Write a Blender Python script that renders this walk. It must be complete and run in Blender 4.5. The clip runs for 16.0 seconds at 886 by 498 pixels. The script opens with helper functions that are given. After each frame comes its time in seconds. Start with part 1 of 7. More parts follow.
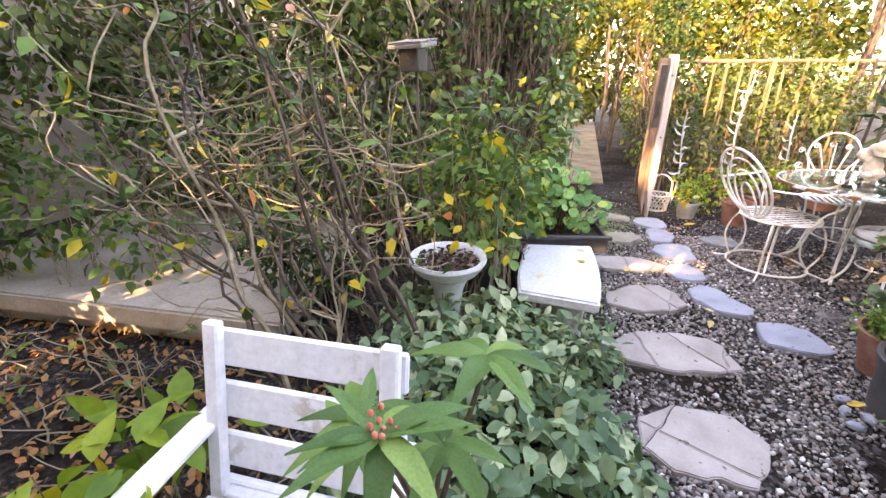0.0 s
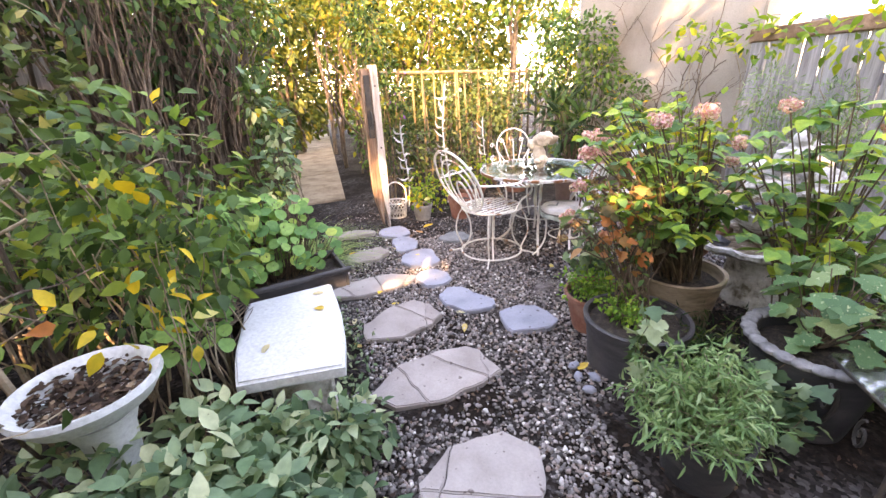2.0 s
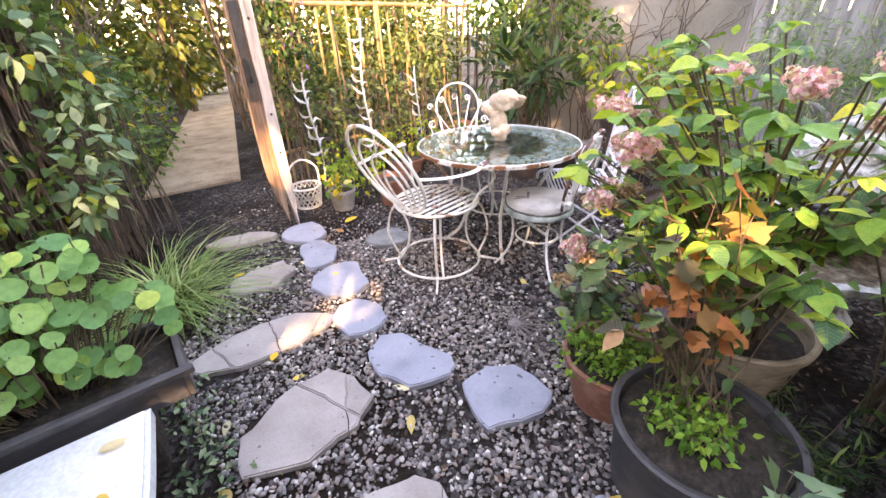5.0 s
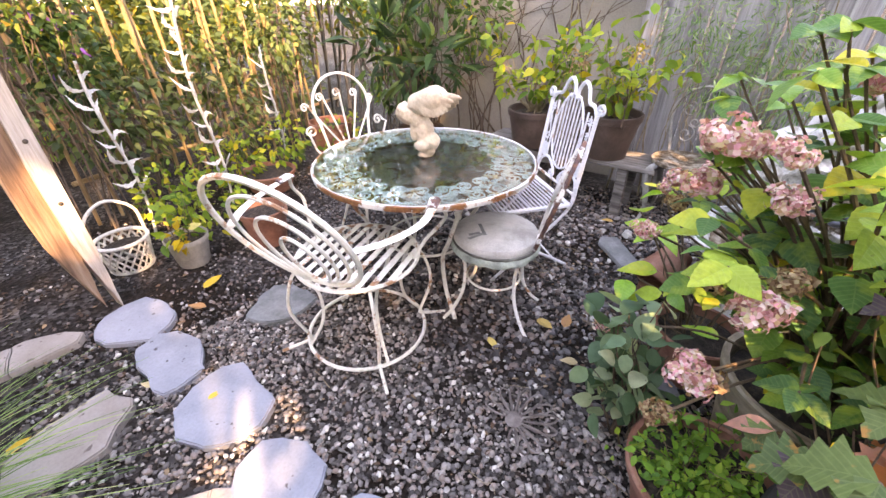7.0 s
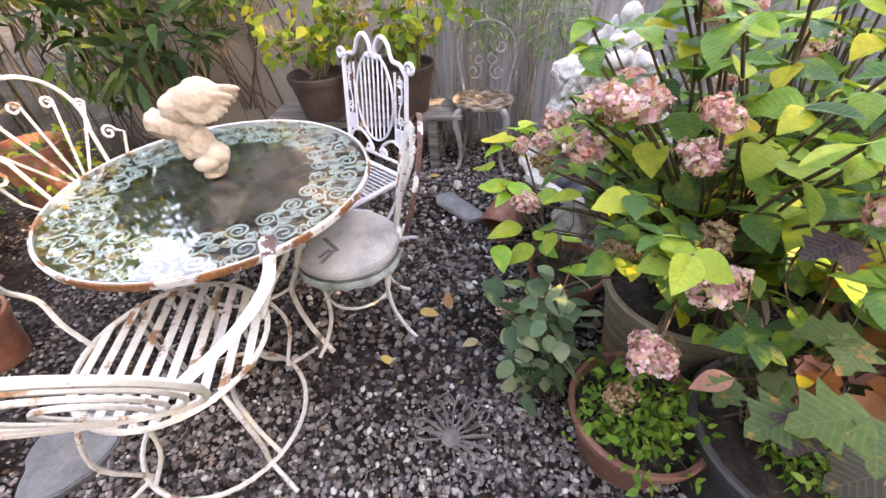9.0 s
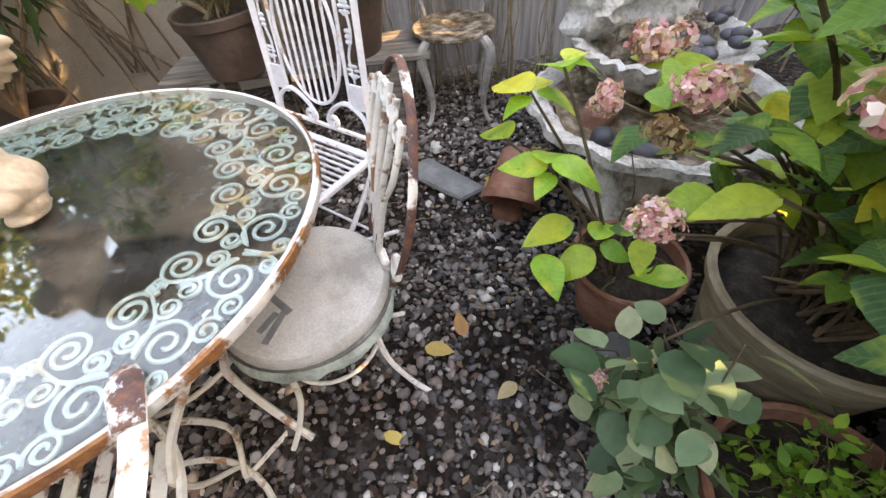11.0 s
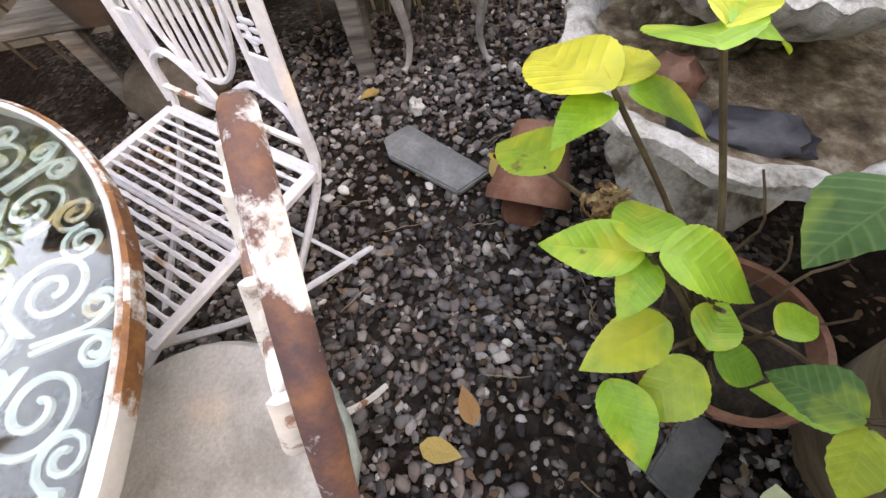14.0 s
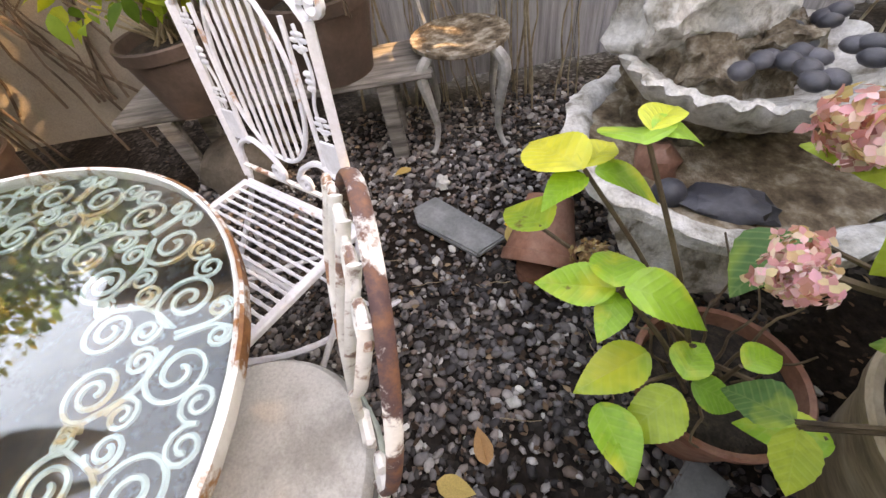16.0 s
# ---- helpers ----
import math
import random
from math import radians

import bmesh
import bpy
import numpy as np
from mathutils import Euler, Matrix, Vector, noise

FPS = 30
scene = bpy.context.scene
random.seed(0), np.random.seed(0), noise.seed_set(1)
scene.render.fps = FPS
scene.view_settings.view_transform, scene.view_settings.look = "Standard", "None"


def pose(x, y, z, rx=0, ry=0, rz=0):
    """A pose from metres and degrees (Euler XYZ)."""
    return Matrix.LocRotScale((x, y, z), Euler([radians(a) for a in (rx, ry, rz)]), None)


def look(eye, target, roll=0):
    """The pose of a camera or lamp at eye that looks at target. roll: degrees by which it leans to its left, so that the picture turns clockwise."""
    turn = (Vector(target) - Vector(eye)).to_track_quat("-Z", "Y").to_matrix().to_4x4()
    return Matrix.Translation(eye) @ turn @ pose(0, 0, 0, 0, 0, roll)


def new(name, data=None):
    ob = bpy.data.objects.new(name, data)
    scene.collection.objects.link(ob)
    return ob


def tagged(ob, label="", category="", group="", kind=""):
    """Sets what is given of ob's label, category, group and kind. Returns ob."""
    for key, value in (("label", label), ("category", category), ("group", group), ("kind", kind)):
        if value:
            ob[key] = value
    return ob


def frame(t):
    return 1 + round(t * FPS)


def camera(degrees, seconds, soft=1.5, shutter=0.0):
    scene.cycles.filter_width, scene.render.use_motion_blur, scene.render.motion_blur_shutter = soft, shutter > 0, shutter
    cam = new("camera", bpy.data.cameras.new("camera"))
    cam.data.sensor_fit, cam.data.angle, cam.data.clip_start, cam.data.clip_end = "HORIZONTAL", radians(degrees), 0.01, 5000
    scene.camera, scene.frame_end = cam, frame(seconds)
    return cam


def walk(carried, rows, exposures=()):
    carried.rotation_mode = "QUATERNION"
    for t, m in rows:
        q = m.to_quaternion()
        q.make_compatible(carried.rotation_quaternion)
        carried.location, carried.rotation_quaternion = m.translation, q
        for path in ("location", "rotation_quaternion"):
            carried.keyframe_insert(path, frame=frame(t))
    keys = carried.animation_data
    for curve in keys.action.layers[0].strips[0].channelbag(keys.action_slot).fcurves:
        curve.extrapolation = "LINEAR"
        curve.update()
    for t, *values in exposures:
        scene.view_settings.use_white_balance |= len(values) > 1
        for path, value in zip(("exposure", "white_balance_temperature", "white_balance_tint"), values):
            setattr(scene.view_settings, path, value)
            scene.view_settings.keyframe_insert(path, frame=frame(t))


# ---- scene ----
cam = camera(95.6, 16.0)
EXPOSURES = [(0.0, 4.24, 9900, 30), (3.7, 4.2, 9700, 30), (9.0, 4.0, 10400, 29), (11.3, 3.88, 12000, 22), (14.5, 3.9, 13200, 26), (16.0, 3.9, 13200, 26)]
PATH = [
    (0, (0.988, 0.12, 1.489), (0.642, 1.931, 0.713), -0.8),
    (0.5, (1.124, 0.197, 1.467), (1.119, 2.045, 0.704), -1.4),
    (1, (1.159, 0.297, 1.474), (1.469, 2.128, 0.731), -2.4),
    (1.5, (1.182, 0.498, 1.463), (1.762, 2.262, 0.72), -2.9),
    (2, (1.306, 0.607, 1.449), (2.027, 2.318, 0.705), -3.0),
    (2.5, (1.528, 0.699, 1.447), (2.315, 2.357, 0.652), -3.0),
    (3, (1.648, 0.786, 1.429), (2.51, 2.372, 0.567), -2.7),
    (3.5, (1.729, 1.046, 1.425), (2.623, 2.577, 0.499), -2.9),
    (3.7, (1.75, 1.139, 1.44), (2.649, 2.658, 0.499), -2.9),
    (5.8, (1.847, 1.948, 1.373), (2.864, 3.354, 0.379), -1.6),
    (6, (1.83, 2.052, 1.379), (2.903, 3.402, 0.365), -1.5),
    (6.5, (1.928, 2.266, 1.388), (3.132, 3.484, 0.357), -1.5),
    (7, (2.1, 2.485, 1.388), (3.476, 3.468, 0.32), -0.6),
    (7.5, (2.228, 2.676, 1.398), (3.75, 3.353, 0.29), -1.1),
    (8, (2.269, 2.774, 1.399), (3.859, 3.132, 0.24), -2.0),
    (8.5, (2.292, 2.782, 1.395), (3.869, 2.945, 0.176), -2.8),
    (9, (2.369, 2.76, 1.399), (3.908, 2.885, 0.128), -3.0),
    (9.2, (2.422, 2.762, 1.369), (3.958, 2.901, 0.096), -3.1),
    (11.3, (3.024, 2.91, 1.171), (4.339, 2.86, -0.335), -6.9),
    (11.5, (3.069, 2.885, 1.158), (4.368, 2.837, -0.361), -6.8),
    (12, (3.193, 2.827, 1.131), (4.419, 2.786, -0.449), -6.9),
    (12.5, (3.326, 2.811, 1.099), (4.469, 2.765, -0.542), -7.0),
    (13, (3.443, 2.822, 1.049), (4.521, 2.797, -0.635), -8.5),
    (13.5, (3.488, 2.842, 1.024), (4.524, 2.82, -0.686), -9.5),
    (14, (3.503, 2.845, 1.021), (4.522, 2.835, -0.7), -10.8),
    (14.5, (3.511, 2.839, 1.023), (4.55, 2.836, -0.686), -11.7),
    (15, (3.508, 2.845, 1.037), (4.601, 2.842, -0.638), -12.1),
    (15.5, (3.474, 2.85, 1.07), (4.668, 2.859, -0.535), -12.0),
    (16, (3.373, 2.849, 1.12), (4.694, 2.884, -0.38), -11.1),
]
walk(cam, [(t, look(eye, target, roll)) for t, eye, target, roll in PATH], exposures=EXPOSURES)

# ---- world and sun ----
SUN_TO = Vector((-0.45, -0.75, 0.46)).normalized()
world = bpy.data.worlds.new("sky")
scene.world = world
world.use_nodes = True
wn = world.node_tree
sky = wn.nodes.new("ShaderNodeTexSky")
sky.sky_type = "NISHITA"
sky.sun_disc = False
sky.sun_elevation = math.asin(SUN_TO.z)
sky.sun_rotation = math.atan2(SUN_TO.x, SUN_TO.y)
wn.links.new(sky.outputs[0], wn.nodes["Background"].inputs[0])
wn.nodes["Background"].inputs[1].default_value = 0.15
sun = new("sun", bpy.data.lights.new("sun", "SUN"))
sun.data.energy = 1.7
sun.data.angle = radians(0.5)
sun.data.color = (1.0, 0.80, 0.55)
sun.matrix_world = look(SUN_TO * 20, (0, 0, 0))

# ---- materials ----


def nodes_of(name):
    m = bpy.data.materials.new(name)
    m.use_nodes = True
    return m, m.node_tree, m.node_tree.nodes["Principled BSDF"]


def link(nt, a, b):
    nt.links.new(a, b)


def coords(nt, vary=True):
    tc = nt.nodes.new("ShaderNodeTexCoord")
    if not vary:
        return tc.outputs["Object"]
    oi = nt.nodes.new("ShaderNodeObjectInfo")
    mul = nt.nodes.new("ShaderNodeMath")
    mul.operation = "MULTIPLY"
    mul.inputs[1].default_value = 37.0
    link(nt, oi.outputs["Random"], mul.inputs[0])
    add = nt.nodes.new("ShaderNodeVectorMath")
    link(nt, tc.outputs["Object"], add.inputs[0])
    link(nt, mul.outputs[0], add.inputs[1])
    return add.outputs[0]


def noise_tex(nt, co, scale, detail=5.0, rough=0.6, stretch=None):
    n = nt.nodes.new("ShaderNodeTexNoise")
    n.inputs["Scale"].default_value = scale
    n.inputs["Detail"].default_value = detail
    n.inputs["Roughness"].default_value = rough
    if stretch:
        mp = nt.nodes.new("ShaderNodeMapping")
        mp.inputs["Scale"].default_value = stretch
        link(nt, co, mp.inputs[0])
        co = mp.outputs[0]
    link(nt, co, n.inputs["Vector"])
    return n.outputs["Fac"]


def ramp(nt, fac, stops, constant=False):
    r = nt.nodes.new("ShaderNodeValToRGB")
    e = r.color_ramp.elements
    while len(e) < len(stops):
        e.new(0.5)
    for el, (p, c) in zip(e, stops):
        el.position = p
        el.color = (*c, 1) if len(c) == 3 else c
    if constant:
        r.color_ramp.interpolation = "CONSTANT"
    link(nt, fac, r.inputs[0])
    return r.outputs[0]


def mix(nt, fac, a, b, kind="MIX"):
    m = nt.nodes.new("ShaderNodeMix")
    m.data_type = "RGBA"
    m.blend_type = kind
    for sock, v in ((m.inputs["Factor"], fac), (m.inputs["A"], a), (m.inputs["B"], b)):
        if isinstance(v, (int, float)):
            sock.default_value = v
        elif isinstance(v, tuple):
            sock.default_value = (*v, 1)
        else:
            link(nt, v, sock)
    return m.outputs["Result"]


def bump(nt, bsdf, height, strength, distance):
    b = nt.nodes.new("ShaderNodeBump")
    b.inputs["Strength"].default_value = strength
    b.inputs["Distance"].default_value = distance
    link(nt, height, b.inputs["Height"])
    link(nt, b.outputs[0], bsdf.inputs["Normal"])


def surface(name, dark, mid, light, big=3.0, fine=40.0, rough=0.8, relief=0.4, depth=0.004, stretch=None, metal=0.0, vary=True, spec=0.4, spread=0.2):
    """A two-scale surface: broad stains from dark to light, fine grain, fine relief."""
    m, nt, b = nodes_of(name)
    co = coords(nt, vary)
    n1 = noise_tex(nt, co, big, 6, 0.62, stretch)
    n2 = noise_tex(nt, co, fine, 4, 0.7, stretch)
    c1 = ramp(nt, n1, [(0.5 - spread, dark), (0.5, mid), (0.5 + spread, light)])
    c2 = ramp(nt, n2, [(0.25, (0.62, 0.62, 0.62)), (0.6, (1, 1, 1)), (0.8, (1.12, 1.1, 1.08))])
    link(nt, mix(nt, 0.75, c1, c2, "MULTIPLY"), b.inputs["Base Color"])
    b.inputs["Roughness"].default_value = rough
    b.inputs["Metallic"].default_value = metal
    b.inputs["Specular IOR Level"].default_value = spec
    bump(nt, b, n2, relief, depth)
    return m


def flaking(name, paint, under, rust, amount, big=7.0, rough=0.5):
    """Painted iron whose paint flakes to primer and rust; amount 0..1 is how much is gone."""
    m, nt, b = nodes_of(name)
    co = coords(nt)
    n1 = noise_tex(nt, co, big, 8, 0.68)
    n2 = noise_tex(nt, co, big * 4, 6, 0.7)
    n3 = noise_tex(nt, co, 60, 4, 0.7)
    p = mix(nt, 0.5, ramp(nt, n2, [(0.3, tuple(v * 0.8 for v in paint)), (0.7, paint)]), ramp(nt, n3, [(0.3, (0.75, 0.74, 0.72)), (0.6, (1, 1, 1))]), "MULTIPLY")
    r = ramp(nt, n2, [(0.35, under), (0.55, rust), (0.75, tuple(v * 0.5 for v in rust))])
    edge = 0.36 + 0.3 * amount
    mask = ramp(nt, n1, [(edge - 0.03, (1, 1, 1)), (edge + 0.02, (0, 0, 0))])
    link(nt, mix(nt, mask, p, r), b.inputs["Base Color"])
    b.inputs["Roughness"].default_value = rough
    bump(nt, b, mix(nt, 0.5, mask, n2), -0.35, 0.003)
    return m


def vein_lines(nt, co, pitch=52.0):
    """Midrib and slanting side veins of a blade that lies along x, one long."""
    sep = nt.nodes.new("ShaderNodeSeparateXYZ")
    link(nt, co, sep.inputs[0])
    def op(kind, a, b=None):
        m = nt.nodes.new("ShaderNodeMath")
        m.operation = kind
        for s, v in zip(m.inputs, (a, b)):
            if v is None:
                continue
            if isinstance(v, (int, float)):
                s.default_value = v
            else:
                link(nt, v, s)
        return m.outputs[0]
    side = op("ABSOLUTE", sep.outputs["Y"])
    lines = op("SINE", op("MULTIPLY", op("SUBTRACT", sep.outputs["X"], op("MULTIPLY", side, 0.75)), pitch))
    rib = op("LESS_THAN", side, 0.012)
    return op("MAXIMUM", op("POWER", op("ADD", op("MULTIPLY", lines, 0.5), 0.5), 6.0), rib), rib


def leafy(name, stops, vary="island", thin=0.35, rough=0.45, blotch=None, veins=30.0, spec=0.22, ribbed=False, second=None):
    """Leaf: colour drawn for each leaf from the stops, with veins and blotches, letting light through."""
    m, nt, b = nodes_of(name)
    if vary == "island":
        rnd = nt.nodes.new("ShaderNodeNewGeometry").outputs["Random Per Island"]
    else:
        rnd = nt.nodes.new("ShaderNodeObjectInfo").outputs["Random"]
    tc = nt.nodes.new("ShaderNodeTexCoord").outputs["Object"]
    c = ramp(nt, rnd, stops)
    n = noise_tex(nt, tc, veins, 4, 0.6)
    c = mix(nt, 0.6, c, ramp(nt, n, [(0.3, (0.62, 0.66, 0.6)), (0.62, (1.1, 1.08, 1.0))]), "MULTIPLY")
    if second:
        n3 = noise_tex(nt, coords(nt), 1.6, 3, 0.5)
        c = mix(nt, ramp(nt, n3, [(0.52, (0, 0, 0)), (0.72, (1, 1, 1))]), c, second)
    if ribbed:
        lines, rib = vein_lines(nt, tc)
        c = mix(nt, mix(nt, 0.20, (0.0, 0.0, 0.0), lines), c, mix(nt, 0.4, c, (0.62, 0.72, 0.30)))
        n = lines
    if blotch:
        n2 = noise_tex(nt, coords(nt), blotch[1], 5, 0.6)
        c = mix(nt, ramp(nt, n2, [(blotch[2], (0, 0, 0)), (blotch[2] + 0.08, (1, 1, 1))]), c, blotch[0])
    link(nt, c, b.inputs["Base Color"])
    b.inputs["Roughness"].default_value = rough
    b.inputs["Specular IOR Level"].default_value = spec
    bump(nt, b, n, 0.15 if ribbed else 0.3, 0.010 if ribbed else 0.003)
    t = nt.nodes.new("ShaderNodeBsdfTranslucent")
    link(nt, mix(nt, 1.0, c, (1.1, 1.05, 0.6), "MULTIPLY"), t.inputs[0])
    ms = nt.nodes.new("ShaderNodeMixShader")
    ms.inputs[0].default_value = thin
    link(nt, b.outputs[0], ms.inputs[1])
    link(nt, t.outputs[0], ms.inputs[2])
    link(nt, ms.outputs[0], nt.nodes["Material Output"].inputs[0])
    return m


def speckled(name, dark, mid, light, speck):
    """A flat riven stone face: faint broad tone, fine grit and scattered dark specks of dirt and leaf."""
    m, nt, b = nodes_of(name)
    co = coords(nt)
    n1 = noise_tex(nt, co, 5, 4, 0.5)
    n2 = noise_tex(nt, co, 90, 4, 0.7)
    n3 = noise_tex(nt, co, 26, 2, 0.5)
    c = ramp(nt, n1, [(0.3, dark), (0.5, mid), (0.7, light)])
    c = mix(nt, 0.6, c, ramp(nt, n2, [(0.25, (0.72, 0.72, 0.72)), (0.6, (1, 1, 1)), (0.8, (1.08, 1.08, 1.08))]), "MULTIPLY")
    c = mix(nt, ramp(nt, n3, [(0.68, (0, 0, 0)), (0.72, (0.85, 0.85, 0.85))]), c, speck)
    link(nt, c, b.inputs["Base Color"])
    b.inputs["Roughness"].default_value = 0.8
    b.inputs["Specular IOR Level"].default_value = 0.3
    bump(nt, b, mix(nt, 0.5, n1, n2), 0.5, 0.006)
    return m


def island_mix(name, stops, rough=0.7, fine=80.0, relief=0.3, spec=0.2):
    m, nt, b = nodes_of(name)
    rnd = nt.nodes.new("ShaderNodeNewGeometry").outputs["Random Per Island"]
    co = nt.nodes.new("ShaderNodeTexCoord").outputs["Object"]
    n = noise_tex(nt, co, fine, 4, 0.7)
    c = mix(nt, 0.6, ramp(nt, rnd, stops), ramp(nt, n, [(0.3, (0.6, 0.6, 0.6)), (0.65, (1.15, 1.13, 1.1))]), "MULTIPLY")
    link(nt, c, b.inputs["Base Color"])
    b.inputs["Roughness"].default_value = rough
    b.inputs["Specular IOR Level"].default_value = spec
    bump(nt, b, n, relief, 0.002)
    return m


def ground_material():
    m, nt, b = nodes_of("gravelly_soil")
    co = coords(nt, False)
    v = nt.nodes.new("ShaderNodeTexVoronoi")
    v.inputs["Scale"].default_value = 55
    link(nt, co, v.inputs["Vector"])
    n1 = noise_tex(nt, co, 1.2, 6, 0.65)
    n2 = noise_tex(nt, co, 30, 5, 0.7)
    grit = ramp(nt, v.outputs["Color"], [(0.2, (0.012, 0.010, 0.009)), (0.6, (0.05, 0.043, 0.04)), (0.9, (0.15, 0.14, 0.135))])
    earth = ramp(nt, n2, [(0.3, (0.005, 0.004, 0.003)), (0.6, (0.020, 0.014, 0.011)), (0.8, (0.05, 0.037, 0.028))])
    link(nt, mix(nt, ramp(nt, n1, [(0.42, (0, 0, 0)), (0.58, (0.85, 0.85, 0.85))]), earth, grit), b.inputs["Base Color"])
    b.inputs["Roughness"].default_value = 0.95
    b.inputs["Specular IOR Level"].default_value = 0.1
    bump(nt, b, mix(nt, 0.5, v.outputs["Distance"], n2), 0.8, 0.01)
    return m


MAT_GROUND = ground_material()
MAT_PEBBLE = island_mix("river_pebbles", [(0.0, (0.022, 0.02, 0.021)), (0.3, (0.07, 0.065, 0.067)), (0.55, (0.155, 0.147, 0.15)), (0.76, (0.165, 0.118, 0.10)), (0.93, (0.31, 0.297, 0.29)), (0.988, (0.45, 0.44, 0.42)), (1.0, (0.70, 0.68, 0.65))], rough=0.62)
# lighter set of pebble colours for the gravel along the path
MAT_PATH_GRAVEL = island_mix("lighter_path_gravel", [(0.0, (0.045, 0.040, 0.038)), (0.3, (0.14, 0.127, 0.122)), (0.58, (0.26, 0.24, 0.232)), (0.76, (0.25, 0.19, 0.165)), (0.94, (0.42, 0.395, 0.375)), (1.0, (0.70, 0.67, 0.62))], rough=0.75)
MAT_LITTER = island_mix("dry_litter", [(0.0, (0.02, 0.013, 0.01)), (0.5, (0.06, 0.038, 0.028)), (0.85, (0.12, 0.075, 0.05)), (1.0, (0.28, 0.2, 0.13))], rough=0.9)
MAT_FLAG_GREY = speckled("bluestone", (0.21, 0.225, 0.26), (0.265, 0.28, 0.325), (0.31, 0.325, 0.37), (0.06, 0.055, 0.055))
MAT_FLAG_PINK = speckled("pink_sandstone", (0.26, 0.225, 0.205), (0.325, 0.285, 0.262), (0.385, 0.345, 0.32), (0.11, 0.085, 0.075))
MAT_SLATE = surface("slate", (0.10, 0.11, 0.11), (0.17, 0.18, 0.18), (0.24, 0.25, 0.25), big=9, fine=70, rough=0.6)
MAT_CONCRETE = surface("pale_concrete", (0.50, 0.515, 0.50), (0.56, 0.58, 0.57), (0.61, 0.63, 0.62), big=3, fine=60, rough=0.8, relief=0.3)
MAT_OLD_CONCRETE = surface("mossy_cast_stone", (0.22, 0.18, 0.13), (0.70, 0.67, 0.61), (0.86, 0.85, 0.82), big=11, fine=80, rough=0.9, relief=0.8, depth=0.012, spread=0.13)
MAT_SLAB = surface("buff_concrete", (0.26, 0.225, 0.18), (0.38, 0.335, 0.28), (0.46, 0.41, 0.35), big=2, fine=50, rough=0.9)
MAT_PAVE = surface("leaf_stained_concrete", (0.19, 0.13, 0.085), (0.33, 0.245, 0.165), (0.43, 0.335, 0.24), big=3, fine=40, rough=0.95)
MAT_BASIN = surface("stained_basin_stone", (0.04, 0.026, 0.014), (0.19, 0.145, 0.10), (0.46, 0.42, 0.36), big=18, fine=130, rough=0.9, relief=1.0, depth=0.012, spread=0.16)
MAT_LINING = surface("brown_basin_silt", (0.05, 0.03, 0.016), (0.20, 0.14, 0.09), (0.46, 0.40, 0.32), big=20, fine=110, rough=0.85, relief=1.0, depth=0.01)
MAT_BOULDER = surface("brown_boulder", (0.05, 0.04, 0.03), (0.11, 0.09, 0.07), (0.18, 0.15, 0.12), big=6, fine=50, rough=0.9, relief=0.8, depth=0.01)
MAT_STUCCO = surface("grey_stucco", (0.22, 0.19, 0.155), (0.30, 0.27, 0.235), (0.36, 0.33, 0.29), big=1.2, fine=120, rough=0.95, relief=0.5, depth=0.004)
MAT_BOARD = surface("weathered_boards", (0.16, 0.155, 0.16), (0.32, 0.31, 0.32), (0.46, 0.45, 0.46), big=4, fine=26, rough=0.9, relief=0.6, stretch=(6, 6, 0.35))
MAT_GATE = surface("weathered_gate_wood", (0.10, 0.055, 0.035), (0.27, 0.17, 0.115), (0.48, 0.37, 0.29), big=4, fine=22, rough=0.85, relief=0.8, depth=0.006, stretch=(5, 5, 0.3))
MAT_PALE_WOOD = surface("pale_gate_wood", (0.24, 0.19, 0.15), (0.46, 0.40, 0.35), (0.62, 0.57, 0.52), big=5, fine=26, rough=0.85, relief=0.8, depth=0.006, stretch=(5, 5, 0.3))
MAT_LIP = surface("pale_worn_lip", (0.09, 0.09, 0.09), (0.18, 0.18, 0.178), (0.29, 0.29, 0.285), big=9, fine=60, rough=0.8)
MAT_BEAM = surface("brown_beam", (0.14, 0.08, 0.05), (0.23, 0.14, 0.09), (0.32, 0.21, 0.14), big=4, fine=24, stretch=(0.4, 5, 5))
MAT_PLANK = surface("grey_plank", (0.06, 0.054, 0.048), (0.16, 0.147, 0.133), (0.29, 0.27, 0.25), big=7, fine=26, rough=0.9, relief=0.6, stretch=(5, 0.5, 5))
MAT_BAMBOO = surface("bamboo_cane", (0.12, 0.075, 0.035), (0.24, 0.165, 0.085), (0.36, 0.27, 0.16), big=5, fine=30, rough=0.6, stretch=(3, 3, 0.6))
MAT_IRON_DARK = surface("dark_iron", (0.02, 0.018, 0.016), (0.04, 0.035, 0.03), (0.09, 0.06, 0.04), big=8, fine=60, rough=0.6)
MAT_WHITE_WOOD = flaking("white_painted_wood", (0.80, 0.80, 0.81), (0.6, 0.58, 0.55), (0.42, 0.36, 0.3), 0.05, big=5, rough=0.6)
MAT_CREAM_IRON = flaking("cream_painted_iron", (0.78, 0.76, 0.68), (0.42, 0.25, 0.14), (0.28, 0.11, 0.045), 0.2, big=9, rough=0.5)
MAT_RUST_IRON = flaking("rusted_white_iron", (0.80, 0.78, 0.74), (0.20, 0.12, 0.11), (0.36, 0.15, 0.05), 0.27, big=11, rough=0.6)
MAT_PURPLE_RUST = flaking("primer_brown_iron", (0.78, 0.75, 0.70), (0.20, 0.085, 0.045), (0.08, 0.04, 0.04), 0.62, big=10, rough=0.7)
MAT_TRELLIS = flaking("dull_white_iron", (0.50, 0.51, 0.50), (0.3, 0.2, 0.14), (0.2, 0.1, 0.06), 0.16, big=12, rough=0.7)
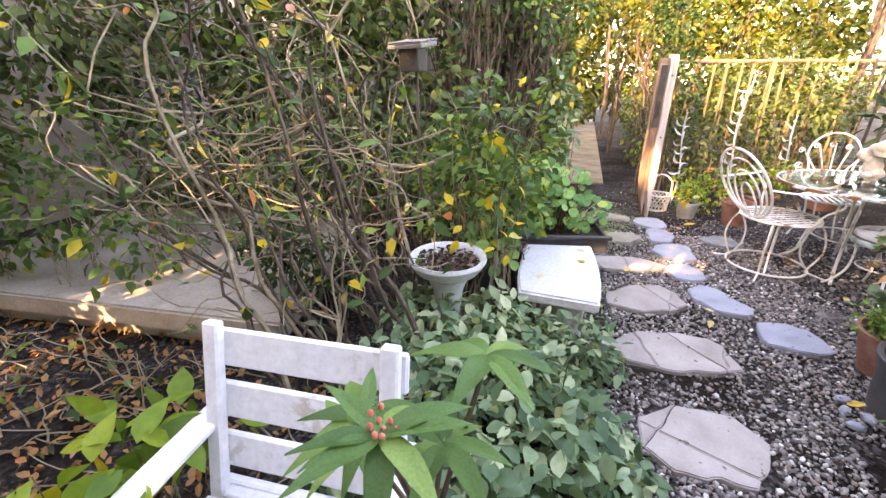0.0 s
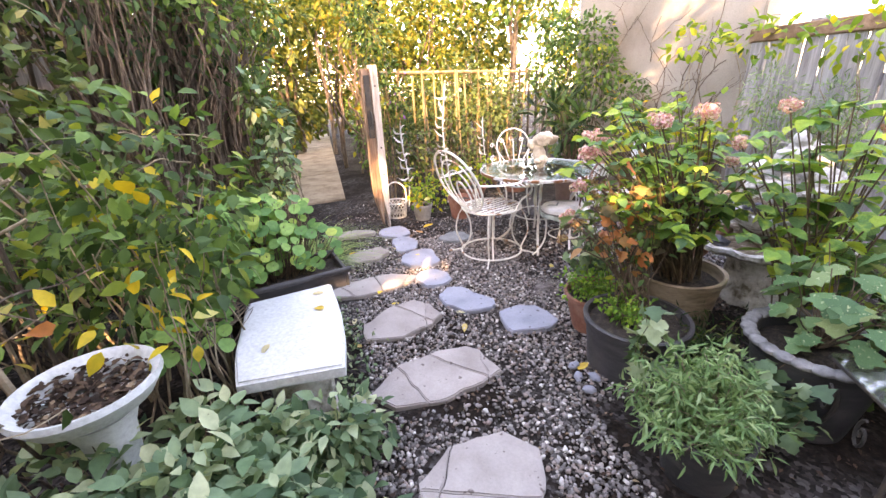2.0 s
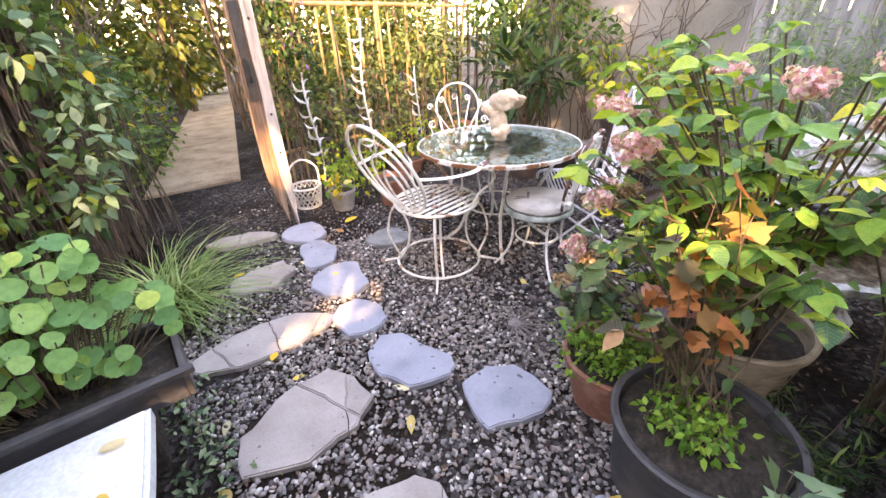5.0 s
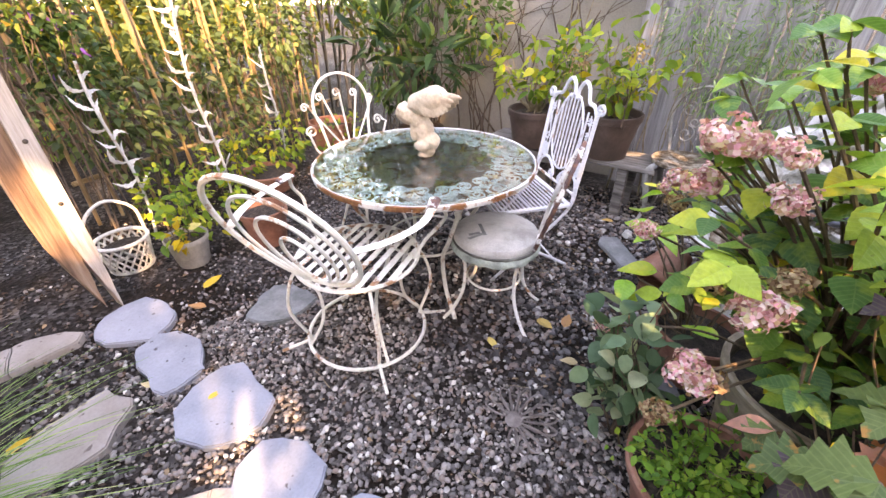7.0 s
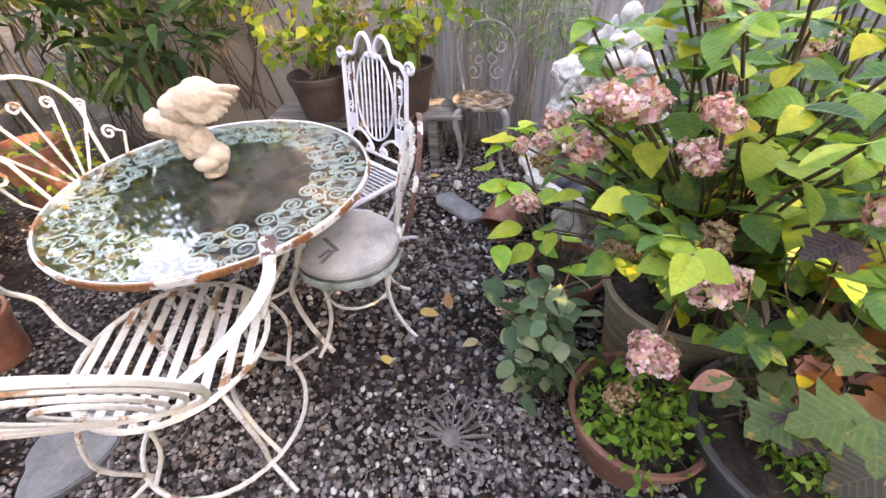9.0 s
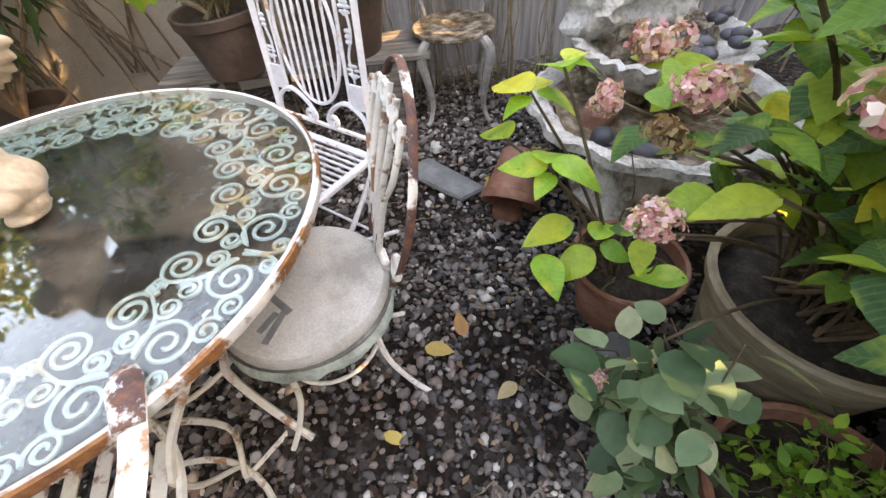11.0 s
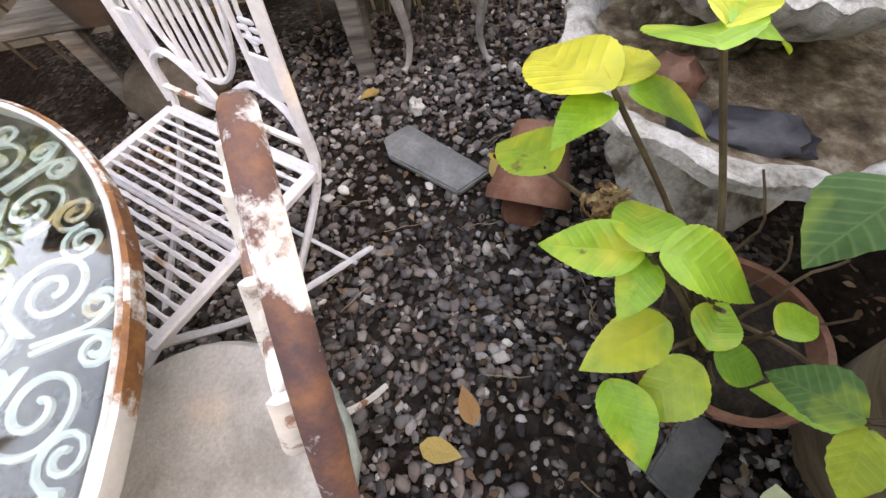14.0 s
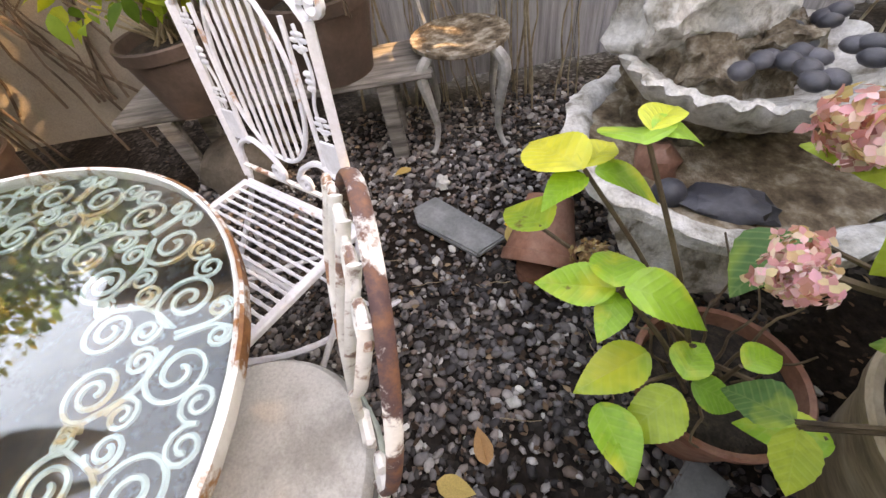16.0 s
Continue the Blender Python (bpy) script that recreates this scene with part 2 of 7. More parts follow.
MAT_WHITE_IRON = flaking("white_iron", (0.74, 0.75, 0.79), (0.5, 0.3, 0.2), (0.32, 0.15, 0.08), 0.04, big=10, rough=0.45)
MAT_RIM_SIDE = flaking("rusty_rim_side", (0.70, 0.69, 0.66), (0.30, 0.13, 0.045), (0.17, 0.06, 0.02), 0.55, big=8, rough=0.7)
MAT_RIM = flaking("rusty_table_rim", (0.78, 0.79, 0.78), (0.36, 0.16, 0.06), (0.28, 0.11, 0.04), 0.3, big=5, rough=0.5)
MAT_SCROLL = flaking("verdigris_scrolls", (0.50, 0.60, 0.59), (0.50, 0.40, 0.24), (0.40, 0.23, 0.09), 0.26, big=8, rough=0.5)
MAT_RUSTED = surface("rusted_casting", (0.06, 0.05, 0.045), (0.15, 0.125, 0.115), (0.26, 0.235, 0.225), big=9, fine=60, rough=0.9)
MAT_CUSHION = surface("grey_vinyl", (0.30, 0.285, 0.26), (0.44, 0.43, 0.40), (0.52, 0.51, 0.48), big=7, fine=160, rough=0.5, relief=0.5, depth=0.003, spread=0.15)
# dark tones put the shadow band under the cushion into the edging
MAT_CUSHION_EDGE = surface("shadow_band_piping", (0.03, 0.03, 0.028), (0.10, 0.10, 0.09), (0.28, 0.30, 0.27), big=9, fine=60, rough=0.7)
MAT_TRIM = surface("faded_green_fabric", (0.16, 0.19, 0.165), (0.34, 0.40, 0.355), (0.46, 0.52, 0.47), big=12, fine=90, rough=0.95)
MAT_STATUE = surface("cream_resin", (0.38, 0.28, 0.19), (0.56, 0.45, 0.33), (0.66, 0.56, 0.44), big=9, fine=70, rough=0.6, relief=0.5)
MAT_CHERUB = surface("white_cast_stone", (0.34, 0.33, 0.31), (0.56, 0.55, 0.53), (0.70, 0.69, 0.67), big=9, fine=60, rough=0.8)
MAT_CAST = surface("weathered_grey_casting", (0.17, 0.165, 0.15), (0.30, 0.295, 0.28), (0.42, 0.41, 0.39), big=10, fine=60, rough=0.85)
MAT_SHELL = surface("whitewashed_shell", (0.22, 0.19, 0.15), (0.64, 0.62, 0.58), (0.82, 0.81, 0.79), big=16, fine=95, rough=0.9, relief=1.0, depth=0.012, spread=0.17)
MAT_TERRA = surface("terracotta", (0.17, 0.065, 0.04), (0.27, 0.115, 0.075), (0.36, 0.19, 0.14), big=7, fine=60, rough=0.85)
MAT_BROWN_POT = surface("brown_pot", (0.045, 0.03, 0.024), (0.075, 0.05, 0.04), (0.12, 0.085, 0.07), big=5, fine=50, rough=0.55)
MAT_BLACK_POT = surface("charcoal_pot", (0.028, 0.027, 0.028), (0.05, 0.048, 0.05), (0.095, 0.09, 0.09), big=4, fine=60, rough=0.5, stretch=(1, 1, 4))
MAT_BEIGE_POT = surface("buff_pot", (0.14, 0.105, 0.065), (0.29, 0.225, 0.155), (0.42, 0.35, 0.26), big=5, fine=30, rough=0.8, stretch=(1, 1, 4))
MAT_GREY_POT = surface("grey_clay_pot", (0.18, 0.17, 0.15), (0.30, 0.28, 0.25), (0.40, 0.36, 0.30), big=6, fine=40)
MAT_SOIL = surface("potting_soil", (0.012, 0.010, 0.008), (0.035, 0.026, 0.02), (0.08, 0.06, 0.045), big=30, fine=120, rough=0.95, relief=1.0, depth=0.01)
MAT_BARK = surface("bark", (0.045, 0.032, 0.024), (0.11, 0.08, 0.06), (0.22, 0.17, 0.13), big=9, fine=40, rough=0.95, relief=0.9, depth=0.008, stretch=(4, 4, 0.6))
MAT_TWIG = surface("pale_twig", (0.14, 0.10, 0.065), (0.27, 0.21, 0.14), (0.40, 0.34, 0.24), big=12, fine=60, rough=0.85)
MAT_STEM = surface("hydrangea_stem", (0.05, 0.034, 0.022), (0.12, 0.08, 0.05), (0.20, 0.145, 0.09), big=14, fine=60, rough=0.7)
MAT_WICKER = surface("white_wicker", (0.45, 0.42, 0.36), (0.66, 0.62, 0.55), (0.76, 0.73, 0.67), big=8, fine=50, rough=0.7)
MAT_STONE_DARK = surface("dark_cobble", (0.03, 0.032, 0.04), (0.06, 0.062, 0.075), (0.12, 0.12, 0.14), big=9, fine=60, rough=0.45)
MAT_WHITE_STONE = surface("pale_stone", (0.3, 0.29, 0.27), (0.45, 0.44, 0.41), (0.58, 0.57, 0.54), big=12, fine=70)
MAT_RED_STONE = surface("red_stone", (0.12, 0.05, 0.035), (0.22, 0.10, 0.07), (0.34, 0.2, 0.15), big=12, fine=70, rough=0.5)
MAT_GREY_BOX = surface("grey_timber", (0.12, 0.115, 0.11), (0.22, 0.21, 0.2), (0.32, 0.31, 0.3), big=5, fine=30, stretch=(0.5, 5, 5))

LEAF_HYD = leafy("hydrangea_leaf", [(0.0, (0.04, 0.115, 0.055)), (0.4, (0.085, 0.22, 0.05)), (0.75, (0.18, 0.36, 0.06)), (0.93, (0.40, 0.50, 0.07)), (1.0, (0.60, 0.50, 0.05))], vary="object", blotch=((0.12, 0.06, 0.03), 2.2, 0.66), veins=6, ribbed=True, second=(0.28, 0.40, 0.06))
LEAF_YOUNG = leafy("young_hydrangea_leaf", [(0.0, (0.22, 0.48, 0.05)), (0.35, (0.32, 0.58, 0.06)), (0.6, (0.14, 0.36, 0.05)), (0.78, (0.50, 0.60, 0.06)), (1.0, (0.72, 0.62, 0.08))], vary="object", blotch=((0.16, 0.08, 0.03), 2.6, 0.66), veins=5, thin=0.33, rough=0.36, spec=0.45, ribbed=True, second=(0.60, 0.62, 0.07))
LEAF_NAST = leafy("nasturtium_leaf", [(0.0, (0.08, 0.22, 0.08)), (0.5, (0.16, 0.35, 0.11)), (0.85, (0.27, 0.46, 0.14)), (1.0, (0.42, 0.52, 0.12))], vary="object", veins=3, thin=0.4)
LEAF_DARK = leafy("dark_leaf", [(0.0, (0.012, 0.03, 0.012)), (0.6, (0.03, 0.075, 0.025)), (0.9, (0.07, 0.13, 0.035)), (1.0, (0.16, 0.19, 0.05))])
LEAF_HEDGE = leafy("hedge_leaf", [(0.0, (0.03, 0.055, 0.025)), (0.55, (0.075, 0.12, 0.045)), (0.9, (0.14, 0.19, 0.07)), (1.0, (0.26, 0.24, 0.09))])
LEAF_MID = leafy("mid_leaf", [(0.0, (0.03, 0.07, 0.025)), (0.5, (0.075, 0.15, 0.045)), (0.85, (0.14, 0.25, 0.06)), (0.96, (0.30, 0.33, 0.05)), (1.0, (0.6, 0.42, 0.03))])
LEAF_IVY = leafy("blue_green_leaf", [(0.0, (0.045, 0.10, 0.055)), (0.4, (0.13, 0.23, 0.13)), (0.75, (0.27, 0.38, 0.23)), (1.0, (0.50, 0.55, 0.36))])
LEAF_SAGE = leafy("grey_green_needles", [(0.0, (0.07, 0.16, 0.06)), (0.6, (0.17, 0.31, 0.13)), (1.0, (0.34, 0.47, 0.24))])
LEAF_HERB = leafy("bright_herb_leaf", [(0.0, (0.06, 0.17, 0.03)), (0.6, (0.13, 0.30, 0.04)), (1.0, (0.28, 0.42, 0.07))])
LEAF_LIME = leafy("lime_shrub_leaf", [(0.0, (0.07, 0.16, 0.03)), (0.5, (0.20, 0.32, 0.04)), (0.85, (0.40, 0.46, 0.06)), (1.0, (0.55, 0.42, 0.04))], thin=0.45)
LEAF_GOLD = leafy("golden_tree_leaf", [(0.0, (0.03, 0.06, 0.015)), (0.4, (0.09, 0.13, 0.022)), (0.8, (0.19, 0.18, 0.03)), (1.0, (0.28, 0.19, 0.04))], thin=0.4)
LEAF_TREE = leafy("far_tree_leaf", [(0.0, (0.03, 0.055, 0.018)), (0.5, (0.075, 0.105, 0.028)), (0.85, (0.14, 0.15, 0.035)), (1.0, (0.22, 0.18, 0.04))], thin=0.4)
LEAF_GRASS = leafy("grass_blade", [(0.0, (0.06, 0.14, 0.04)), (0.5, (0.16, 0.28, 0.09)), (0.85, (0.32, 0.42, 0.18)), (1.0, (0.52, 0.48, 0.28))])
LEAF_RED = leafy("autumn_leaf", [(0.0, (0.11, 0.07, 0.07)), (0.3, (0.16, 0.20, 0.08)), (0.55, (0.48, 0.15, 0.05)), (0.8, (0.60, 0.27, 0.12)), (1.0, (0.62, 0.30, 0.28))])
LEAF_YELLOW = leafy("yellow_leaf", [(0.0, (0.50, 0.33, 0.03)), (0.5, (0.68, 0.50, 0.05)), (1.0, (0.60, 0.56, 0.22))], thin=0.4)
LEAF_FALLEN = leafy("fallen_leaf", [(0.0, (0.70, 0.44, 0.05)), (0.4, (0.60, 0.47, 0.17)), (0.7, (0.40, 0.19, 0.08)), (1.0, (0.62, 0.56, 0.36))], vary="object", thin=0.2)
LEAF_VARIEG = leafy("variegated_ivy", [(0.0, (0.07, 0.17, 0.08)), (0.5, (0.14, 0.28, 0.13)), (1.0, (0.38, 0.46, 0.22))], vary="object", blotch=((0.55, 0.60, 0.36), 6.0, 0.60))
LEAF_OAK = leafy("purple_oak_leaf", [(0.0, (0.07, 0.05, 0.07)), (0.45, (0.12, 0.08, 0.095)), (0.7, (0.09, 0.15, 0.06)), (1.0, (0.17, 0.24, 0.08))], vary="object", veins=5, ribbed=True, blotch=((0.50, 0.24, 0.07), 2.4, 0.60))
LEAF_PINK = leafy("pink_turned_leaf", [(0.0, (0.62, 0.22, 0.20)), (0.6, (0.66, 0.34, 0.26)), (1.0, (0.60, 0.36, 0.12))], vary="object", veins=5)
LEAF_RHODO = leafy("long_leathery_leaf", [(0.0, (0.05, 0.12, 0.035)), (0.6, (0.10, 0.21, 0.06)), (1.0, (0.20, 0.32, 0.09))], vary="object", rough=0.35)
MAT_BLOOM = leafy("faded_pink_petals", [(0.0, (0.40, 0.19, 0.15)), (0.25, (0.78, 0.36, 0.45)), (0.5, (0.86, 0.58, 0.63)), (0.7, (0.86, 0.76, 0.74)), (0.84, (0.60, 0.40, 0.26)), (1.0, (0.62, 0.58, 0.36))], rough=0.7, spec=0.15)
MAT_BLOOM_DRY = leafy("dry_brown_petals", [(0.0, (0.22, 0.12, 0.08)), (0.5, (0.38, 0.24, 0.15)), (1.0, (0.52, 0.42, 0.26))], rough=0.8)
MAT_PURPLE = leafy("purple_petals", [(0.0, (0.08, 0.03, 0.2)), (1.0, (0.16, 0.06, 0.3))])
MAT_BUD = surface("coral_bud", (0.5, 0.12, 0.08), (0.66, 0.18, 0.12), (0.72, 0.28, 0.2), big=20, fine=90)


def glass_material():
    """Clear sheet glass with a mirror gloss at grazing angles and a film of dust."""
    m, nt, b = nodes_of("table_glass")
    b.inputs["Base Color"].default_value = (0.55, 0.57, 0.56, 1)
    b.inputs["Roughness"].default_value = 0.9
    clear = nt.nodes.new("ShaderNodeBsdfTransparent")
    clear.inputs[0].default_value = (0.93, 0.965, 0.95, 1)
    gloss = nt.nodes.new("ShaderNodeBsdfGlossy")
    gloss.inputs["Roughness"].default_value = 0.02
    facing = nt.nodes.new("ShaderNodeLayerWeight")
    facing.inputs[0].default_value = 0.5
    sheen = ramp(nt, facing.outputs["Facing"], [(0.0, (0.045, 0.045, 0.045)), (0.35, (0.085, 0.085, 0.085)), (0.6, (0.20, 0.20, 0.20)), (0.85, (0.42, 0.42, 0.42)), (1.0, (0.9, 0.9, 0.9))])
    dust = ramp(nt, noise_tex(nt, coords(nt), 5, 6, 0.7), [(0.40, (0.006, 0.006, 0.006)), (0.78, (0.07, 0.07, 0.07))])
    m1, m2 = nt.nodes.new("ShaderNodeMixShader"), nt.nodes.new("ShaderNodeMixShader")
    link(nt, dust, m1.inputs[0])
    link(nt, clear.outputs[0], m1.inputs[1])
    link(nt, b.outputs[0], m1.inputs[2])
    link(nt, sheen, m2.inputs[0])
    link(nt, m1.outputs[0], m2.inputs[1])
    link(nt, gloss.outputs[0], m2.inputs[2])
    link(nt, m2.outputs[0], nt.nodes["Material Output"].inputs[0])
    return m


MAT_GLASS = glass_material()


def water_material():
    m, nt, b = nodes_of("still_water")
    b.inputs["Base Color"].default_value = (0.03, 0.02, 0.012, 1)
    b.inputs["Roughness"].default_value = 0.1
    n = noise_tex(nt, coords(nt), 14, 2, 0.5)
    bump(nt, b, n, 0.12, 0.01)
    return m


MAT_WATER = water_material()

# ---- mesh tools ----


class Shape:
    """Gathers vertices and faces of one mesh."""

    def __init__(self):
        self.v, self.f, self.n = [], [], 0

    def add(self, verts, faces, m=None):
        verts = np.asarray(verts, float).reshape(-1, 3)
        if m is not None:
            a = np.array(m)
            verts = verts @ a[:3, :3].T + a[:3, 3]
        self.v.append(verts)
        self.f.extend([tuple(i + self.n for i in f) for f in faces])
        self.n += len(verts)
        return self

    def tube(self, pts, r, seg=6, flat=None, up=None):
        """Sweeps a ring of radius r (a number or one for each point) along pts. flat squeezes it along the frame's second axis."""
        p = np.asarray(pts, float)
        n = len(p)
        r = np.full(n, r) if np.isscalar(r) else np.asarray(r, float)
        tan = np.gradient(p, axis=0)
        tan /= np.linalg.norm(tan, axis=1)[:, None] + 1e-9
        ref = np.array(up if up is not None else ((0, 0, 1) if abs(tan[0][2]) < 0.9 else (1, 0, 0)), float)
        a = np.cross(tan[0], ref)
        a /= np.linalg.norm(a) + 1e-9
        ang = np.arange(seg) * 2 * math.pi / seg
        rings = []
        for i in range(n):
            if up is not None:
                a2 = np.cross(tan[i], ref)
                if np.linalg.norm(a2) > 1e-3:
                    a = a2
            a = a - tan[i] * (a @ tan[i])
            a /= np.linalg.norm(a) + 1e-9
            b = np.cross(tan[i], a)
            k = flat if flat else 1.0
            rings.append(p[i] + r[i] * (np.cos(ang)[:, None] * a + k * np.sin(ang)[:, None] * b))
        faces = []
        for i in range(n - 1):
            for j in range(seg):
                k = (j + 1) % seg
                faces.append((i * seg + j, i * seg + k, (i + 1) * seg + k, (i + 1) * seg + j))
        faces.append(tuple(reversed(range(seg))))
        faces.append(tuple(range((n - 1) * seg, n * seg)))
        return self.add(np.concatenate(rings), faces)

    def rough(self, amount, scale):
        """Roughens all that has been added so far, like cast stone."""
        self.v = [np.array([p + np.array(noise.noise_vector(Vector(p) * scale)) * amount + np.array(noise.noise_vector(Vector(p) * scale * 3)) * amount * 0.4 for p in a]) for a in self.v]
        return self

    def lathe(self, prof, seg=32, wob=0.0, lobes=0, depth=0.0, m=None):
        """Turns a profile of (radius, height) about z; lobes scallop it."""
        ang = np.arange(seg) * 2 * math.pi / seg
        rows = []
        for i, (r, z) in enumerate(prof):
            dp = depth if np.isscalar(depth) else depth[i]
            rr = r * (1 + dp * np.cos(lobes * ang)) + wob * np.sin(3 * ang + z * 20)
            rows.append(np.c_[rr * np.cos(ang), rr * np.sin(ang), np.full(seg, z)])
        faces = []
        for i in range(len(prof) - 1):
            for j in range(seg):
                k = (j + 1) % seg
                faces.append((i * seg + j, i * seg + k, (i + 1) * seg + k, (i + 1) * seg + j))
        faces.append(tuple(reversed(range(seg))))
        faces.append(tuple(range((len(prof) - 1) * seg, len(prof) * seg)))
        return self.add(np.concatenate(rows), faces, m)

    def box(self, size, m=None, c=0.004):
        """A box with chamfered edges, centred on the origin of m."""
        h = np.array(size, float) / 2
        c = min(c, h.min() * 0.6)
        v, idx = [], {}
        for sx in (-1, 1):
            for sy in (-1, 1):
                for sz in (-1, 1):
                    s = np.array((sx, sy, sz))
                    for ax in range(3):
                        p = s * (h - c)
                        p[ax] = s[ax] * h[ax]
                        idx[sx, sy, sz, ax] = len(v)
                        v.append(p)
        f = []
        for ax in range(3):
            o1, o2 = (ax + 1) % 3, (ax + 2) % 3
            for s in (-1, 1):
                q = []
                for a, b in ((-1, -1), (1, -1), (1, 1), (-1, 1)):
                    k = [0, 0, 0]
                    k[ax], k[o1], k[o2] = s, a, b
                    q.append(idx[k[0], k[1], k[2], ax])
                f.append(tuple(q if s > 0 else reversed(q)))
            for a in (-1, 1):
                for b in (-1, 1):
                    k1, k2 = [0, 0, 0], [0, 0, 0]
                    k1[ax], k1[o1], k1[o2] = -1, a, b
                    k2[ax], k2[o1], k2[o2] = 1, a, b
                    q = [idx[(*k1, o1)], idx[(*k2, o1)], idx[(*k2, o2)], idx[(*k1, o2)]]
                    f.append(tuple(q if a * b > 0 else reversed(q)))
        for sx in (-1, 1):
            for sy in (-1, 1):
                for sz in (-1, 1):
                    q = [idx[sx, sy, sz, 0], idx[sx, sy, sz, 1], idx[sx, sy, sz, 2]]
                    f.append(tuple(q if sx * sy * sz > 0 else reversed(q)))
        return self.add(v, f, m)

    def ball(self, c, r, seg=14, rings=9, lump=0.0, m=None):
        r = np.array((r, r, r) if np.isscalar(r) else r, float)
        v, f = [(0, 0, 1)], []
        for i in range(1, rings):
            th = math.pi * i / rings
            for j in range(seg):
                ph = 2 * math.pi * j / seg
                v.append((math.sin(th) * math.cos(ph), math.sin(th) * math.sin(ph), math.cos(th)))
        v.append((0, 0, -1))
        v = np.array(v)
        if lump:
            k = np.array([noise.noise(Vector(p) * 2.2 + Vector(c) * 9) for p in v])
            v = v * (1 + lump * k)[:, None]
        for j in range(seg):
            f.append((0, 1 + j, 1 + (j + 1) % seg))
            f.append((len(v) - 1, 1 + (rings - 2) * seg + (j + 1) % seg, 1 + (rings - 2) * seg + j))
        for i in range(rings - 2):
            for j in range(seg):
                k = (j + 1) % seg
                f.append((1 + i * seg + j, 1 + (i + 1) * seg + j, 1 + (i + 1) * seg + k, 1 + i * seg + k))
        v = v * r
        if m is not None:
            a = np.array(m)
            v = v @ a[:3, :3].T
        return self.add(v + np.array(c), f)

    def mesh(self, name, material, smooth=True):
        me = bpy.data.meshes.new(name)
        me.from_pydata(np.concatenate(self.v).tolist(), [], self.f)
        me.materials.append(material)
        if smooth:
            me.shade_smooth()
            me.set_sharp_from_angle(angle=radians(42))
        return me


def part(name, shape, material, parent=None, label="", smooth=True):
    """Links a shape, or a ready mesh, as one mesh object, under a parent if one is given."""
    me = shape.mesh(name, material, smooth) if isinstance(shape, Shape) else shape
    ob = new(name, me)
    ob.parent = parent
    return tagged(ob, label)


def thing(name, label, category, m=None, group="", kind=""):
    ob = new(name)
    ob.empty_display_size = 0.1
    if m is not None:
        ob.matrix_world = m
    return tagged(ob, label, category, group, kind)


def spiral(c, r0, r1, a0, turns, n=22):
    """A flat curl in x and y from radius r0 at angle a0 inwards to r1."""
    k = np.linspace(0, 1, n)
    a = math.radians(a0) + turns * 2 * math.pi * k
    r = r0 + (r1 - r0) * k
    return np.c_[c[0] + r * np.cos(a), c[1] + r * np.sin(a), np.zeros(n)]


def smooth_line(pts, n=24):
    """A Catmull-Rom line through pts."""
    p = np.asarray(pts, float)
    p = np.vstack([2 * p[0] - p[1], p, 2 * p[-1] - p[-2]])
    out = []
    seg = len(p) - 3
    for k in np.linspace(0, seg - 1e-6, n):
        i, u = int(k), k - int(k)
        a, b, c, d = p[i:i + 4]
        out.append(0.5 * (2 * b + (c - a) * u + (2 * a - 5 * b + 4 * c - d) * u * u + (3 * b - a - 3 * c + d) * u ** 3))
    return np.array(out)


def leaf_template(width=0.5, tip=1.0, fold=0.25, droop=0.25, n=5, serrate=0.0, lobed=False):
    """A leaf one long along x, up is z: a folded, drooping blade."""
    xs = np.linspace(0, 1, n + 1)
    rows, faces = [], []
    for i, x in enumerate(xs):
        w = width * (math.sin(math.pi * min(1, x ** 0.8)) ** tip if 0 < i < n else 0.02)
        if lobed and i not in (0, n):
            w *= 1.35 if i % 2 else 0.75
        w *= 1 + (serrate if i % 2 else -serrate)
        z = -droop * x * x
        rows += [(x, w / 2, z + fold * w / 2), (x, 0, z), (x, -w / 2, z + fold * w / 2)]
    for i in range(n):
        a, b = i * 3, i * 3 + 3
        faces += [(a + 1, b + 1, b, a), (a + 2, b + 2, b + 1, a + 1)]
    return np.array(rows), faces


def disc_template(n=9, cup=0.12):
    """A round, shallowly cupped leaf, held at its middle."""
    v = [(0, 0, 0)]
    for i in range(n):
        a = 2 * math.pi * i / n
        r = 0.5 * (1 + 0.07 * math.sin(3 * a + 1))
        v.append((r * math.cos(a), r * math.sin(a), cup * (0.6 + 0.5 * math.sin(2 * a))))
    return np.array(v), [(0, 1 + i, 1 + (i + 1) % n) for i in range(n)]


LEAF = leaf_template(0.55)
LEAF_SMALL = leaf_template(0.55, n=3)
OVAL = leaf_template(0.72, tip=0.7, n=7, fold=0.15, droop=0.2)
LEAF_LONG = leaf_template(0.22, n=4, droop=0.35)
LEAF_FINE = leaf_template(0.20, n=3, fold=0.15, droop=0.3)
NEEDLE = leaf_template(0.16, n=2, fold=0.1)
LOBED = leaf_template(0.95, n=6, lobed=True, droop=0.2)
rng = np.random.default_rng(7)


def unit(a):
    return a / (np.linalg.norm(a, axis=-1, keepdims=True) + 1e-9)


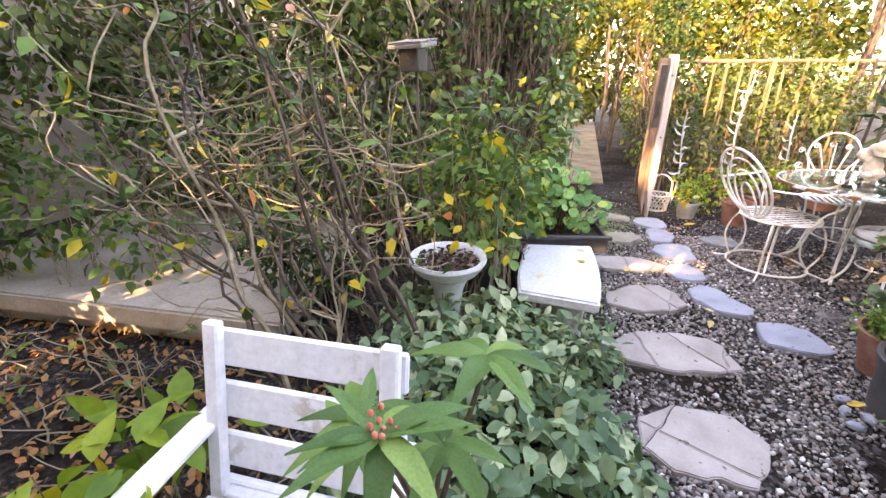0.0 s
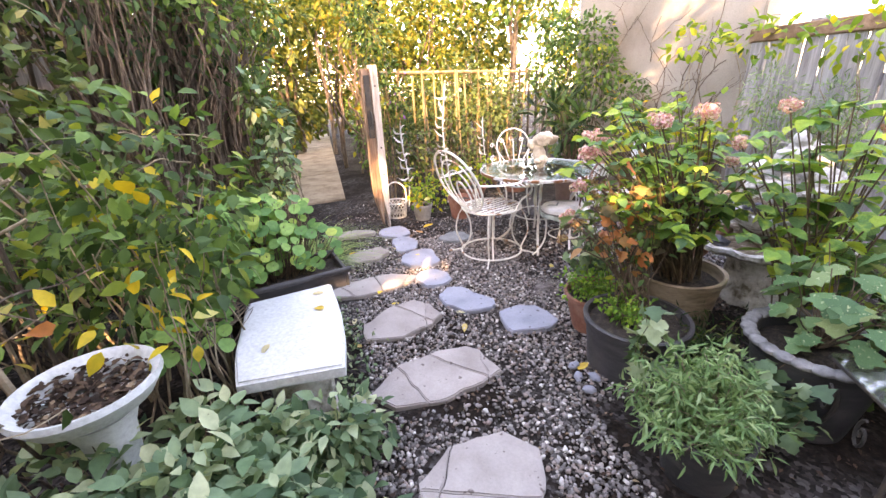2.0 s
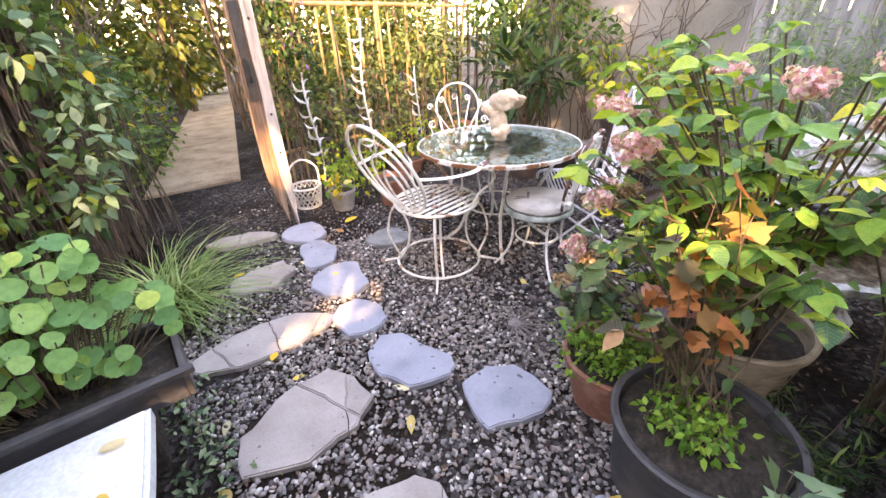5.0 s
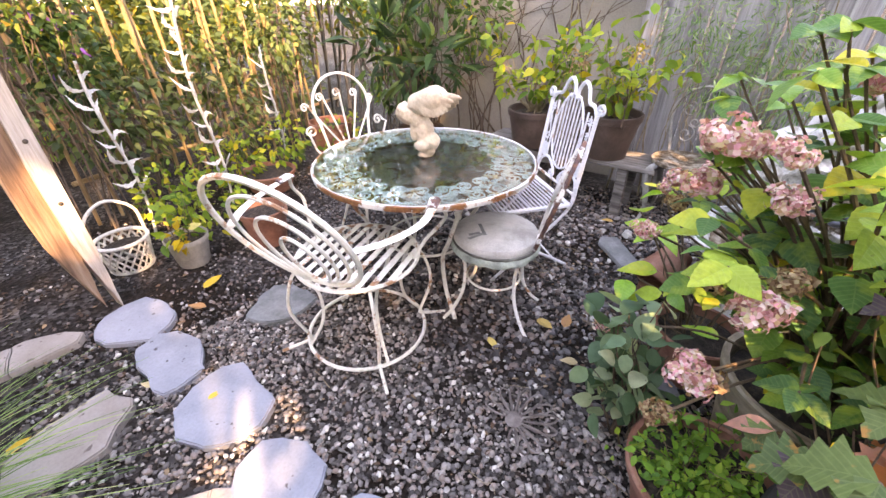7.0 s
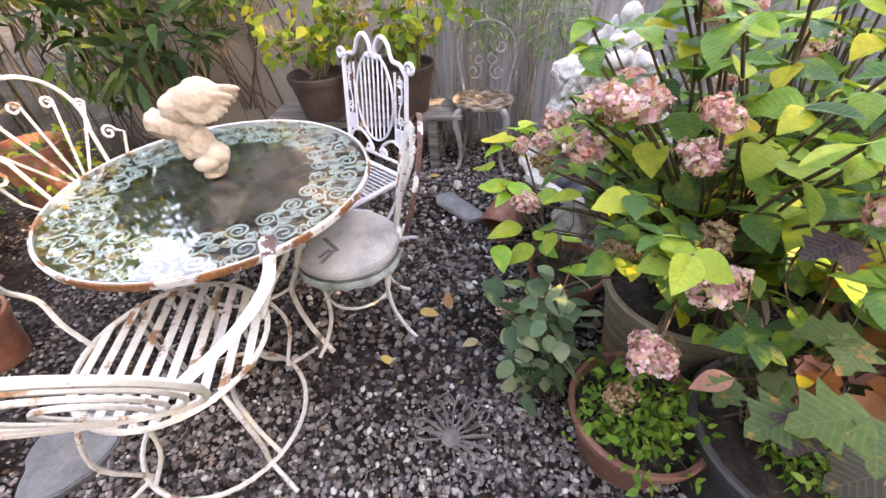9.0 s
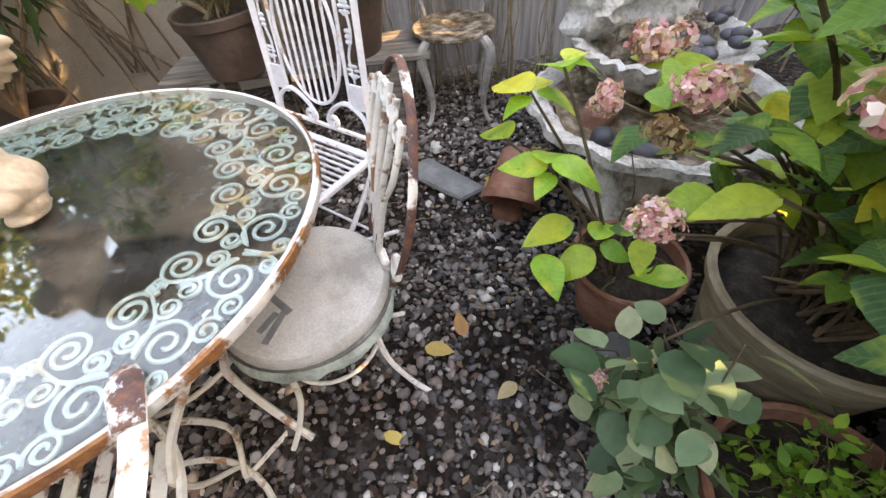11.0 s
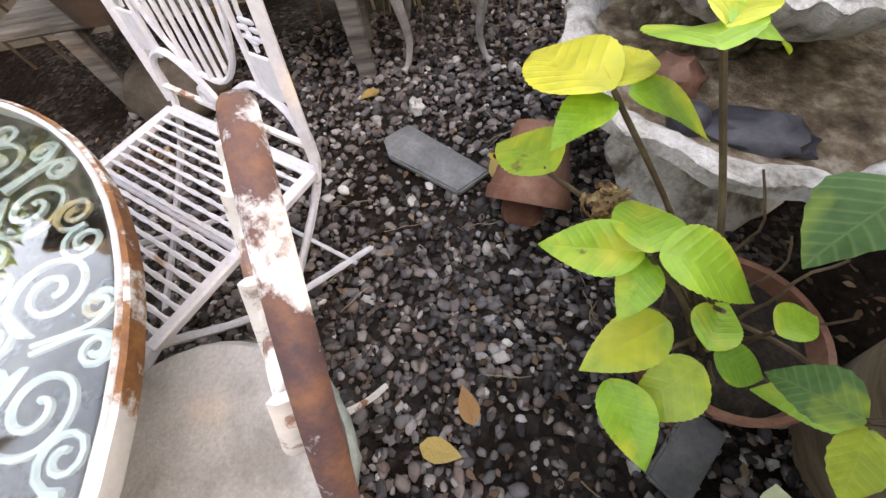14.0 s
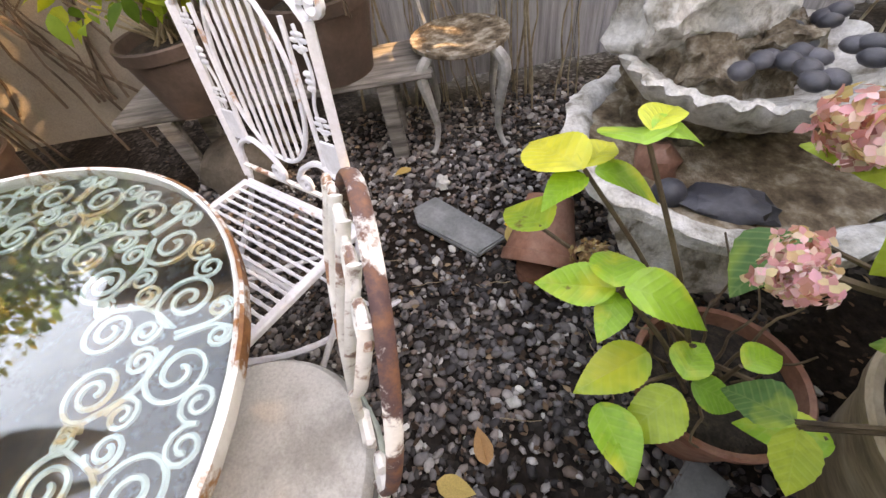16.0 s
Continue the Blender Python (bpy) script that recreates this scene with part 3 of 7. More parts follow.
def scatter_mesh(name, template, pts, along, upward, size, material):
    """One mesh of many copies of a template at pts, pointing along and facing upward."""
    tv, tf = template
    x = unit(np.asarray(along, float))
    y = unit(np.cross(upward, x))
    z = np.cross(x, y)
    s = np.broadcast_to(np.asarray(size, float), (len(pts),))
    v = np.asarray(pts)[:, None, :] + s[:, None, None] * (tv[None, :, 0:1] * x[:, None] + tv[None, :, 1:2] * y[:, None] + tv[None, :, 2:3] * z[:, None])
    k = len(tv)
    me = bpy.data.meshes.new(name)
    sizes = np.array([len(f) for f in tf])
    flat = np.concatenate([np.array(f) for f in tf])
    loops = (np.arange(len(pts))[:, None] * k + flat[None]).ravel()
    counts = np.tile(sizes, len(pts))
    me.vertices.add(len(pts) * k)
    me.vertices.foreach_set("co", v.astype(np.float32).ravel())
    me.loops.add(len(loops))
    me.loops.foreach_set("vertex_index", loops.astype(np.int32))
    me.polygons.add(len(counts))
    me.polygons.foreach_set("loop_start", np.concatenate([[0], np.cumsum(counts)[:-1]]).astype(np.int32))
    me.update(calc_edges=True)
    me.materials.append(material)
    me.shade_smooth()
    return me


def in_ball(n, c, r, hollow=0.3):
    d = unit(rng.normal(size=(n, 3)))
    k = rng.uniform(hollow ** 3, 1, n) ** (1 / 3)
    return np.array(c) + d * k[:, None] * np.array(r), d


def clumps(n, centres, r, hollow=0.2):
    """Points in several uneven balls."""
    centres = np.asarray(centres, float)
    pick = rng.integers(0, len(centres), n)
    d = unit(rng.normal(size=(n, 3)))
    k = rng.uniform(hollow ** 3, 1, n) ** (1 / 3)
    rr = np.asarray(r, float)
    rr = rr[pick] if rr.ndim == 2 else np.broadcast_to(rr, (n, 3))
    return centres[pick] + d * k[:, None] * rr, d


def foliage(name, template, pts, out, size, material, parent, label="", up=0.6, jitter=0.6, down=0.25):
    n = len(pts)
    along = out + rng.normal(size=(n, 3)) * jitter - np.array((0, 0, down))
    upward = np.array((0, 0, up)) + rng.normal(size=(n, 3)) * 0.35
    s = rng.uniform(size[0], size[1], n)
    ob = part(name, scatter_mesh(name, template, pts, along, upward, s, material), material, parent, label)
    return tagged(ob, kind="stuff")


def branch(shape, a, b, r0, r1, wob=0.05, n=8, seg=5, sag=0.0):
    a, b = np.array(a, float), np.array(b, float)
    k = np.linspace(0, 1, n)[:, None]
    p = a + (b - a) * k + rng.normal(size=(n, 3)) * wob * np.linalg.norm(b - a) * np.minimum(k, 1) * (k > 0)
    p[:, 2] += sag * np.sin(math.pi * k[:, 0])
    shape.tube(smooth_line(p, n * 2), np.linspace(r0, r1, n * 2), seg)
    return p


def leaf_meshes(name, material, variants):
    """A few leaf meshes shared by the leaf objects of a plant."""
    out = []
    for tv, tf in variants:
        sh = Shape().add(tv, tf)
        out.append(sh.mesh(name, material))
    return out


def leaf_object(name, meshes, parent, p, along, size, upward=(0, 0, 1)):
    x = Vector(along).normalized()
    y = Vector(upward).cross(x).normalized()
    z = x.cross(y)
    m = Matrix((x, y, z)).transposed().to_4x4()
    ob = new(name, meshes[int(rng.integers(len(meshes)))])
    ob.parent = parent
    ob.matrix_local = Matrix.Translation(p) @ m @ Matrix.Scale(size, 4)
    return ob


def broad_leaf(width=0.62, n=14, fold=0.18, droop=0.2, teeth=0.03, sway=0.0, tip=0.9):
    """A broad toothed blade with a raised cross-section, one long along x."""
    rows, faces = [], []
    for i in range(n + 1):
        x = i / n
        w = width * max(0.03, math.sin(math.pi * (0.008 + 0.992 * x) ** 0.72) ** tip)
        if i == n:
            w = 0.01
        e = 1 + (teeth if i % 2 else -teeth)
        z = -droop * x * x
        yo = sway * math.sin(math.pi * x)
        for k, h in ((-1, fold), (-0.5, fold * 0.75), (0, 0), (0.5, fold * 0.75), (1, fold)):
            rows.append((x, yo + k * w / 2 * (e if abs(k) == 1 else 1), z + h * w / 2 + 0.012 * math.sin(9 * x + 2 * k)))
    for i in range(n):
        for k in range(4):
            a, b = i * 5 + k, (i + 1) * 5 + k
            faces.append((a, b, b + 1, a + 1))
    return np.array(rows), faces


FINE = [broad_leaf(0.64, 30, 0.24, 0.22, 0.016, 0.04), broad_leaf(0.74, 30, 0.16, 0.34, 0.018, -0.05), broad_leaf(0.56, 30, 0.34, 0.12, 0.016), broad_leaf(0.68, 30, 0.10, 0.45, 0.02, 0.06)]
BROAD = [broad_leaf(0.70, sway=0.04), broad_leaf(0.80, droop=0.3, sway=-0.05), broad_leaf(0.62, fold=0.3, droop=0.1)]

# ---- the large structure ----


def ground_sheet():
    n = 90
    xs = np.concatenate([np.linspace(-60, -3, 8)[:-1], np.linspace(-3, 7, n), np.linspace(7, 70, 8)[1:]])
    ys = np.concatenate([np.linspace(-60, -2, 8)[:-1], np.linspace(-2, 9, n), np.linspace(9, 80, 8)[1:]])
    v = [(x, y, 0.012 * noise.noise(Vector((x * 2.5, y * 2.5, 0))) - 0.006 if -3 < x < 7 and -2 < y < 9 else -0.006) for y in ys for x in xs]
    w = len(xs)
    f = [(j * w + i, j * w + i + 1, (j + 1) * w + i + 1, (j + 1) * w + i) for j in range(len(ys) - 1) for i in range(w - 1)]
    ob = part("ground", Shape().add(v, f), MAT_GROUND)
    tagged(ob, "dark gravelly garden soil with scattered pebbles", "ground", kind="structure")


ground_sheet()


def slab(name, corners, z0, z1, material, label, category, c=0.01):
    """A thick flat slab on a four-cornered plan."""
    bm = bmesh.new()
    lo = [bm.verts.new((x, y, z0)) for x, y in corners]
    hi = [bm.verts.new((x, y, z1)) for x, y in corners]
    bm.faces.new(hi)
    bm.faces.new(lo[::-1])
    k = len(corners)
    for i in range(k):
        bm.faces.new((lo[i], lo[(i + 1) % k], hi[(i + 1) % k], hi[i]))
    bmesh.ops.recalc_face_normals(bm, faces=bm.faces)
    bmesh.ops.bevel(bm, geom=bm.edges[:], offset=c, segments=2, affect="EDGES")
    me = bpy.data.meshes.new(name)
    bm.to_mesh(me)
    bm.free()
    me.materials.append(material)
    ob = new(name, me)
    return tagged(ob, label, category, kind="structure")


for i in range(5):
    y0, y1 = 6.45 + i * 2.2, 6.45 + (i + 1) * 2.2 - 0.012
    x0, x1 = 1.42 + (y0 - 7) * 0.137, 1.42 + (y1 - 7) * 0.137
    slab("pavement", [(x0, y0), (x0 + 0.92, y0), (x1 + 0.92, y1), (x1, y1)], -0.1, 0.02, MAT_PAVE, "worn buff concrete garden path slab in dappled sun", "path")
slab("terrace", [(-3.2, 1.86), (-0.25, 1.80), (-0.55, 3.6), (-3.2, 3.7)], 0.12, 0.26, MAT_SLAB, "raised buff concrete slab beside the tangled shrubs", "slab", 0.015)
slab("terrace_footing", [(-3.15, 1.95), (-0.4, 1.9), (-0.65, 3.5), (-3.15, 3.6)], -0.05, 0.122, MAT_STUCCO, "recessed footing under the concrete slab", "footing", 0.01)

# neighbour's stucco house
WALL_X = 5.75
slab("wall_east", [(WALL_X, 3.25), (WALL_X + 0.25, 3.25), (WALL_X + 0.25, 5.75), (WALL_X, 5.75)], -0.1, 3.2, MAT_STUCCO, "grey stucco house wall with bare vines", "wall", 0.01)
slab("eave", [(WALL_X - 0.2, 3.3), (WALL_X + 0.3, 3.3), (WALL_X + 0.3, 5.8), (WALL_X - 0.2, 5.8)], 2.73, 2.8, MAT_BEAM, "brown timber eave along the stucco wall", "eave", 0.01)
# unseen wall, added only to keep the low sun off the garden
slab("wall_south", [(-4.0, -2.7), (8.0, -2.7), (8.0, -2.5), (-4.0, -2.5)], -0.1, 3.62, MAT_STUCCO, "unseen plain stucco wall added to shade the garden", "wall", 0.01)
# backing walls, added to block bright sky showing through hedge and shrubs
slab("wall_north", [(-4.5, 5.9), (-0.1, 5.9), (-0.1, 6.02), (-4.5, 6.02)], -0.1, 3.9, MAT_BOARD, "plain timber-coloured backing added to block sky behind the hedge", "wall", 0.01)
slab("wall_west", [(-4.6, -2.6), (-4.4, -2.6), (-4.4, 6.0), (-4.6, 6.0)], -0.1, 3.9, MAT_STUCCO, "plain grey backing added to block sky behind the shrubs", "wall", 0.01)


def board_fence():
    f = thing("board_fence", "weathered grey upright board fence with brown top beam", "fence", kind="structure")
    y = 3.22
    meshes = []
    for k in range(4):
        h = 1.75 + 0.02 * k
        sh = Shape().box((0.022, 0.135, h), pose(0, 0, h / 2, 0, 0.4 * (k - 1.5), 0), 0.004)
        meshes.append(sh.mesh("board", MAT_BOARD))
    i = 0
    while y > -2.3:
        b = part("board", meshes[i % 4], MAT_BOARD, f)
        b.location = (WALL_X - 0.15 + 0.006 * (i % 3), y - 0.07, 0.02)
        b.rotation_euler = (radians(0.5 * math.sin(i * 2.1)), 0, radians(1.0 * math.sin(i * 1.3)))
        y -= 0.1385
        i += 1
    part("top_beam", Shape().box((0.16, 5.6, 0.12), pose(WALL_X - 0.10, 0.45, 1.75), 0.012), MAT_BEAM, f, "brown timber top beam")
    for z in (0.4, 1.35):
        part("rail", Shape().box((0.05, 5.5, 0.09), pose(WALL_X - 0.05, 0.47, z), 0.006), MAT_BOARD, f)


board_fence()


def cane_fence():
    f = thing("cane_fence", "bamboo cane railing with a sunlit top rail", "fence", kind="structure")
    a, b = np.array((2.72, 6.02)), np.array((5.70, 6.62))
    part("rail", Shape().tube([(*a, 1.66), (*(a + b) / 2, 1.65), (*b, 1.63)], 0.022, 8), MAT_BAMBOO, f)
    part("rail", Shape().tube([(*a, 0.32), (*b, 0.32)], 0.018, 8), MAT_BAMBOO, f)
    canes = []
    for k in range(5):
        sh = Shape()
        pts = [(0.02 * math.sin(k + z * 2), 0.01 * math.cos(k * 2 + z), z) for z in np.linspace(0, 1.68 - 0.05 * (k % 2), 8)]
        sh.tube(pts, [0.0125 + (0.003 if i % 2 else 0) for i in range(8)], 6)
        canes.append(sh.mesh("cane", MAT_BAMBOO))
    for i, t in enumerate(np.linspace(0.01, 0.86, 20)):
        p = a + (b - a) * t
        c = part("cane", canes[i % 5], MAT_BAMBOO, f)
        c.location = (p[0] + 0.02 * math.sin(i * 7), p[1] - 0.03, 0)
        c.rotation_euler = (0, radians(3.2 * math.sin(i * 2.7)), i)
    for t in (0.86, 0.93, 0.99):
        p = a + (b - a) * t
        part("iron_post", Shape().box((0.03, 0.03, 1.66), pose(p[0], p[1] - 0.03, 0.83), 0.004), MAT_IRON_DARK, f, "dark iron post")


cane_fence()


def gate():
    """The gate's free-standing stile: a brown board with a paler strip on it, both rotted away at the foot."""
    g = thing("gate_1", "splintered weathered wooden gate stile with iron latch plate", "gate", pose(2.315, 4.82, 0, 0, 0, 6), kind="structure")

    def rotted(x0, x1, y0, y1, foot, top):
        """An upright board whose lower left corner has rotted to a ragged slant."""
        zs = np.concatenate([np.linspace(foot, foot + 0.42, 9), np.linspace(foot + 0.5, top, 9)])
        v, f = [], []
        for i, z in enumerate(zs):
            k = max(0.0, 1 - (z - foot) / 0.42)
            a = x0 + (x1 - x0 - 0.016) * k ** 1.2 + 0.006 * noise.noise(Vector((x0 * 9, z * 14, 1)))
            b = x1 + 0.005 * noise.noise(Vector((x1 * 9, z * 11, 2))) - 0.02 * k
            v += [(a, y0, z), (b, y0, z), (b, y1, z), (a, y1, z)]
        for i in range(len(zs) - 1):
            for q in range(4):
                w = (q + 1) % 4
                f.append((i * 4 + q, i * 4 + w, i * 4 + 4 + w, i * 4 + 4 + q))
        f += [(3, 2, 1, 0), tuple(range(len(v) - 4, len(v)))]
        return Shape().add(v, f)

    part("stile", rotted(0.0, 0.10, 0.0, 0.07, 0.05, 1.66), MAT_GATE, g, "split orange-brown stile", smooth=False)
    part("bleached_strip", rotted(0.085, 0.158, -0.022, 0.055, 0.012, 1.69), MAT_PALE_WOOD, g, "paler edge strip", smooth=False)
    plate = part("latch_plate", Shape().box((0.062, 0.012, 0.60), pose(0.042, -0.008, 1.30), 0.004), MAT_IRON_DARK, g, "dark iron latch plate")
    part("latch_pull", Shape().tube(smooth_line([(0.04, -0.012, 1.12), (0.04, -0.05, 1.15), (0.04, -0.05, 1.24), (0.04, -0.012, 1.27)], 12), 0.008, 6), MAT_IRON_DARK, plate)
    for z in (0.62, 0.9, 1.5):
        part("bolt_head", Shape().ball((0.12, -0.024, z), (0.010, 0.006, 0.010), 10, 6), MAT_IRON_DARK, g)


gate()


def flagstones():
    f = thing("stone_path", "irregular grey and pink flagstones set in dark gravel", "path", kind="structure")
    # x, y, length, width, turn, squareness, material, cut lines (angle, offset)
    stones = [
        (1.86, 1.59, 0.52, 0.40, -14, 3.6, MAT_FLAG_PINK, ((-16, -0.07), (68, 0.17))),
        (1.92, 2.25, 0.70, 0.36, 9, 3.6, MAT_FLAG_PINK, ((92, 0.14), (115, -0.12), (60, -0.27))),
        (1.94, 2.87, 0.55, 0.38, 12, 3.2, MAT_FLAG_PINK, ((105, -0.10), (60, -0.16))),
        (1.90, 3.47, 0.70, 0.30, 8, 3.4, MAT_FLAG_PINK, ((100, 0.20), (80, -0.05), (50, -0.24))),
        (2.03, 4.12, 0.42, 0.30, 12, 2.6, MAT_FLAG_PINK, ()),
        (2.03, 4.80, 0.48, 0.22, -8, 2.6, MAT_FLAG_PINK, ((85, 0.03),)),
        (2.44, 4.63, 0.29, 0.38, -4, 3.0, MAT_FLAG_GREY, ()),
        (2.42, 4.22, 0.27, 0.38, -4, 3.0, MAT_FLAG_GREY, ()),
        (2.42, 3.80, 0.31, 0.41, -8, 2.6, MAT_FLAG_GREY, ()),
        (2.37, 3.37, 0.28, 0.32, 6, 2.8, MAT_FLAG_GREY, ()),
        (2.43, 2.92, 0.28, 0.45, 22, 2.6, MAT_FLAG_GREY, ()),
        (2.67, 2.50, 0.38, 0.32, -25, 2.7, MAT_FLAG_GREY, ()),
        (2.93, 4.15, 0.30, 0.30, 10, 3.0, MAT_SLATE, ()),
    ]
    for s, (x, y, lx, ly, turn, sq, material, cuts) in enumerate(stones):
        n = 9 if material is MAT_FLAG_PINK else 12
        pts = []
        for i in range(n):
            a = 2 * math.pi * (i + 0.35 * math.sin(i * 5.3 + s)) / n
            c, d = math.cos(a), math.sin(a)
            k = (abs(c) ** sq + abs(d) ** sq) ** (-1 / sq)
            k *= 1 + 0.085 * math.sin(i * 7.7 + s * 3.1) + 0.22 * noise.noise(Vector((c * 1.3 + s * 5.1, d * 1.3, s * 2.7)))
            pts.append((k * c * lx / 2, k * d * ly / 2))
        bm = bmesh.new()
        face = bm.faces.new([bm.verts.new((p[0], p[1], 0)) for p in pts])
        for ang, off in cuts:
            nrm = Vector((math.sin(radians(ang)), -math.cos(radians(ang)), 0))
            bmesh.ops.bisect_plane(bm, geom=bm.verts[:] + bm.edges[:] + bm.faces[:], plane_co=nrm * -off, plane_no=nrm)
        pieces = [[(v.co.x, v.co.y) for v in fc.verts] for fc in bm.faces]
        bm.free()
        for piece in pieces:
            cx, cy = np.mean(piece, axis=0)
            if len(piece) < 3:
                continue
            b2 = bmesh.new()
            shrink = 0.982 if cuts else 1.0
            dens = []
            for i, (px, py) in enumerate(piece):
                qx, qy = piece[(i + 1) % len(piece)]
                steps = max(1, int(math.hypot(qx - px, qy - py) / 0.035))
                for k in range(steps):
                    t = k / steps
                    w = 0.005 * noise.noise(Vector((px + (qx - px) * t, py + (qy - py) * t, s)) * 40) + 0.016 * noise.noise(Vector((px + (qx - px) * t, py + (qy - py) * t, s * 3.3)) * 11)
                    dens.append((px + (qx - px) * t + w, py + (qy - py) * t - w))
            top = b2.faces.new([b2.verts.new((cx + (px - cx) * shrink, cy + (py - cy) * shrink, 0)) for px, py in dens])
            ext = bmesh.ops.extrude_face_region(b2, geom=[top])
            bmesh.ops.translate(b2, verts=[g for g in ext["geom"] if isinstance(g, bmesh.types.BMVert)], vec=(0, 0, 0.045))
            bmesh.ops.recalc_face_normals(b2, faces=b2.faces)
            rim = [e for e in b2.edges if all(v.co.z > 0.04 for v in e.verts)]
            bmesh.ops.bevel(b2, geom=rim, offset=0.006, segments=2, affect="EDGES")
            me = bpy.data.meshes.new("flagstone")
            b2.to_mesh(me)
            b2.free()
            me.materials.append(material)
            ob = part("flagstone", me, material, f)
            ob.matrix_world = pose(x, y, -0.022 + 0.003 * (s % 3), 0.6 * math.sin(s), 0.6 * math.cos(s * 2), turn)
    return [(x, y, lx, ly, turn, sq) for x, y, lx, ly, turn, sq, *_ in stones]


STONES = flagstones()


def on_stone(x, y, grow=1.0):
    hit = np.zeros(len(x), bool)
    for sx, sy, lx, ly, turn, sq in STONES:
        c, s = math.cos(radians(turn)), math.sin(radians(turn))
        u = ((x - sx) * c + (y - sy) * s) / (lx / 2 * grow)
        v = (-(x - sx) * s + (y - sy) * c) / (ly / 2 * grow)
        hit |= (np.abs(u) ** sq + np.abs(v) ** sq) < 1
    return hit


def ico(sub):
    bm = bmesh.new()
    bmesh.ops.create_icosphere(bm, subdivisions=sub, radius=1)
    v = np.array([p.co[:] for p in bm.verts])
    f = [tuple(q.index for q in fc.verts) for fc in bm.faces]
    bm.free()
    return v, f


def gravel(name, n, x0, x1, y0, y1, sub, label, size=(0.004, 0.0125), avoid_beds=True, material=MAT_PEBBLE):
    x, y = rng.uniform(x0, x1, n), rng.uniform(y0, y1, n)
    keep = ~on_stone(x, y, 0.97)
    if avoid_beds:
        edge = 1.50 + 0.12 * np.sin(y * 3) + np.maximum(0, y - 3.1) * 0.28
        keep &= x > edge
        keep &= ~((y < 1.75 - 0.08 * np.sin(x * 5)) & (x > 2.35 + (y - 1) * 0.2))
        thin = np.array([noise.noise(Vector((a * 1.7, b * 1.7, 4.0))) for a, b in zip(x, y)])
        far = np.clip((y - 4.2) / 1.5, 0, 1)
        keep &= rng.uniform(size=n) < np.clip(0.95 + thin * 1.1 - far, 0.08, 1)
    x, y = x[keep], y[keep]
    n = len(x)
    s = rng.lognormal(math.log(size[0] * 1.75), 0.38, n).clip(size[0], size[1])
    v, f = ico(sub)
    v = v * (1 + 0.14 * np.sin(v @ np.array((3.1, 5.3, 2.2)) + 0.7) + 0.10 * np.sin(v @ np.array((-4.7, 2.9, 5.9))))[:, None] * np.array((1.25, 0.9, 0.62))
    pts = np.c_[x, y, s * rng.uniform(0.05, 0.55, n) + rng.uniform(-0.003, 0.004, n)]
    a = rng.uniform(0, 2 * math.pi, n)
    along = np.c_[np.cos(a), np.sin(a), rng.normal(size=n) * 0.3]
    up = np.c_[rng.normal(size=(n, 2)) * 0.7, np.where(rng.uniform(size=n) < 0.5, 1.0, -1.0)]
    ob = part(name, scatter_mesh(name, (v, f), pts, along, up, s, material), material)
    tagged(ob, label, "gravel", kind="stuff")


gravel("gravel", 12000, 3.2, 5.4, 2.0, 4.0, 2, "loose dark grey and brown river gravel", (0.0052, 0.0175))
gravel("gravel", 34000, 1.3, 3.2, 1.0, 4.3, 1, "lighter grey gravel between the flagstones", (0.0046, 0.0135), material=MAT_PATH_GRAVEL)
gravel("gravel", 14000, 1.6, 4.6, 3.9, 6.0, 1, "sparse gravel in front of the cane railing", (0.0045, 0.012))


def litter(n, x0, x1, y0, y1):
    x, y = rng.uniform(x0, x1, n), rng.uniform(y0, y1, n)
    keep = ~on_stone(x, y, 1.0) | (rng.uniform(size=n) < 0.05)
    x, y = x[keep], y[keep]
    n = len(x)
    a = rng.uniform(0, 2 * math.pi, n)
    z = rng.uniform(0.006, 0.02, n)
    ob = part("leaf_litter", scatter_mesh("leaf_litter", LEAF_SMALL, np.c_[x, y, z], np.c_[np.cos(a), np.sin(a), rng.normal(size=n) * 0.15], np.c_[rng.normal(size=(n, 2)) * 0.4, np.ones(n)], rng.uniform(0.008, 0.032, n), MAT_LITTER), MAT_LITTER)
    tagged(ob, "dry brown leaf crumbs and bark over the soil", "litter", kind="stuff")


litter(5200, 1.3, 5.4, 1.0, 6.2)
litter(1500, 3.2, 5.4, 1.8, 3.6)


def ground_twigs():
    sh = Shape()
    for i in range(46):
        a = np.array((rng.uniform(2.6, 5.3), rng.uniform(2.2, 3.6), 0.016))
        t = rng.uniform(0, 6.28)
        branch(sh, a, a + (0.12 * math.cos(t) * rng.uniform(0.4, 1.3), 0.12 * math.sin(t), 0.004), 0.0022, 0.0012, 0.06, 6, 4)
    tagged(part("twig_litter", sh, MAT_TWIG), "pale dry twigs scattered over gravel", "twigs", kind="stuff")


ground_twigs()
litter(3000, -2.5, 1.6, 0.6, 6.4)

# ---- table, chairs and ornaments ----


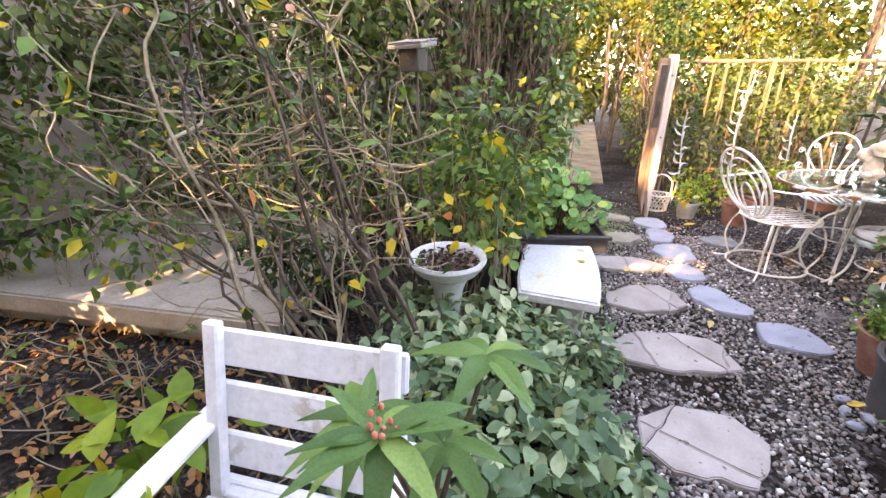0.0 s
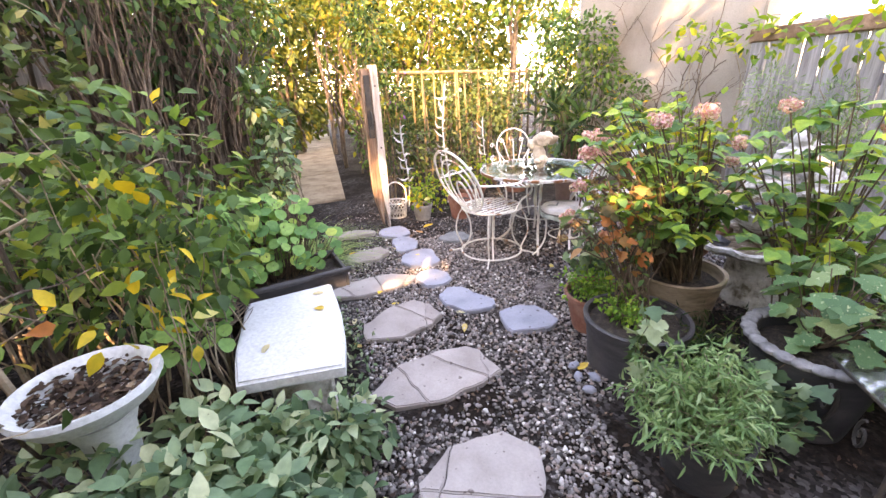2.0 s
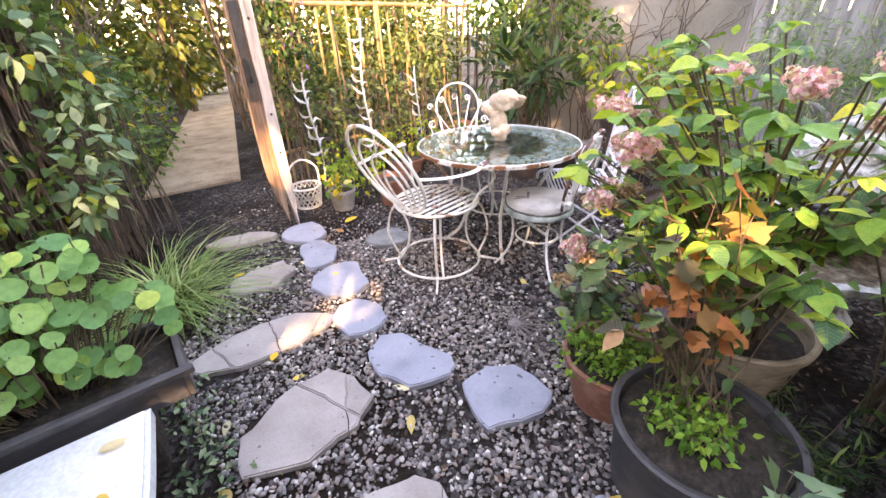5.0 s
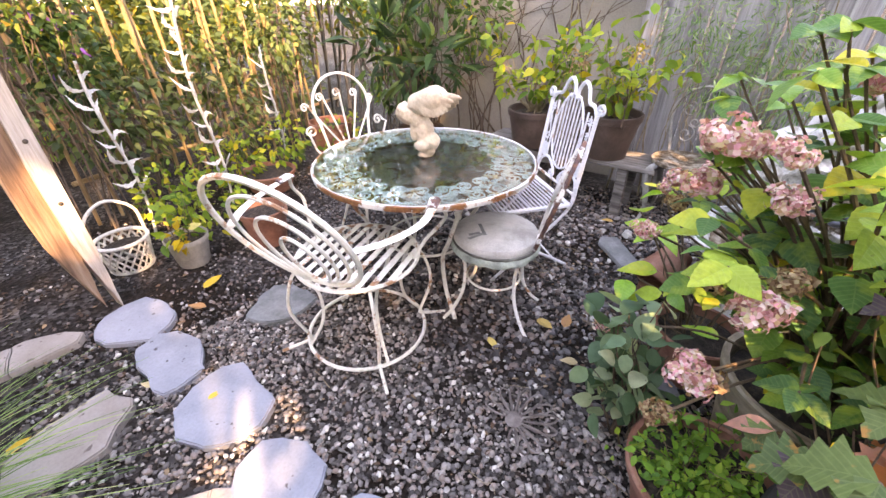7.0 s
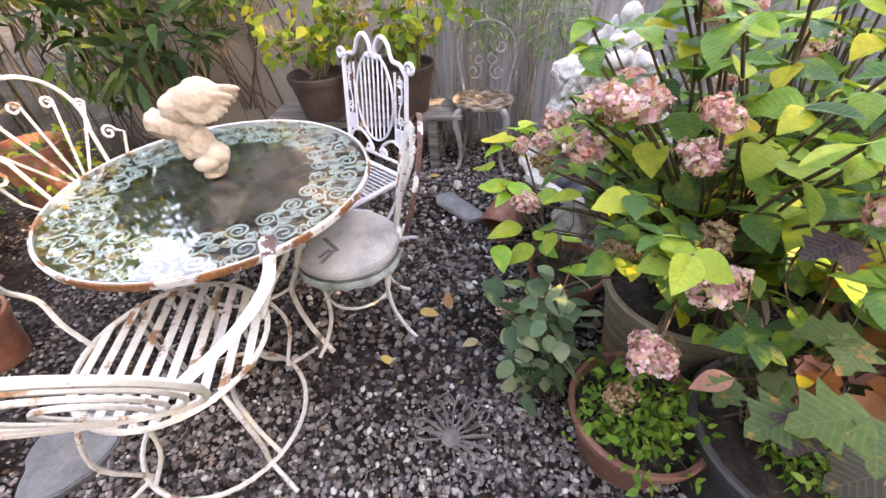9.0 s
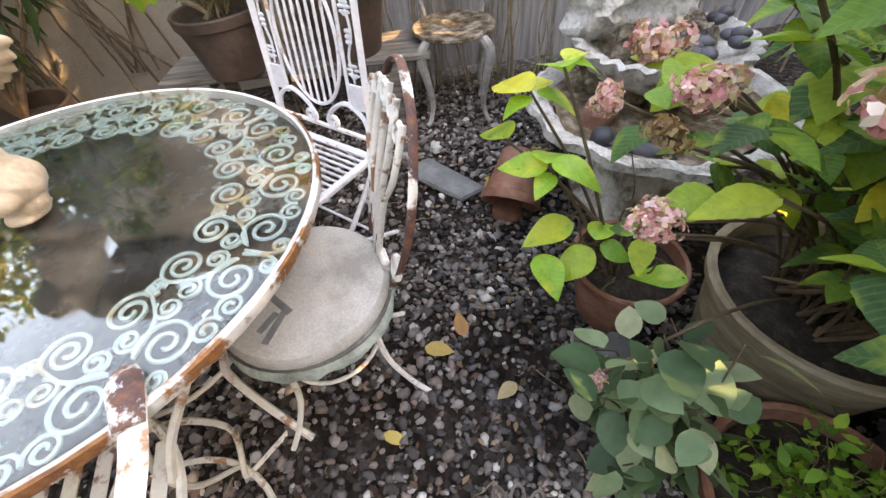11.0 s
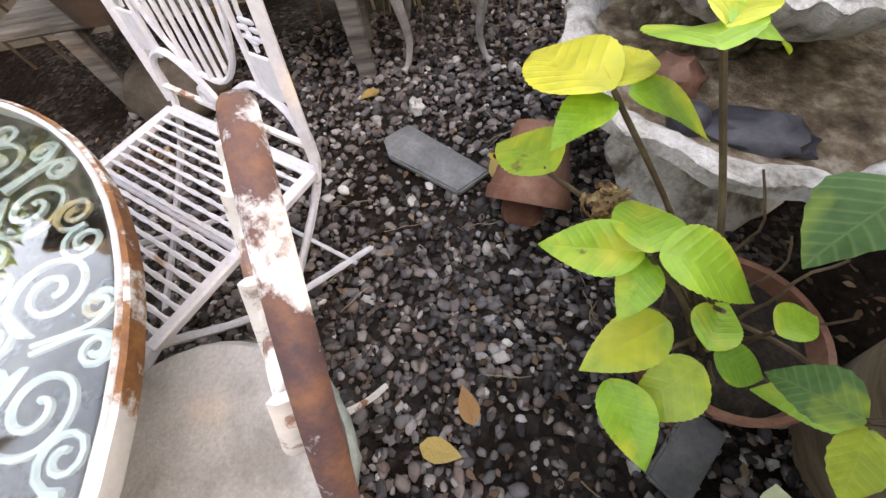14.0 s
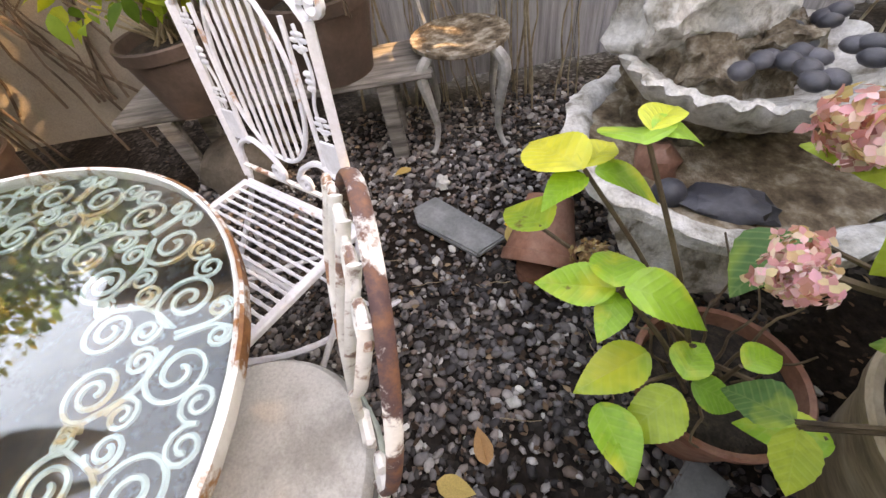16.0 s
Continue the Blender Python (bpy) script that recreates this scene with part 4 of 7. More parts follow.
def scroll_motif():
    """Pairs of curls that fill one tenth of the table's border, about x, from radius 0.30 to 0.49."""
    sh = Shape()
    for s in (1, -1):
        inner = spiral((0.352, 0.043 * s), 0.036, 0.006, 100 * s, 1.9 * s, 46)
        outer = spiral((0.452, 0.056 * s), 0.044, 0.006, 250 * s, -1.9 * s, 46)
        bend = smooth_line([inner[0], (0.398, 0.062 * s, 0), outer[0]], 8)
        sh.tube(np.vstack([inner[::-1], bend[1:-1], outer]), 0.0036, 5)
        sh.tube(spiral((0.402, 0.022 * s), 0.020, 0.005, 0, -1.6 * s, 18), 0.0033, 5)
        sh.tube(spiral((0.478, 0.104 * s), 0.024, 0.005, 90 * s, 1.6 * s, 18), 0.0033, 5)
        sh.tube(spiral((0.392, 0.086 * s), 0.022, 0.005, 200 * s, 1.7 * s, 20), 0.0033, 5)
        sh.tube(spiral((0.335, 0.085 * s), 0.014, 0.004, 20 * s, -1.4 * s, 16), 0.0030, 5)
        sh.tube(np.vstack([spiral((0.497, 0.022 * s), 0.017, 0.005, -20 * s, 1.5 * s, 16)[::-1], smooth_line([(0.512, 0.016 * s, 0), (0.488, 0.003 * s, 0), (0.440, 0.004 * s, 0)], 8)]), 0.0033, 5)
    return sh.mesh("scroll", MAT_SCROLL)


def garden_table(x, y):
    t = thing("garden_table", "round wrought-iron table, rusty rim, scrollwork under glass", "table", pose(x, y, 0, 0, 0, 12))
    ring = np.array([(math.cos(a), math.sin(a), 0) for a in np.linspace(0, 2 * math.pi, 65)])
    rim = Shape()
    prof = [(0.5225, 0.700), (0.5270, 0.700), (0.5278, 0.724), (0.5255, 0.7275), (0.5215, 0.725)]
    ang = np.linspace(0, 2 * math.pi, 72, endpoint=False)
    v = np.concatenate([np.c_[r * np.cos(ang), r * np.sin(ang), np.full(72, z)] for r, z in prof])
    f = [(i * 72 + j, i * 72 + (j + 1) % 72, ((i + 1) % 5) * 72 + (j + 1) % 72, ((i + 1) % 5) * 72 + j) for i in range(5) for j in range(72)]
    rim.add(v, f)
    part("rim", rim, MAT_RIM, t, "white rim flaking to orange rust")
    part("rim_band", Shape().lathe([(0.5282, 0.702), (0.5315, 0.701), (0.5335, 0.712), (0.533, 0.7225), (0.5285, 0.7250), (0.528, 0.712), (0.5282, 0.702)], 72), MAT_RIM_SIDE, t, "outer band gone to orange rust")
    me = scroll_motif()
    for i in range(12):
        s = part("scroll", me, MAT_SCROLL, t)
        s.matrix_local = pose(0, 0, 0.712, 0, 0, i * 30)
    g = Shape().lathe([(0.0005, 0.7195), (0.519, 0.7195), (0.521, 0.7225), (0.519, 0.7255), (0.0005, 0.7255)], 64)
    ob = part("glass_top", g, MAT_GLASS, t, "clear glass top")
    ob.visible_shadow = False
    leg = Shape().tube(smooth_line([(0.46, 0, 0.70), (0.40, 0, 0.60), (0.30, 0, 0.42), (0.22, 0, 0.28), (0.26, 0, 0.12), (0.38, 0, 0.015)], 24), 0.011, 6)
    leg.tube(spiral((0.40, 0), 0.035, 0.008, 200, 1.2, 16)[:, [0, 2, 1]] + (0, 0, 0.62), 0.006, 5)
    lm = leg.mesh("leg", MAT_CREAM_IRON)
    for i in range(4):
        o = part("leg", lm, MAT_CREAM_IRON, t)
        o.matrix_local = pose(0, 0, 0, 0, 0, 45 + 90 * i)
    part("stretcher", Shape().tube(ring[::2] * 0.215 + (0, 0, 0.30), 0.007, 5), MAT_CREAM_IRON, t)


garden_table(3.575, 3.64)


def winged_statue(x, y, z):
    """A crouching figure with its head bowed forward and a broad feathered wing arched over its back."""
    sh = Shape()
    sh.ball((0, 0.0, 0.010), (0.046, 0.040, 0.012), lump=0.1)
    sh.ball((-0.01, -0.012, 0.035), (0.030, 0.045, 0.026), lump=0.1)
    sh.ball((0.0, -0.022, 0.075), (0.050, 0.050, 0.044), lump=0.12)
    sh.ball((0.0, 0.008, 0.120), (0.052, 0.048, 0.062), lump=0.1)
    sh.ball((0.0, 0.030, 0.165), (0.050, 0.045, 0.040), lump=0.1)
    sh.ball((-0.01, 0.078, 0.192), (0.050, 0.054, 0.048), lump=0.12)
    sh.ball((-0.02, 0.100, 0.205), (0.044, 0.036, 0.042), lump=0.25)
    sh.ball((-0.03, 0.045, 0.120), (0.018, 0.020, 0.045))
    sh.ball((-0.045, 0.0, 0.060), (0.022, 0.040, 0.024))
    for s in (-1, 1):
        sh.ball((0.026 * s, 0.005, 0.250), (0.032, 0.070, 0.048), 16, 10, lump=0.12)
        sh.ball((0.032 * s, -0.042, 0.266), (0.036, 0.066, 0.054), 16, 10, lump=0.12)
        for k in range(8):
            a = radians(-4 - 11 * k)
            ln = 0.142 - 0.008 * k
            c = Vector((0.036 * s + 0.003 * s * k, -0.012 - math.cos(a) * ln * 0.62, 0.282 + math.sin(a) * ln * 0.52))
            sh.ball(c, (0.010, ln * 0.50, 0.017), 10, 7, m=pose(0, 0, 0, -math.degrees(a) * 0.8, 0, 5 * s))
    ob = part("statue", sh, MAT_STATUE)
    md = ob.modifiers.new("one_piece", "REMESH")
    md.mode, md.voxel_size, md.use_smooth_shade = "VOXEL", 0.0045, True
    ob.matrix_world = pose(x, y, z, 0, 0, 10)
    tagged(ob, "cream resin winged figure standing on the glass table", "statue")


winged_statue(3.605, 3.655, 0.726)


def chair_round(x, y, yaw):
    c = thing("garden_chair", "cream iron barrel chair, slatted round seat, looped back", "chair", pose(x, y, 0, 0, 0, yaw))
    ring = np.array([(math.cos(a), math.sin(a), 0) for a in np.linspace(0, 2 * math.pi, 41)])
    part("base_ring", Shape().tube(ring * 0.275 + (0, 0, 0.035), 0.0085, 6), MAT_CREAM_IRON, c)
    part("seat_ring", Shape().tube(ring * 0.262 + (0, 0, 0.447), 0.009, 6), MAT_CREAM_IRON, c)
    for i in range(10):
        px = -0.225 + 0.05 * i
        half = math.sqrt(max(0.002, 0.258 ** 2 - px ** 2))
        o = part("slat", Shape().box((0.027, 2 * half, 0.004), pose(px, 0, 0.452), 0.0012), MAT_RUST_IRON if i in (4, 5, 7) else MAT_CREAM_IRON, c)
    for k in range(4):
        a = 45 + 90 * k
        for d in (-4, 4):
            p = smooth_line([(0.25, 0, 0.445), (0.30, 0, 0.36), (0.325, 0, 0.22), (0.27, 0, 0.07), (0.275, 0, 0.035), (0.40, 0, 0.006)] if d < 0 else [(0.25, 0, 0.445), (0.19, 0, 0.30), (0.20, 0, 0.15), (0.275, 0, 0.035)], 18)
            o = part("leg", Shape().tube(p, 0.0075, 6), MAT_CREAM_IRON, c)
            o.matrix_local = pose(0, 0, 0, 0, 0, a + d)
    # the back is a leaning hoop with four petals inside
    lean = pose(0, -0.235, 0.46, 27, 0, 0)
    def leaned(pts):
        a = np.array(lean)
        return np.asarray(pts) @ a[:3, :3].T + a[:3, 3]
    t = np.linspace(0, 2 * math.pi, 40)
    part("back_hoop", Shape().tube(leaned(np.c_[0.25 * np.sin(t), 0 * t, 0.30 - 0.30 * np.cos(t)]), 0.010, 6), MAT_CREAM_IRON, c)
    for w, h in ((0.19, 0.255), (0.125, 0.205), (0.065, 0.15)):
        part("back_loop", Shape().tube(leaned(np.c_[w * np.sin(t), 0 * t + 0.003, h - h * np.cos(t) + 0.005]), 0.0068, 6), MAT_CREAM_IRON, c)
    for s in (-1, 1):
        p = smooth_line([(0.235 * s, -0.37, 0.73), (0.31 * s, -0.25, 0.72), (0.355 * s, -0.10, 0.715), (0.35 * s, 0.03, 0.725), (0.34 * s, 0.07, 0.73)], 18)
        arm = part("arm", Shape().tube(p, 0.017, 8, flat=0.35, up=(0, 0, 1)), MAT_CREAM_IRON, c)
        part("arm_end", Shape().tube([(0.352 * s, 0.0, 0.727), (0.342 * s, 0.06, 0.735), (0.335 * s, 0.085, 0.728)], [0.019, 0.024, 0.016], 8, flat=0.5), MAT_PURPLE_RUST, arm, "rusted arm tip")
        p = smooth_line([(0.34 * s, 0.06, 0.72), (0.37 * s, 0.10, 0.66), (0.34 * s, 0.12, 0.60), (0.29 * s, 0.07, 0.54), (0.245 * s, 0.05, 0.45)], 18)
        part("arm_support", Shape().tube(p, 0.008, 6), MAT_CREAM_IRON, c)
    return c


chair_round(3.07, 3.63, -76)


MARKS = (((3.545, 3.305), (3.470, 3.232)), ((3.475, 3.245), (3.400, 3.275)), ((3.43, 3.292), (3.475, 3.262)))


def chair_cushion(x, y, yaw):
    c = thing("garden_chair", "rusty iron chair with grey vinyl seat cushion, scrolled back", "chair", pose(x, y, 0, 0, 0, yaw))
    cu = Shape().lathe([(0.001, 0.425), (0.175, 0.425), (0.198, 0.437), (0.200, 0.455), (0.190, 0.470), (0.12, 0.480), (0.001, 0.482)], 40)
    cushion = part("cushion", cu, MAT_CUSHION, c, "scuffed grey vinyl cushion")
    for a, b in MARKS:
        d = Vector(b) - Vector(a)
        mk = part("tape_strip", Shape().box((d.length, 0.016, 0.0012), None, 0.0004), MAT_SLATE, cushion, "dark worn tape strip")
        mk.matrix_local = c.matrix_world.inverted() @ pose((a[0] + b[0]) / 2, (a[1] + b[1]) / 2, 0.4822, 0, 0, math.degrees(math.atan2(d.y, d.x)))
    part("piping", Shape().lathe([(0.17, 0.418), (0.2, 0.424), (0.205, 0.438), (0.199, 0.442), (0.17, 0.43)], 40, wob=0.002), MAT_CUSHION_EDGE, cushion, "frayed seat edging, coloured dark for the shadow band")
    skirt = Shape().lathe([(0.196, 0.434), (0.207, 0.422), (0.209, 0.405), (0.204, 0.392), (0.200, 0.405), (0.194, 0.425)], 90)
    part("torn_trim", skirt.rough(0.007, 26), MAT_TRIM, cushion, "frayed pale green fabric trim")
    ring = np.array([(math.cos(a), math.sin(a), 0) for a in np.linspace(0, 2 * math.pi, 33)])
    part("seat_ring", Shape().tube(ring * 0.19 + (0, 0, 0.413), 0.009, 6), MAT_CREAM_IRON, c)
    part("brace_ring", Shape().tube(ring * 0.13 + (0, 0, 0.22), 0.006, 5), MAT_CREAM_IRON, c)
    for a, mt in ((50, MAT_CREAM_IRON), (130, MAT_CREAM_IRON), (235, MAT_RUST_IRON), (305, MAT_RUST_IRON)):
        o = part("leg", Shape().tube(smooth_line([(0.18, 0, 0.41), (0.15, 0, 0.30), (0.16, 0, 0.16), (0.21, 0, 0.06), (0.26, 0, 0.006)], 18), 0.0085, 6), mt, c)
        o.matrix_local = pose(0, 0, 0, 0, 0, a)
    lean = np.array(pose(0.03, -0.195, 0.46, 15, 0, 0))
    def leaned(pts):
        return np.asarray(pts, float) @ lean[:3, :3].T + lean[:3, 3]
    hoop = smooth_line([(-0.10, 0, -0.02), (-0.145, 0, 0.08), (-0.165, 0, 0.19), (-0.155, 0, 0.29), (-0.115, 0, 0.385), (-0.06, 0, 0.44), (0, 0, 0.462), (0.05, 0, 0.438), (0.085, 0, 0.385), (0.115, 0, 0.29), (0.13, 0, 0.19), (0.125, 0, 0.08), (0.10, 0, -0.02)], 60)
    part("back_hoop", Shape().tube(leaned(hoop), 0.0045, 8, flat=2.0, up=leaned([(0, 1, 0)])[0] - leaned([(0, 0, 0)])[0]), MAT_PURPLE_RUST, c, "flat hoop bar flaking white paint over brown primer")
    for k, dx in enumerate((-0.10, -0.05, 0.0, 0.05, 0.10)):
        top = 0.42 - 3.0 * dx * dx
        p = leaned(smooth_line([(dx * 0.12, 0.008, 0.0), (dx * 0.5, 0.020, 0.18), (dx, 0.020, 0.28), (dx, 0.012, top)], 14))
        part("back_bar", Shape().tube(p, 0.0075, 6, flat=0.4), MAT_RUST_IRON, c)
        cu = spiral((dx + 0.024, top - 0.03), 0.026, 0.007, 180, -1.2, 18)
        part("curl", Shape().tube(leaned(cu[:, [0, 2, 1]] + (0, 0.012, 0)), 0.006, 6), MAT_RUST_IRON, c)
    part("back_root", Shape().box((0.06, 0.02, 0.09), pose(0, -0.19, 0.44, 10), 0.006), MAT_RUST_IRON, c)
    for s in (-1, 1):
        part("side_scroll", Shape().tube(leaned(spiral((0.125 * s, 0.07), 0.03, 0.010, 90, 1.3 * s, 16)[:, [0, 2, 1]]), 0.008, 6), MAT_RUST_IRON, c)
    return c


chair_cushion(3.555, 3.22, 13)


def twisted(a, b, r, n=24, amp=0.0006):
    a, b = np.array(a, float), np.array(b, float)
    k = np.linspace(0, 1, n)[:, None]
    return a + (b - a) * k, r + amp * np.sin(np.arange(n) * 1.9)


def chair_white(x, y, yaw):
    c = thing("folding_chair", "white wrought-iron folding chair with vine-leaf back", "chair", pose(x, y, 0, 0, 0, yaw))
    w, d, z = 0.225, 0.21, 0.42
    for s in (-1, 1):
        part("seat_rail", Shape().box((0.024, 2 * d, 0.02), pose(s * w, 0, z), 0.004), MAT_WHITE_IRON, c)
        p = smooth_line([(s * w, d - 0.01, z), (s * w, d + 0.035, z - 0.02), (s * w, d + 0.045, z - 0.07)], 10)
        part("seat_lip", Shape().tube(p, 0.012, 6), MAT_WHITE_IRON, c)
    part("seat_rail", Shape().box((2 * w, 0.022, 0.018), pose(0, -d, z), 0.004), MAT_WHITE_IRON, c)
    part("seat_rail", Shape().box((2 * w, 0.016, 0.010), pose(0, 0.0, z - 0.012), 0.003), MAT_WHITE_IRON, c)
    for i in range(18):
        p, r = twisted((-w, -d + 0.0238 * (i + 0.6), z + 0.004), (w, -d + 0.0238 * (i + 0.6), z + 0.004), 0.0052, 34, 0.0012)
        part("seat_rod", Shape().tube(p, r, 5), MAT_WHITE_IRON, c)
    for s in (-1, 1):
        part("leg", Shape().tube(smooth_line([(s * w, -d - 0.03, 0.56), (s * w, -d, 0.40), (s * w * 0.97, -0.02, 0.20), (s * w * 0.97, d - 0.02, 0.006)], 30), 0.009 + 0.0008 * np.sin(np.arange(30) * 1.9), 6), MAT_WHITE_IRON, c)
        part("leg", Shape().tube(smooth_line([(s * w * 0.9, d, 0.40), (s * w * 0.9, 0.05, 0.21), (s * w * 0.9, -d - 0.06, 0.006)], 30), 0.009 + 0.0008 * np.sin(np.arange(30) * 1.9), 6), MAT_WHITE_IRON, c)
    p, r = twisted((-w * 0.97, -d + 0.02, 0.05), (w * 0.97, -d + 0.02, 0.05), 0.0065, 30)
    part("stretcher", Shape().tube(p, r, 5), MAT_WHITE_IRON, c)
    lean = np.array(pose(0, -d - 0.012, z, 7, 0, 0))
    def leaned(pts):
        return np.asarray(pts, float) @ lean[:3, :3].T + lean[:3, 3]
    for s in (-1, 1):
        part("back_post", Shape().tube(leaned([(s * w, 0, 0.02), (s * w, 0, 0.25), (s * w, 0, 0.47)]), 0.0135, 4), MAT_WHITE_IRON, c)
        part("back_post", Shape().tube(leaned([(s * (w - 0.075), 0, 0.14), (s * (w - 0.075), 0, 0.47)]), 0.006, 5), MAT_WHITE_IRON, c)
        part("post_curl", Shape().tube(leaned((spiral((s * (w + 0.022), 0.495), 0.030, 0.008, 180 if s > 0 else 0, -1.1 * s, 16))[:, [0, 2, 1]]), 0.009, 6), MAT_WHITE_IRON, c)
        part("vase_plate", Shape().box((0.058, 0.007, 0.08), None, 0.003), MAT_WHITE_IRON, c, "flat urn-shaped panel").matrix_local = pose(0, -d - 0.012, z, 7) @ pose(s * (w - 0.038), 0, 0.185)
        vine = Shape()
        vine.tube(leaned(smooth_line([(s * (w - 0.04), 0, 0.23), (s * (w - 0.05), 0, 0.30), (s * (w - 0.028), 0, 0.37), (s * (w - 0.045), 0, 0.46)], 14)), 0.004, 5)
        for zc, rl in ((0.265, 0.024), (0.43, 0.022)):
            for k in range(7):
                a = radians(-40 + 52 * k)
                q = leaned([(s * (w - 0.038) + rl * 0.6 * math.cos(a), 0.002, zc + rl * 0.7 * math.sin(a))])[0]
                vine.ball(q, (rl * 0.55, 0.003, 0.0055), 8, 5)
        for k in range(3):
            vine.ball(leaned([(s * (w - 0.038), 0.002, 0.345 + 0.014 * k)])[0], (0.013, 0.006, 0.007), 8, 5)
        part("vine_leaf", vine, MAT_WHITE_IRON, c, "cast leaf trail")
        part("crest", Shape().tube(leaned(smooth_line([(s * 0.222, 0, 0.465), (s * 0.185, 0, 0.505), (s * 0.135, 0, 0.515), (s * 0.105, 0, 0.575), (s * 0.060, 0, 0.600), (s * 0.020, 0, 0.560), (s * 0.022, 0, 0.515), (s * 0.050, 0, 0.520)], 22)), 0.010, 6), MAT_WHITE_IRON, c)
        part("low_scroll", Shape().tube(leaned(np.vstack([smooth_line([(s * (w - 0.008), 0, 0.07), (s * (w - 0.03), 0, 0.125), (s * 0.13, 0, 0.155), (s * 0.065, 0, 0.125), (s * 0.03, 0, 0.085)], 18), spiral((s * 0.055, 0.08), 0.026, 0.008, 180 if s > 0 else 0, 1.2 * s, 14)[:, [0, 2, 1]]])), 0.008, 6), MAT_WHITE_IRON, c)
    part("rust_bar", Shape().tube(leaned([(-w, 0, 0.055), (w, 0, 0.055)]), 0.008, 5), MAT_RUST_IRON, c, "rusted lower back bar")
    t = np.linspace(-0.5 * math.pi, 1.5 * math.pi, 40)
    part("lyre", Shape().tube(leaned(np.c_[0.135 * np.cos(t) , 0 * t, 0.33 + 0.20 * np.sin(t)]), 0.006, 6), MAT_WHITE_IRON, c)
    for i in range(7):
        px = -0.096 + 0.032 * i
        top = 0.33 + 0.20 * math.sqrt(max(0.05, 1 - (px / 0.135) ** 2))
        p, r = twisted((px, 0, 0.66 - top), (px, 0, top), 0.005, 26)
        part("back_rod", Shape().tube(leaned(p), r, 5), MAT_WHITE_IRON, c)
    return c


chair_white(4.085, 3.376, 49.5)


def chair_fan(x, y, yaw):
    c = thing("garden_chair", "cream iron chair with a curled fan back", "chair", pose(x, y, 0, 0, 0, yaw))
    ring = np.array([(math.cos(a), math.sin(a), 0) for a in np.linspace(0, 2 * math.pi, 33)])
    part("seat_ring", Shape().tube(ring * 0.215 + (0, 0, 0.44), 0.009, 6), MAT_CREAM_IRON, c)
    for i in range(8):
        px = -0.175 + 0.05 * i
        half = math.sqrt(0.213 ** 2 - px ** 2)
        part("slat", Shape().box((0.026, 2 * half, 0.004), pose(px, 0, 0.446), 0.001), MAT_CREAM_IRON, c)
    for k in range(4):
        o = part("leg", Shape().tube(smooth_line([(0.20, 0, 0.44), (0.17, 0, 0.25), (0.25, 0, 0.006)], 12), 0.009, 6), MAT_CREAM_IRON, c)
        o.matrix_local = pose(0, 0, 0, 0, 0, 45 + 90 * k)
    lean = np.array(pose(0, -0.20, 0.45, 12, 0, 0))
    def leaned(pts):
        return np.asarray(pts, float) @ lean[:3, :3].T + lean[:3, 3]
    t = np.linspace(-0.15 * math.pi, 1.15 * math.pi, 30)
    part("back_hoop", Shape().tube(leaned(np.vstack([[(0.13, 0, 0.0)], np.c_[0.19 * np.cos(t), 0 * t, 0.36 + 0.19 * np.sin(t)], [(-0.13, 0, 0.0)]])), 0.009, 6), MAT_CREAM_IRON, c)
    for k, a in enumerate((-32, -16, 0, 16, 32)):
        dx, dz = math.sin(radians(a)), math.cos(radians(a))
        part("back_bar", Shape().tube(leaned([(0, 0, 0.04), (dx * 0.42, 0, 0.04 + dz * 0.40)]), 0.0065, 5), MAT_CREAM_IRON, c)
        part("curl", Shape().tube(leaned(spiral((dx * 0.42 + 0.022, 0.04 + dz * 0.40), 0.026, 0.006, 180, -1.3, 14)[:, [0, 2, 1]]), 0.006, 5), MAT_CREAM_IRON, c)
    for s in (-1, 1):
        part("arm", Shape().tube(leaned(np.vstack([[(0.16 * s, 0, 0.02), (0.24 * s, 0.02, 0.13), (0.27 * s, 0.05, 0.22)], spiral((0.235 * s, 0.235), 0.035, 0.008, 0 if s > 0 else 180, 1.3 * s, 12)[:, [0, 2, 1]]])), 0.007, 5), MAT_CREAM_IRON, c)
    return c


chair_fan(3.82, 4.28, 165)


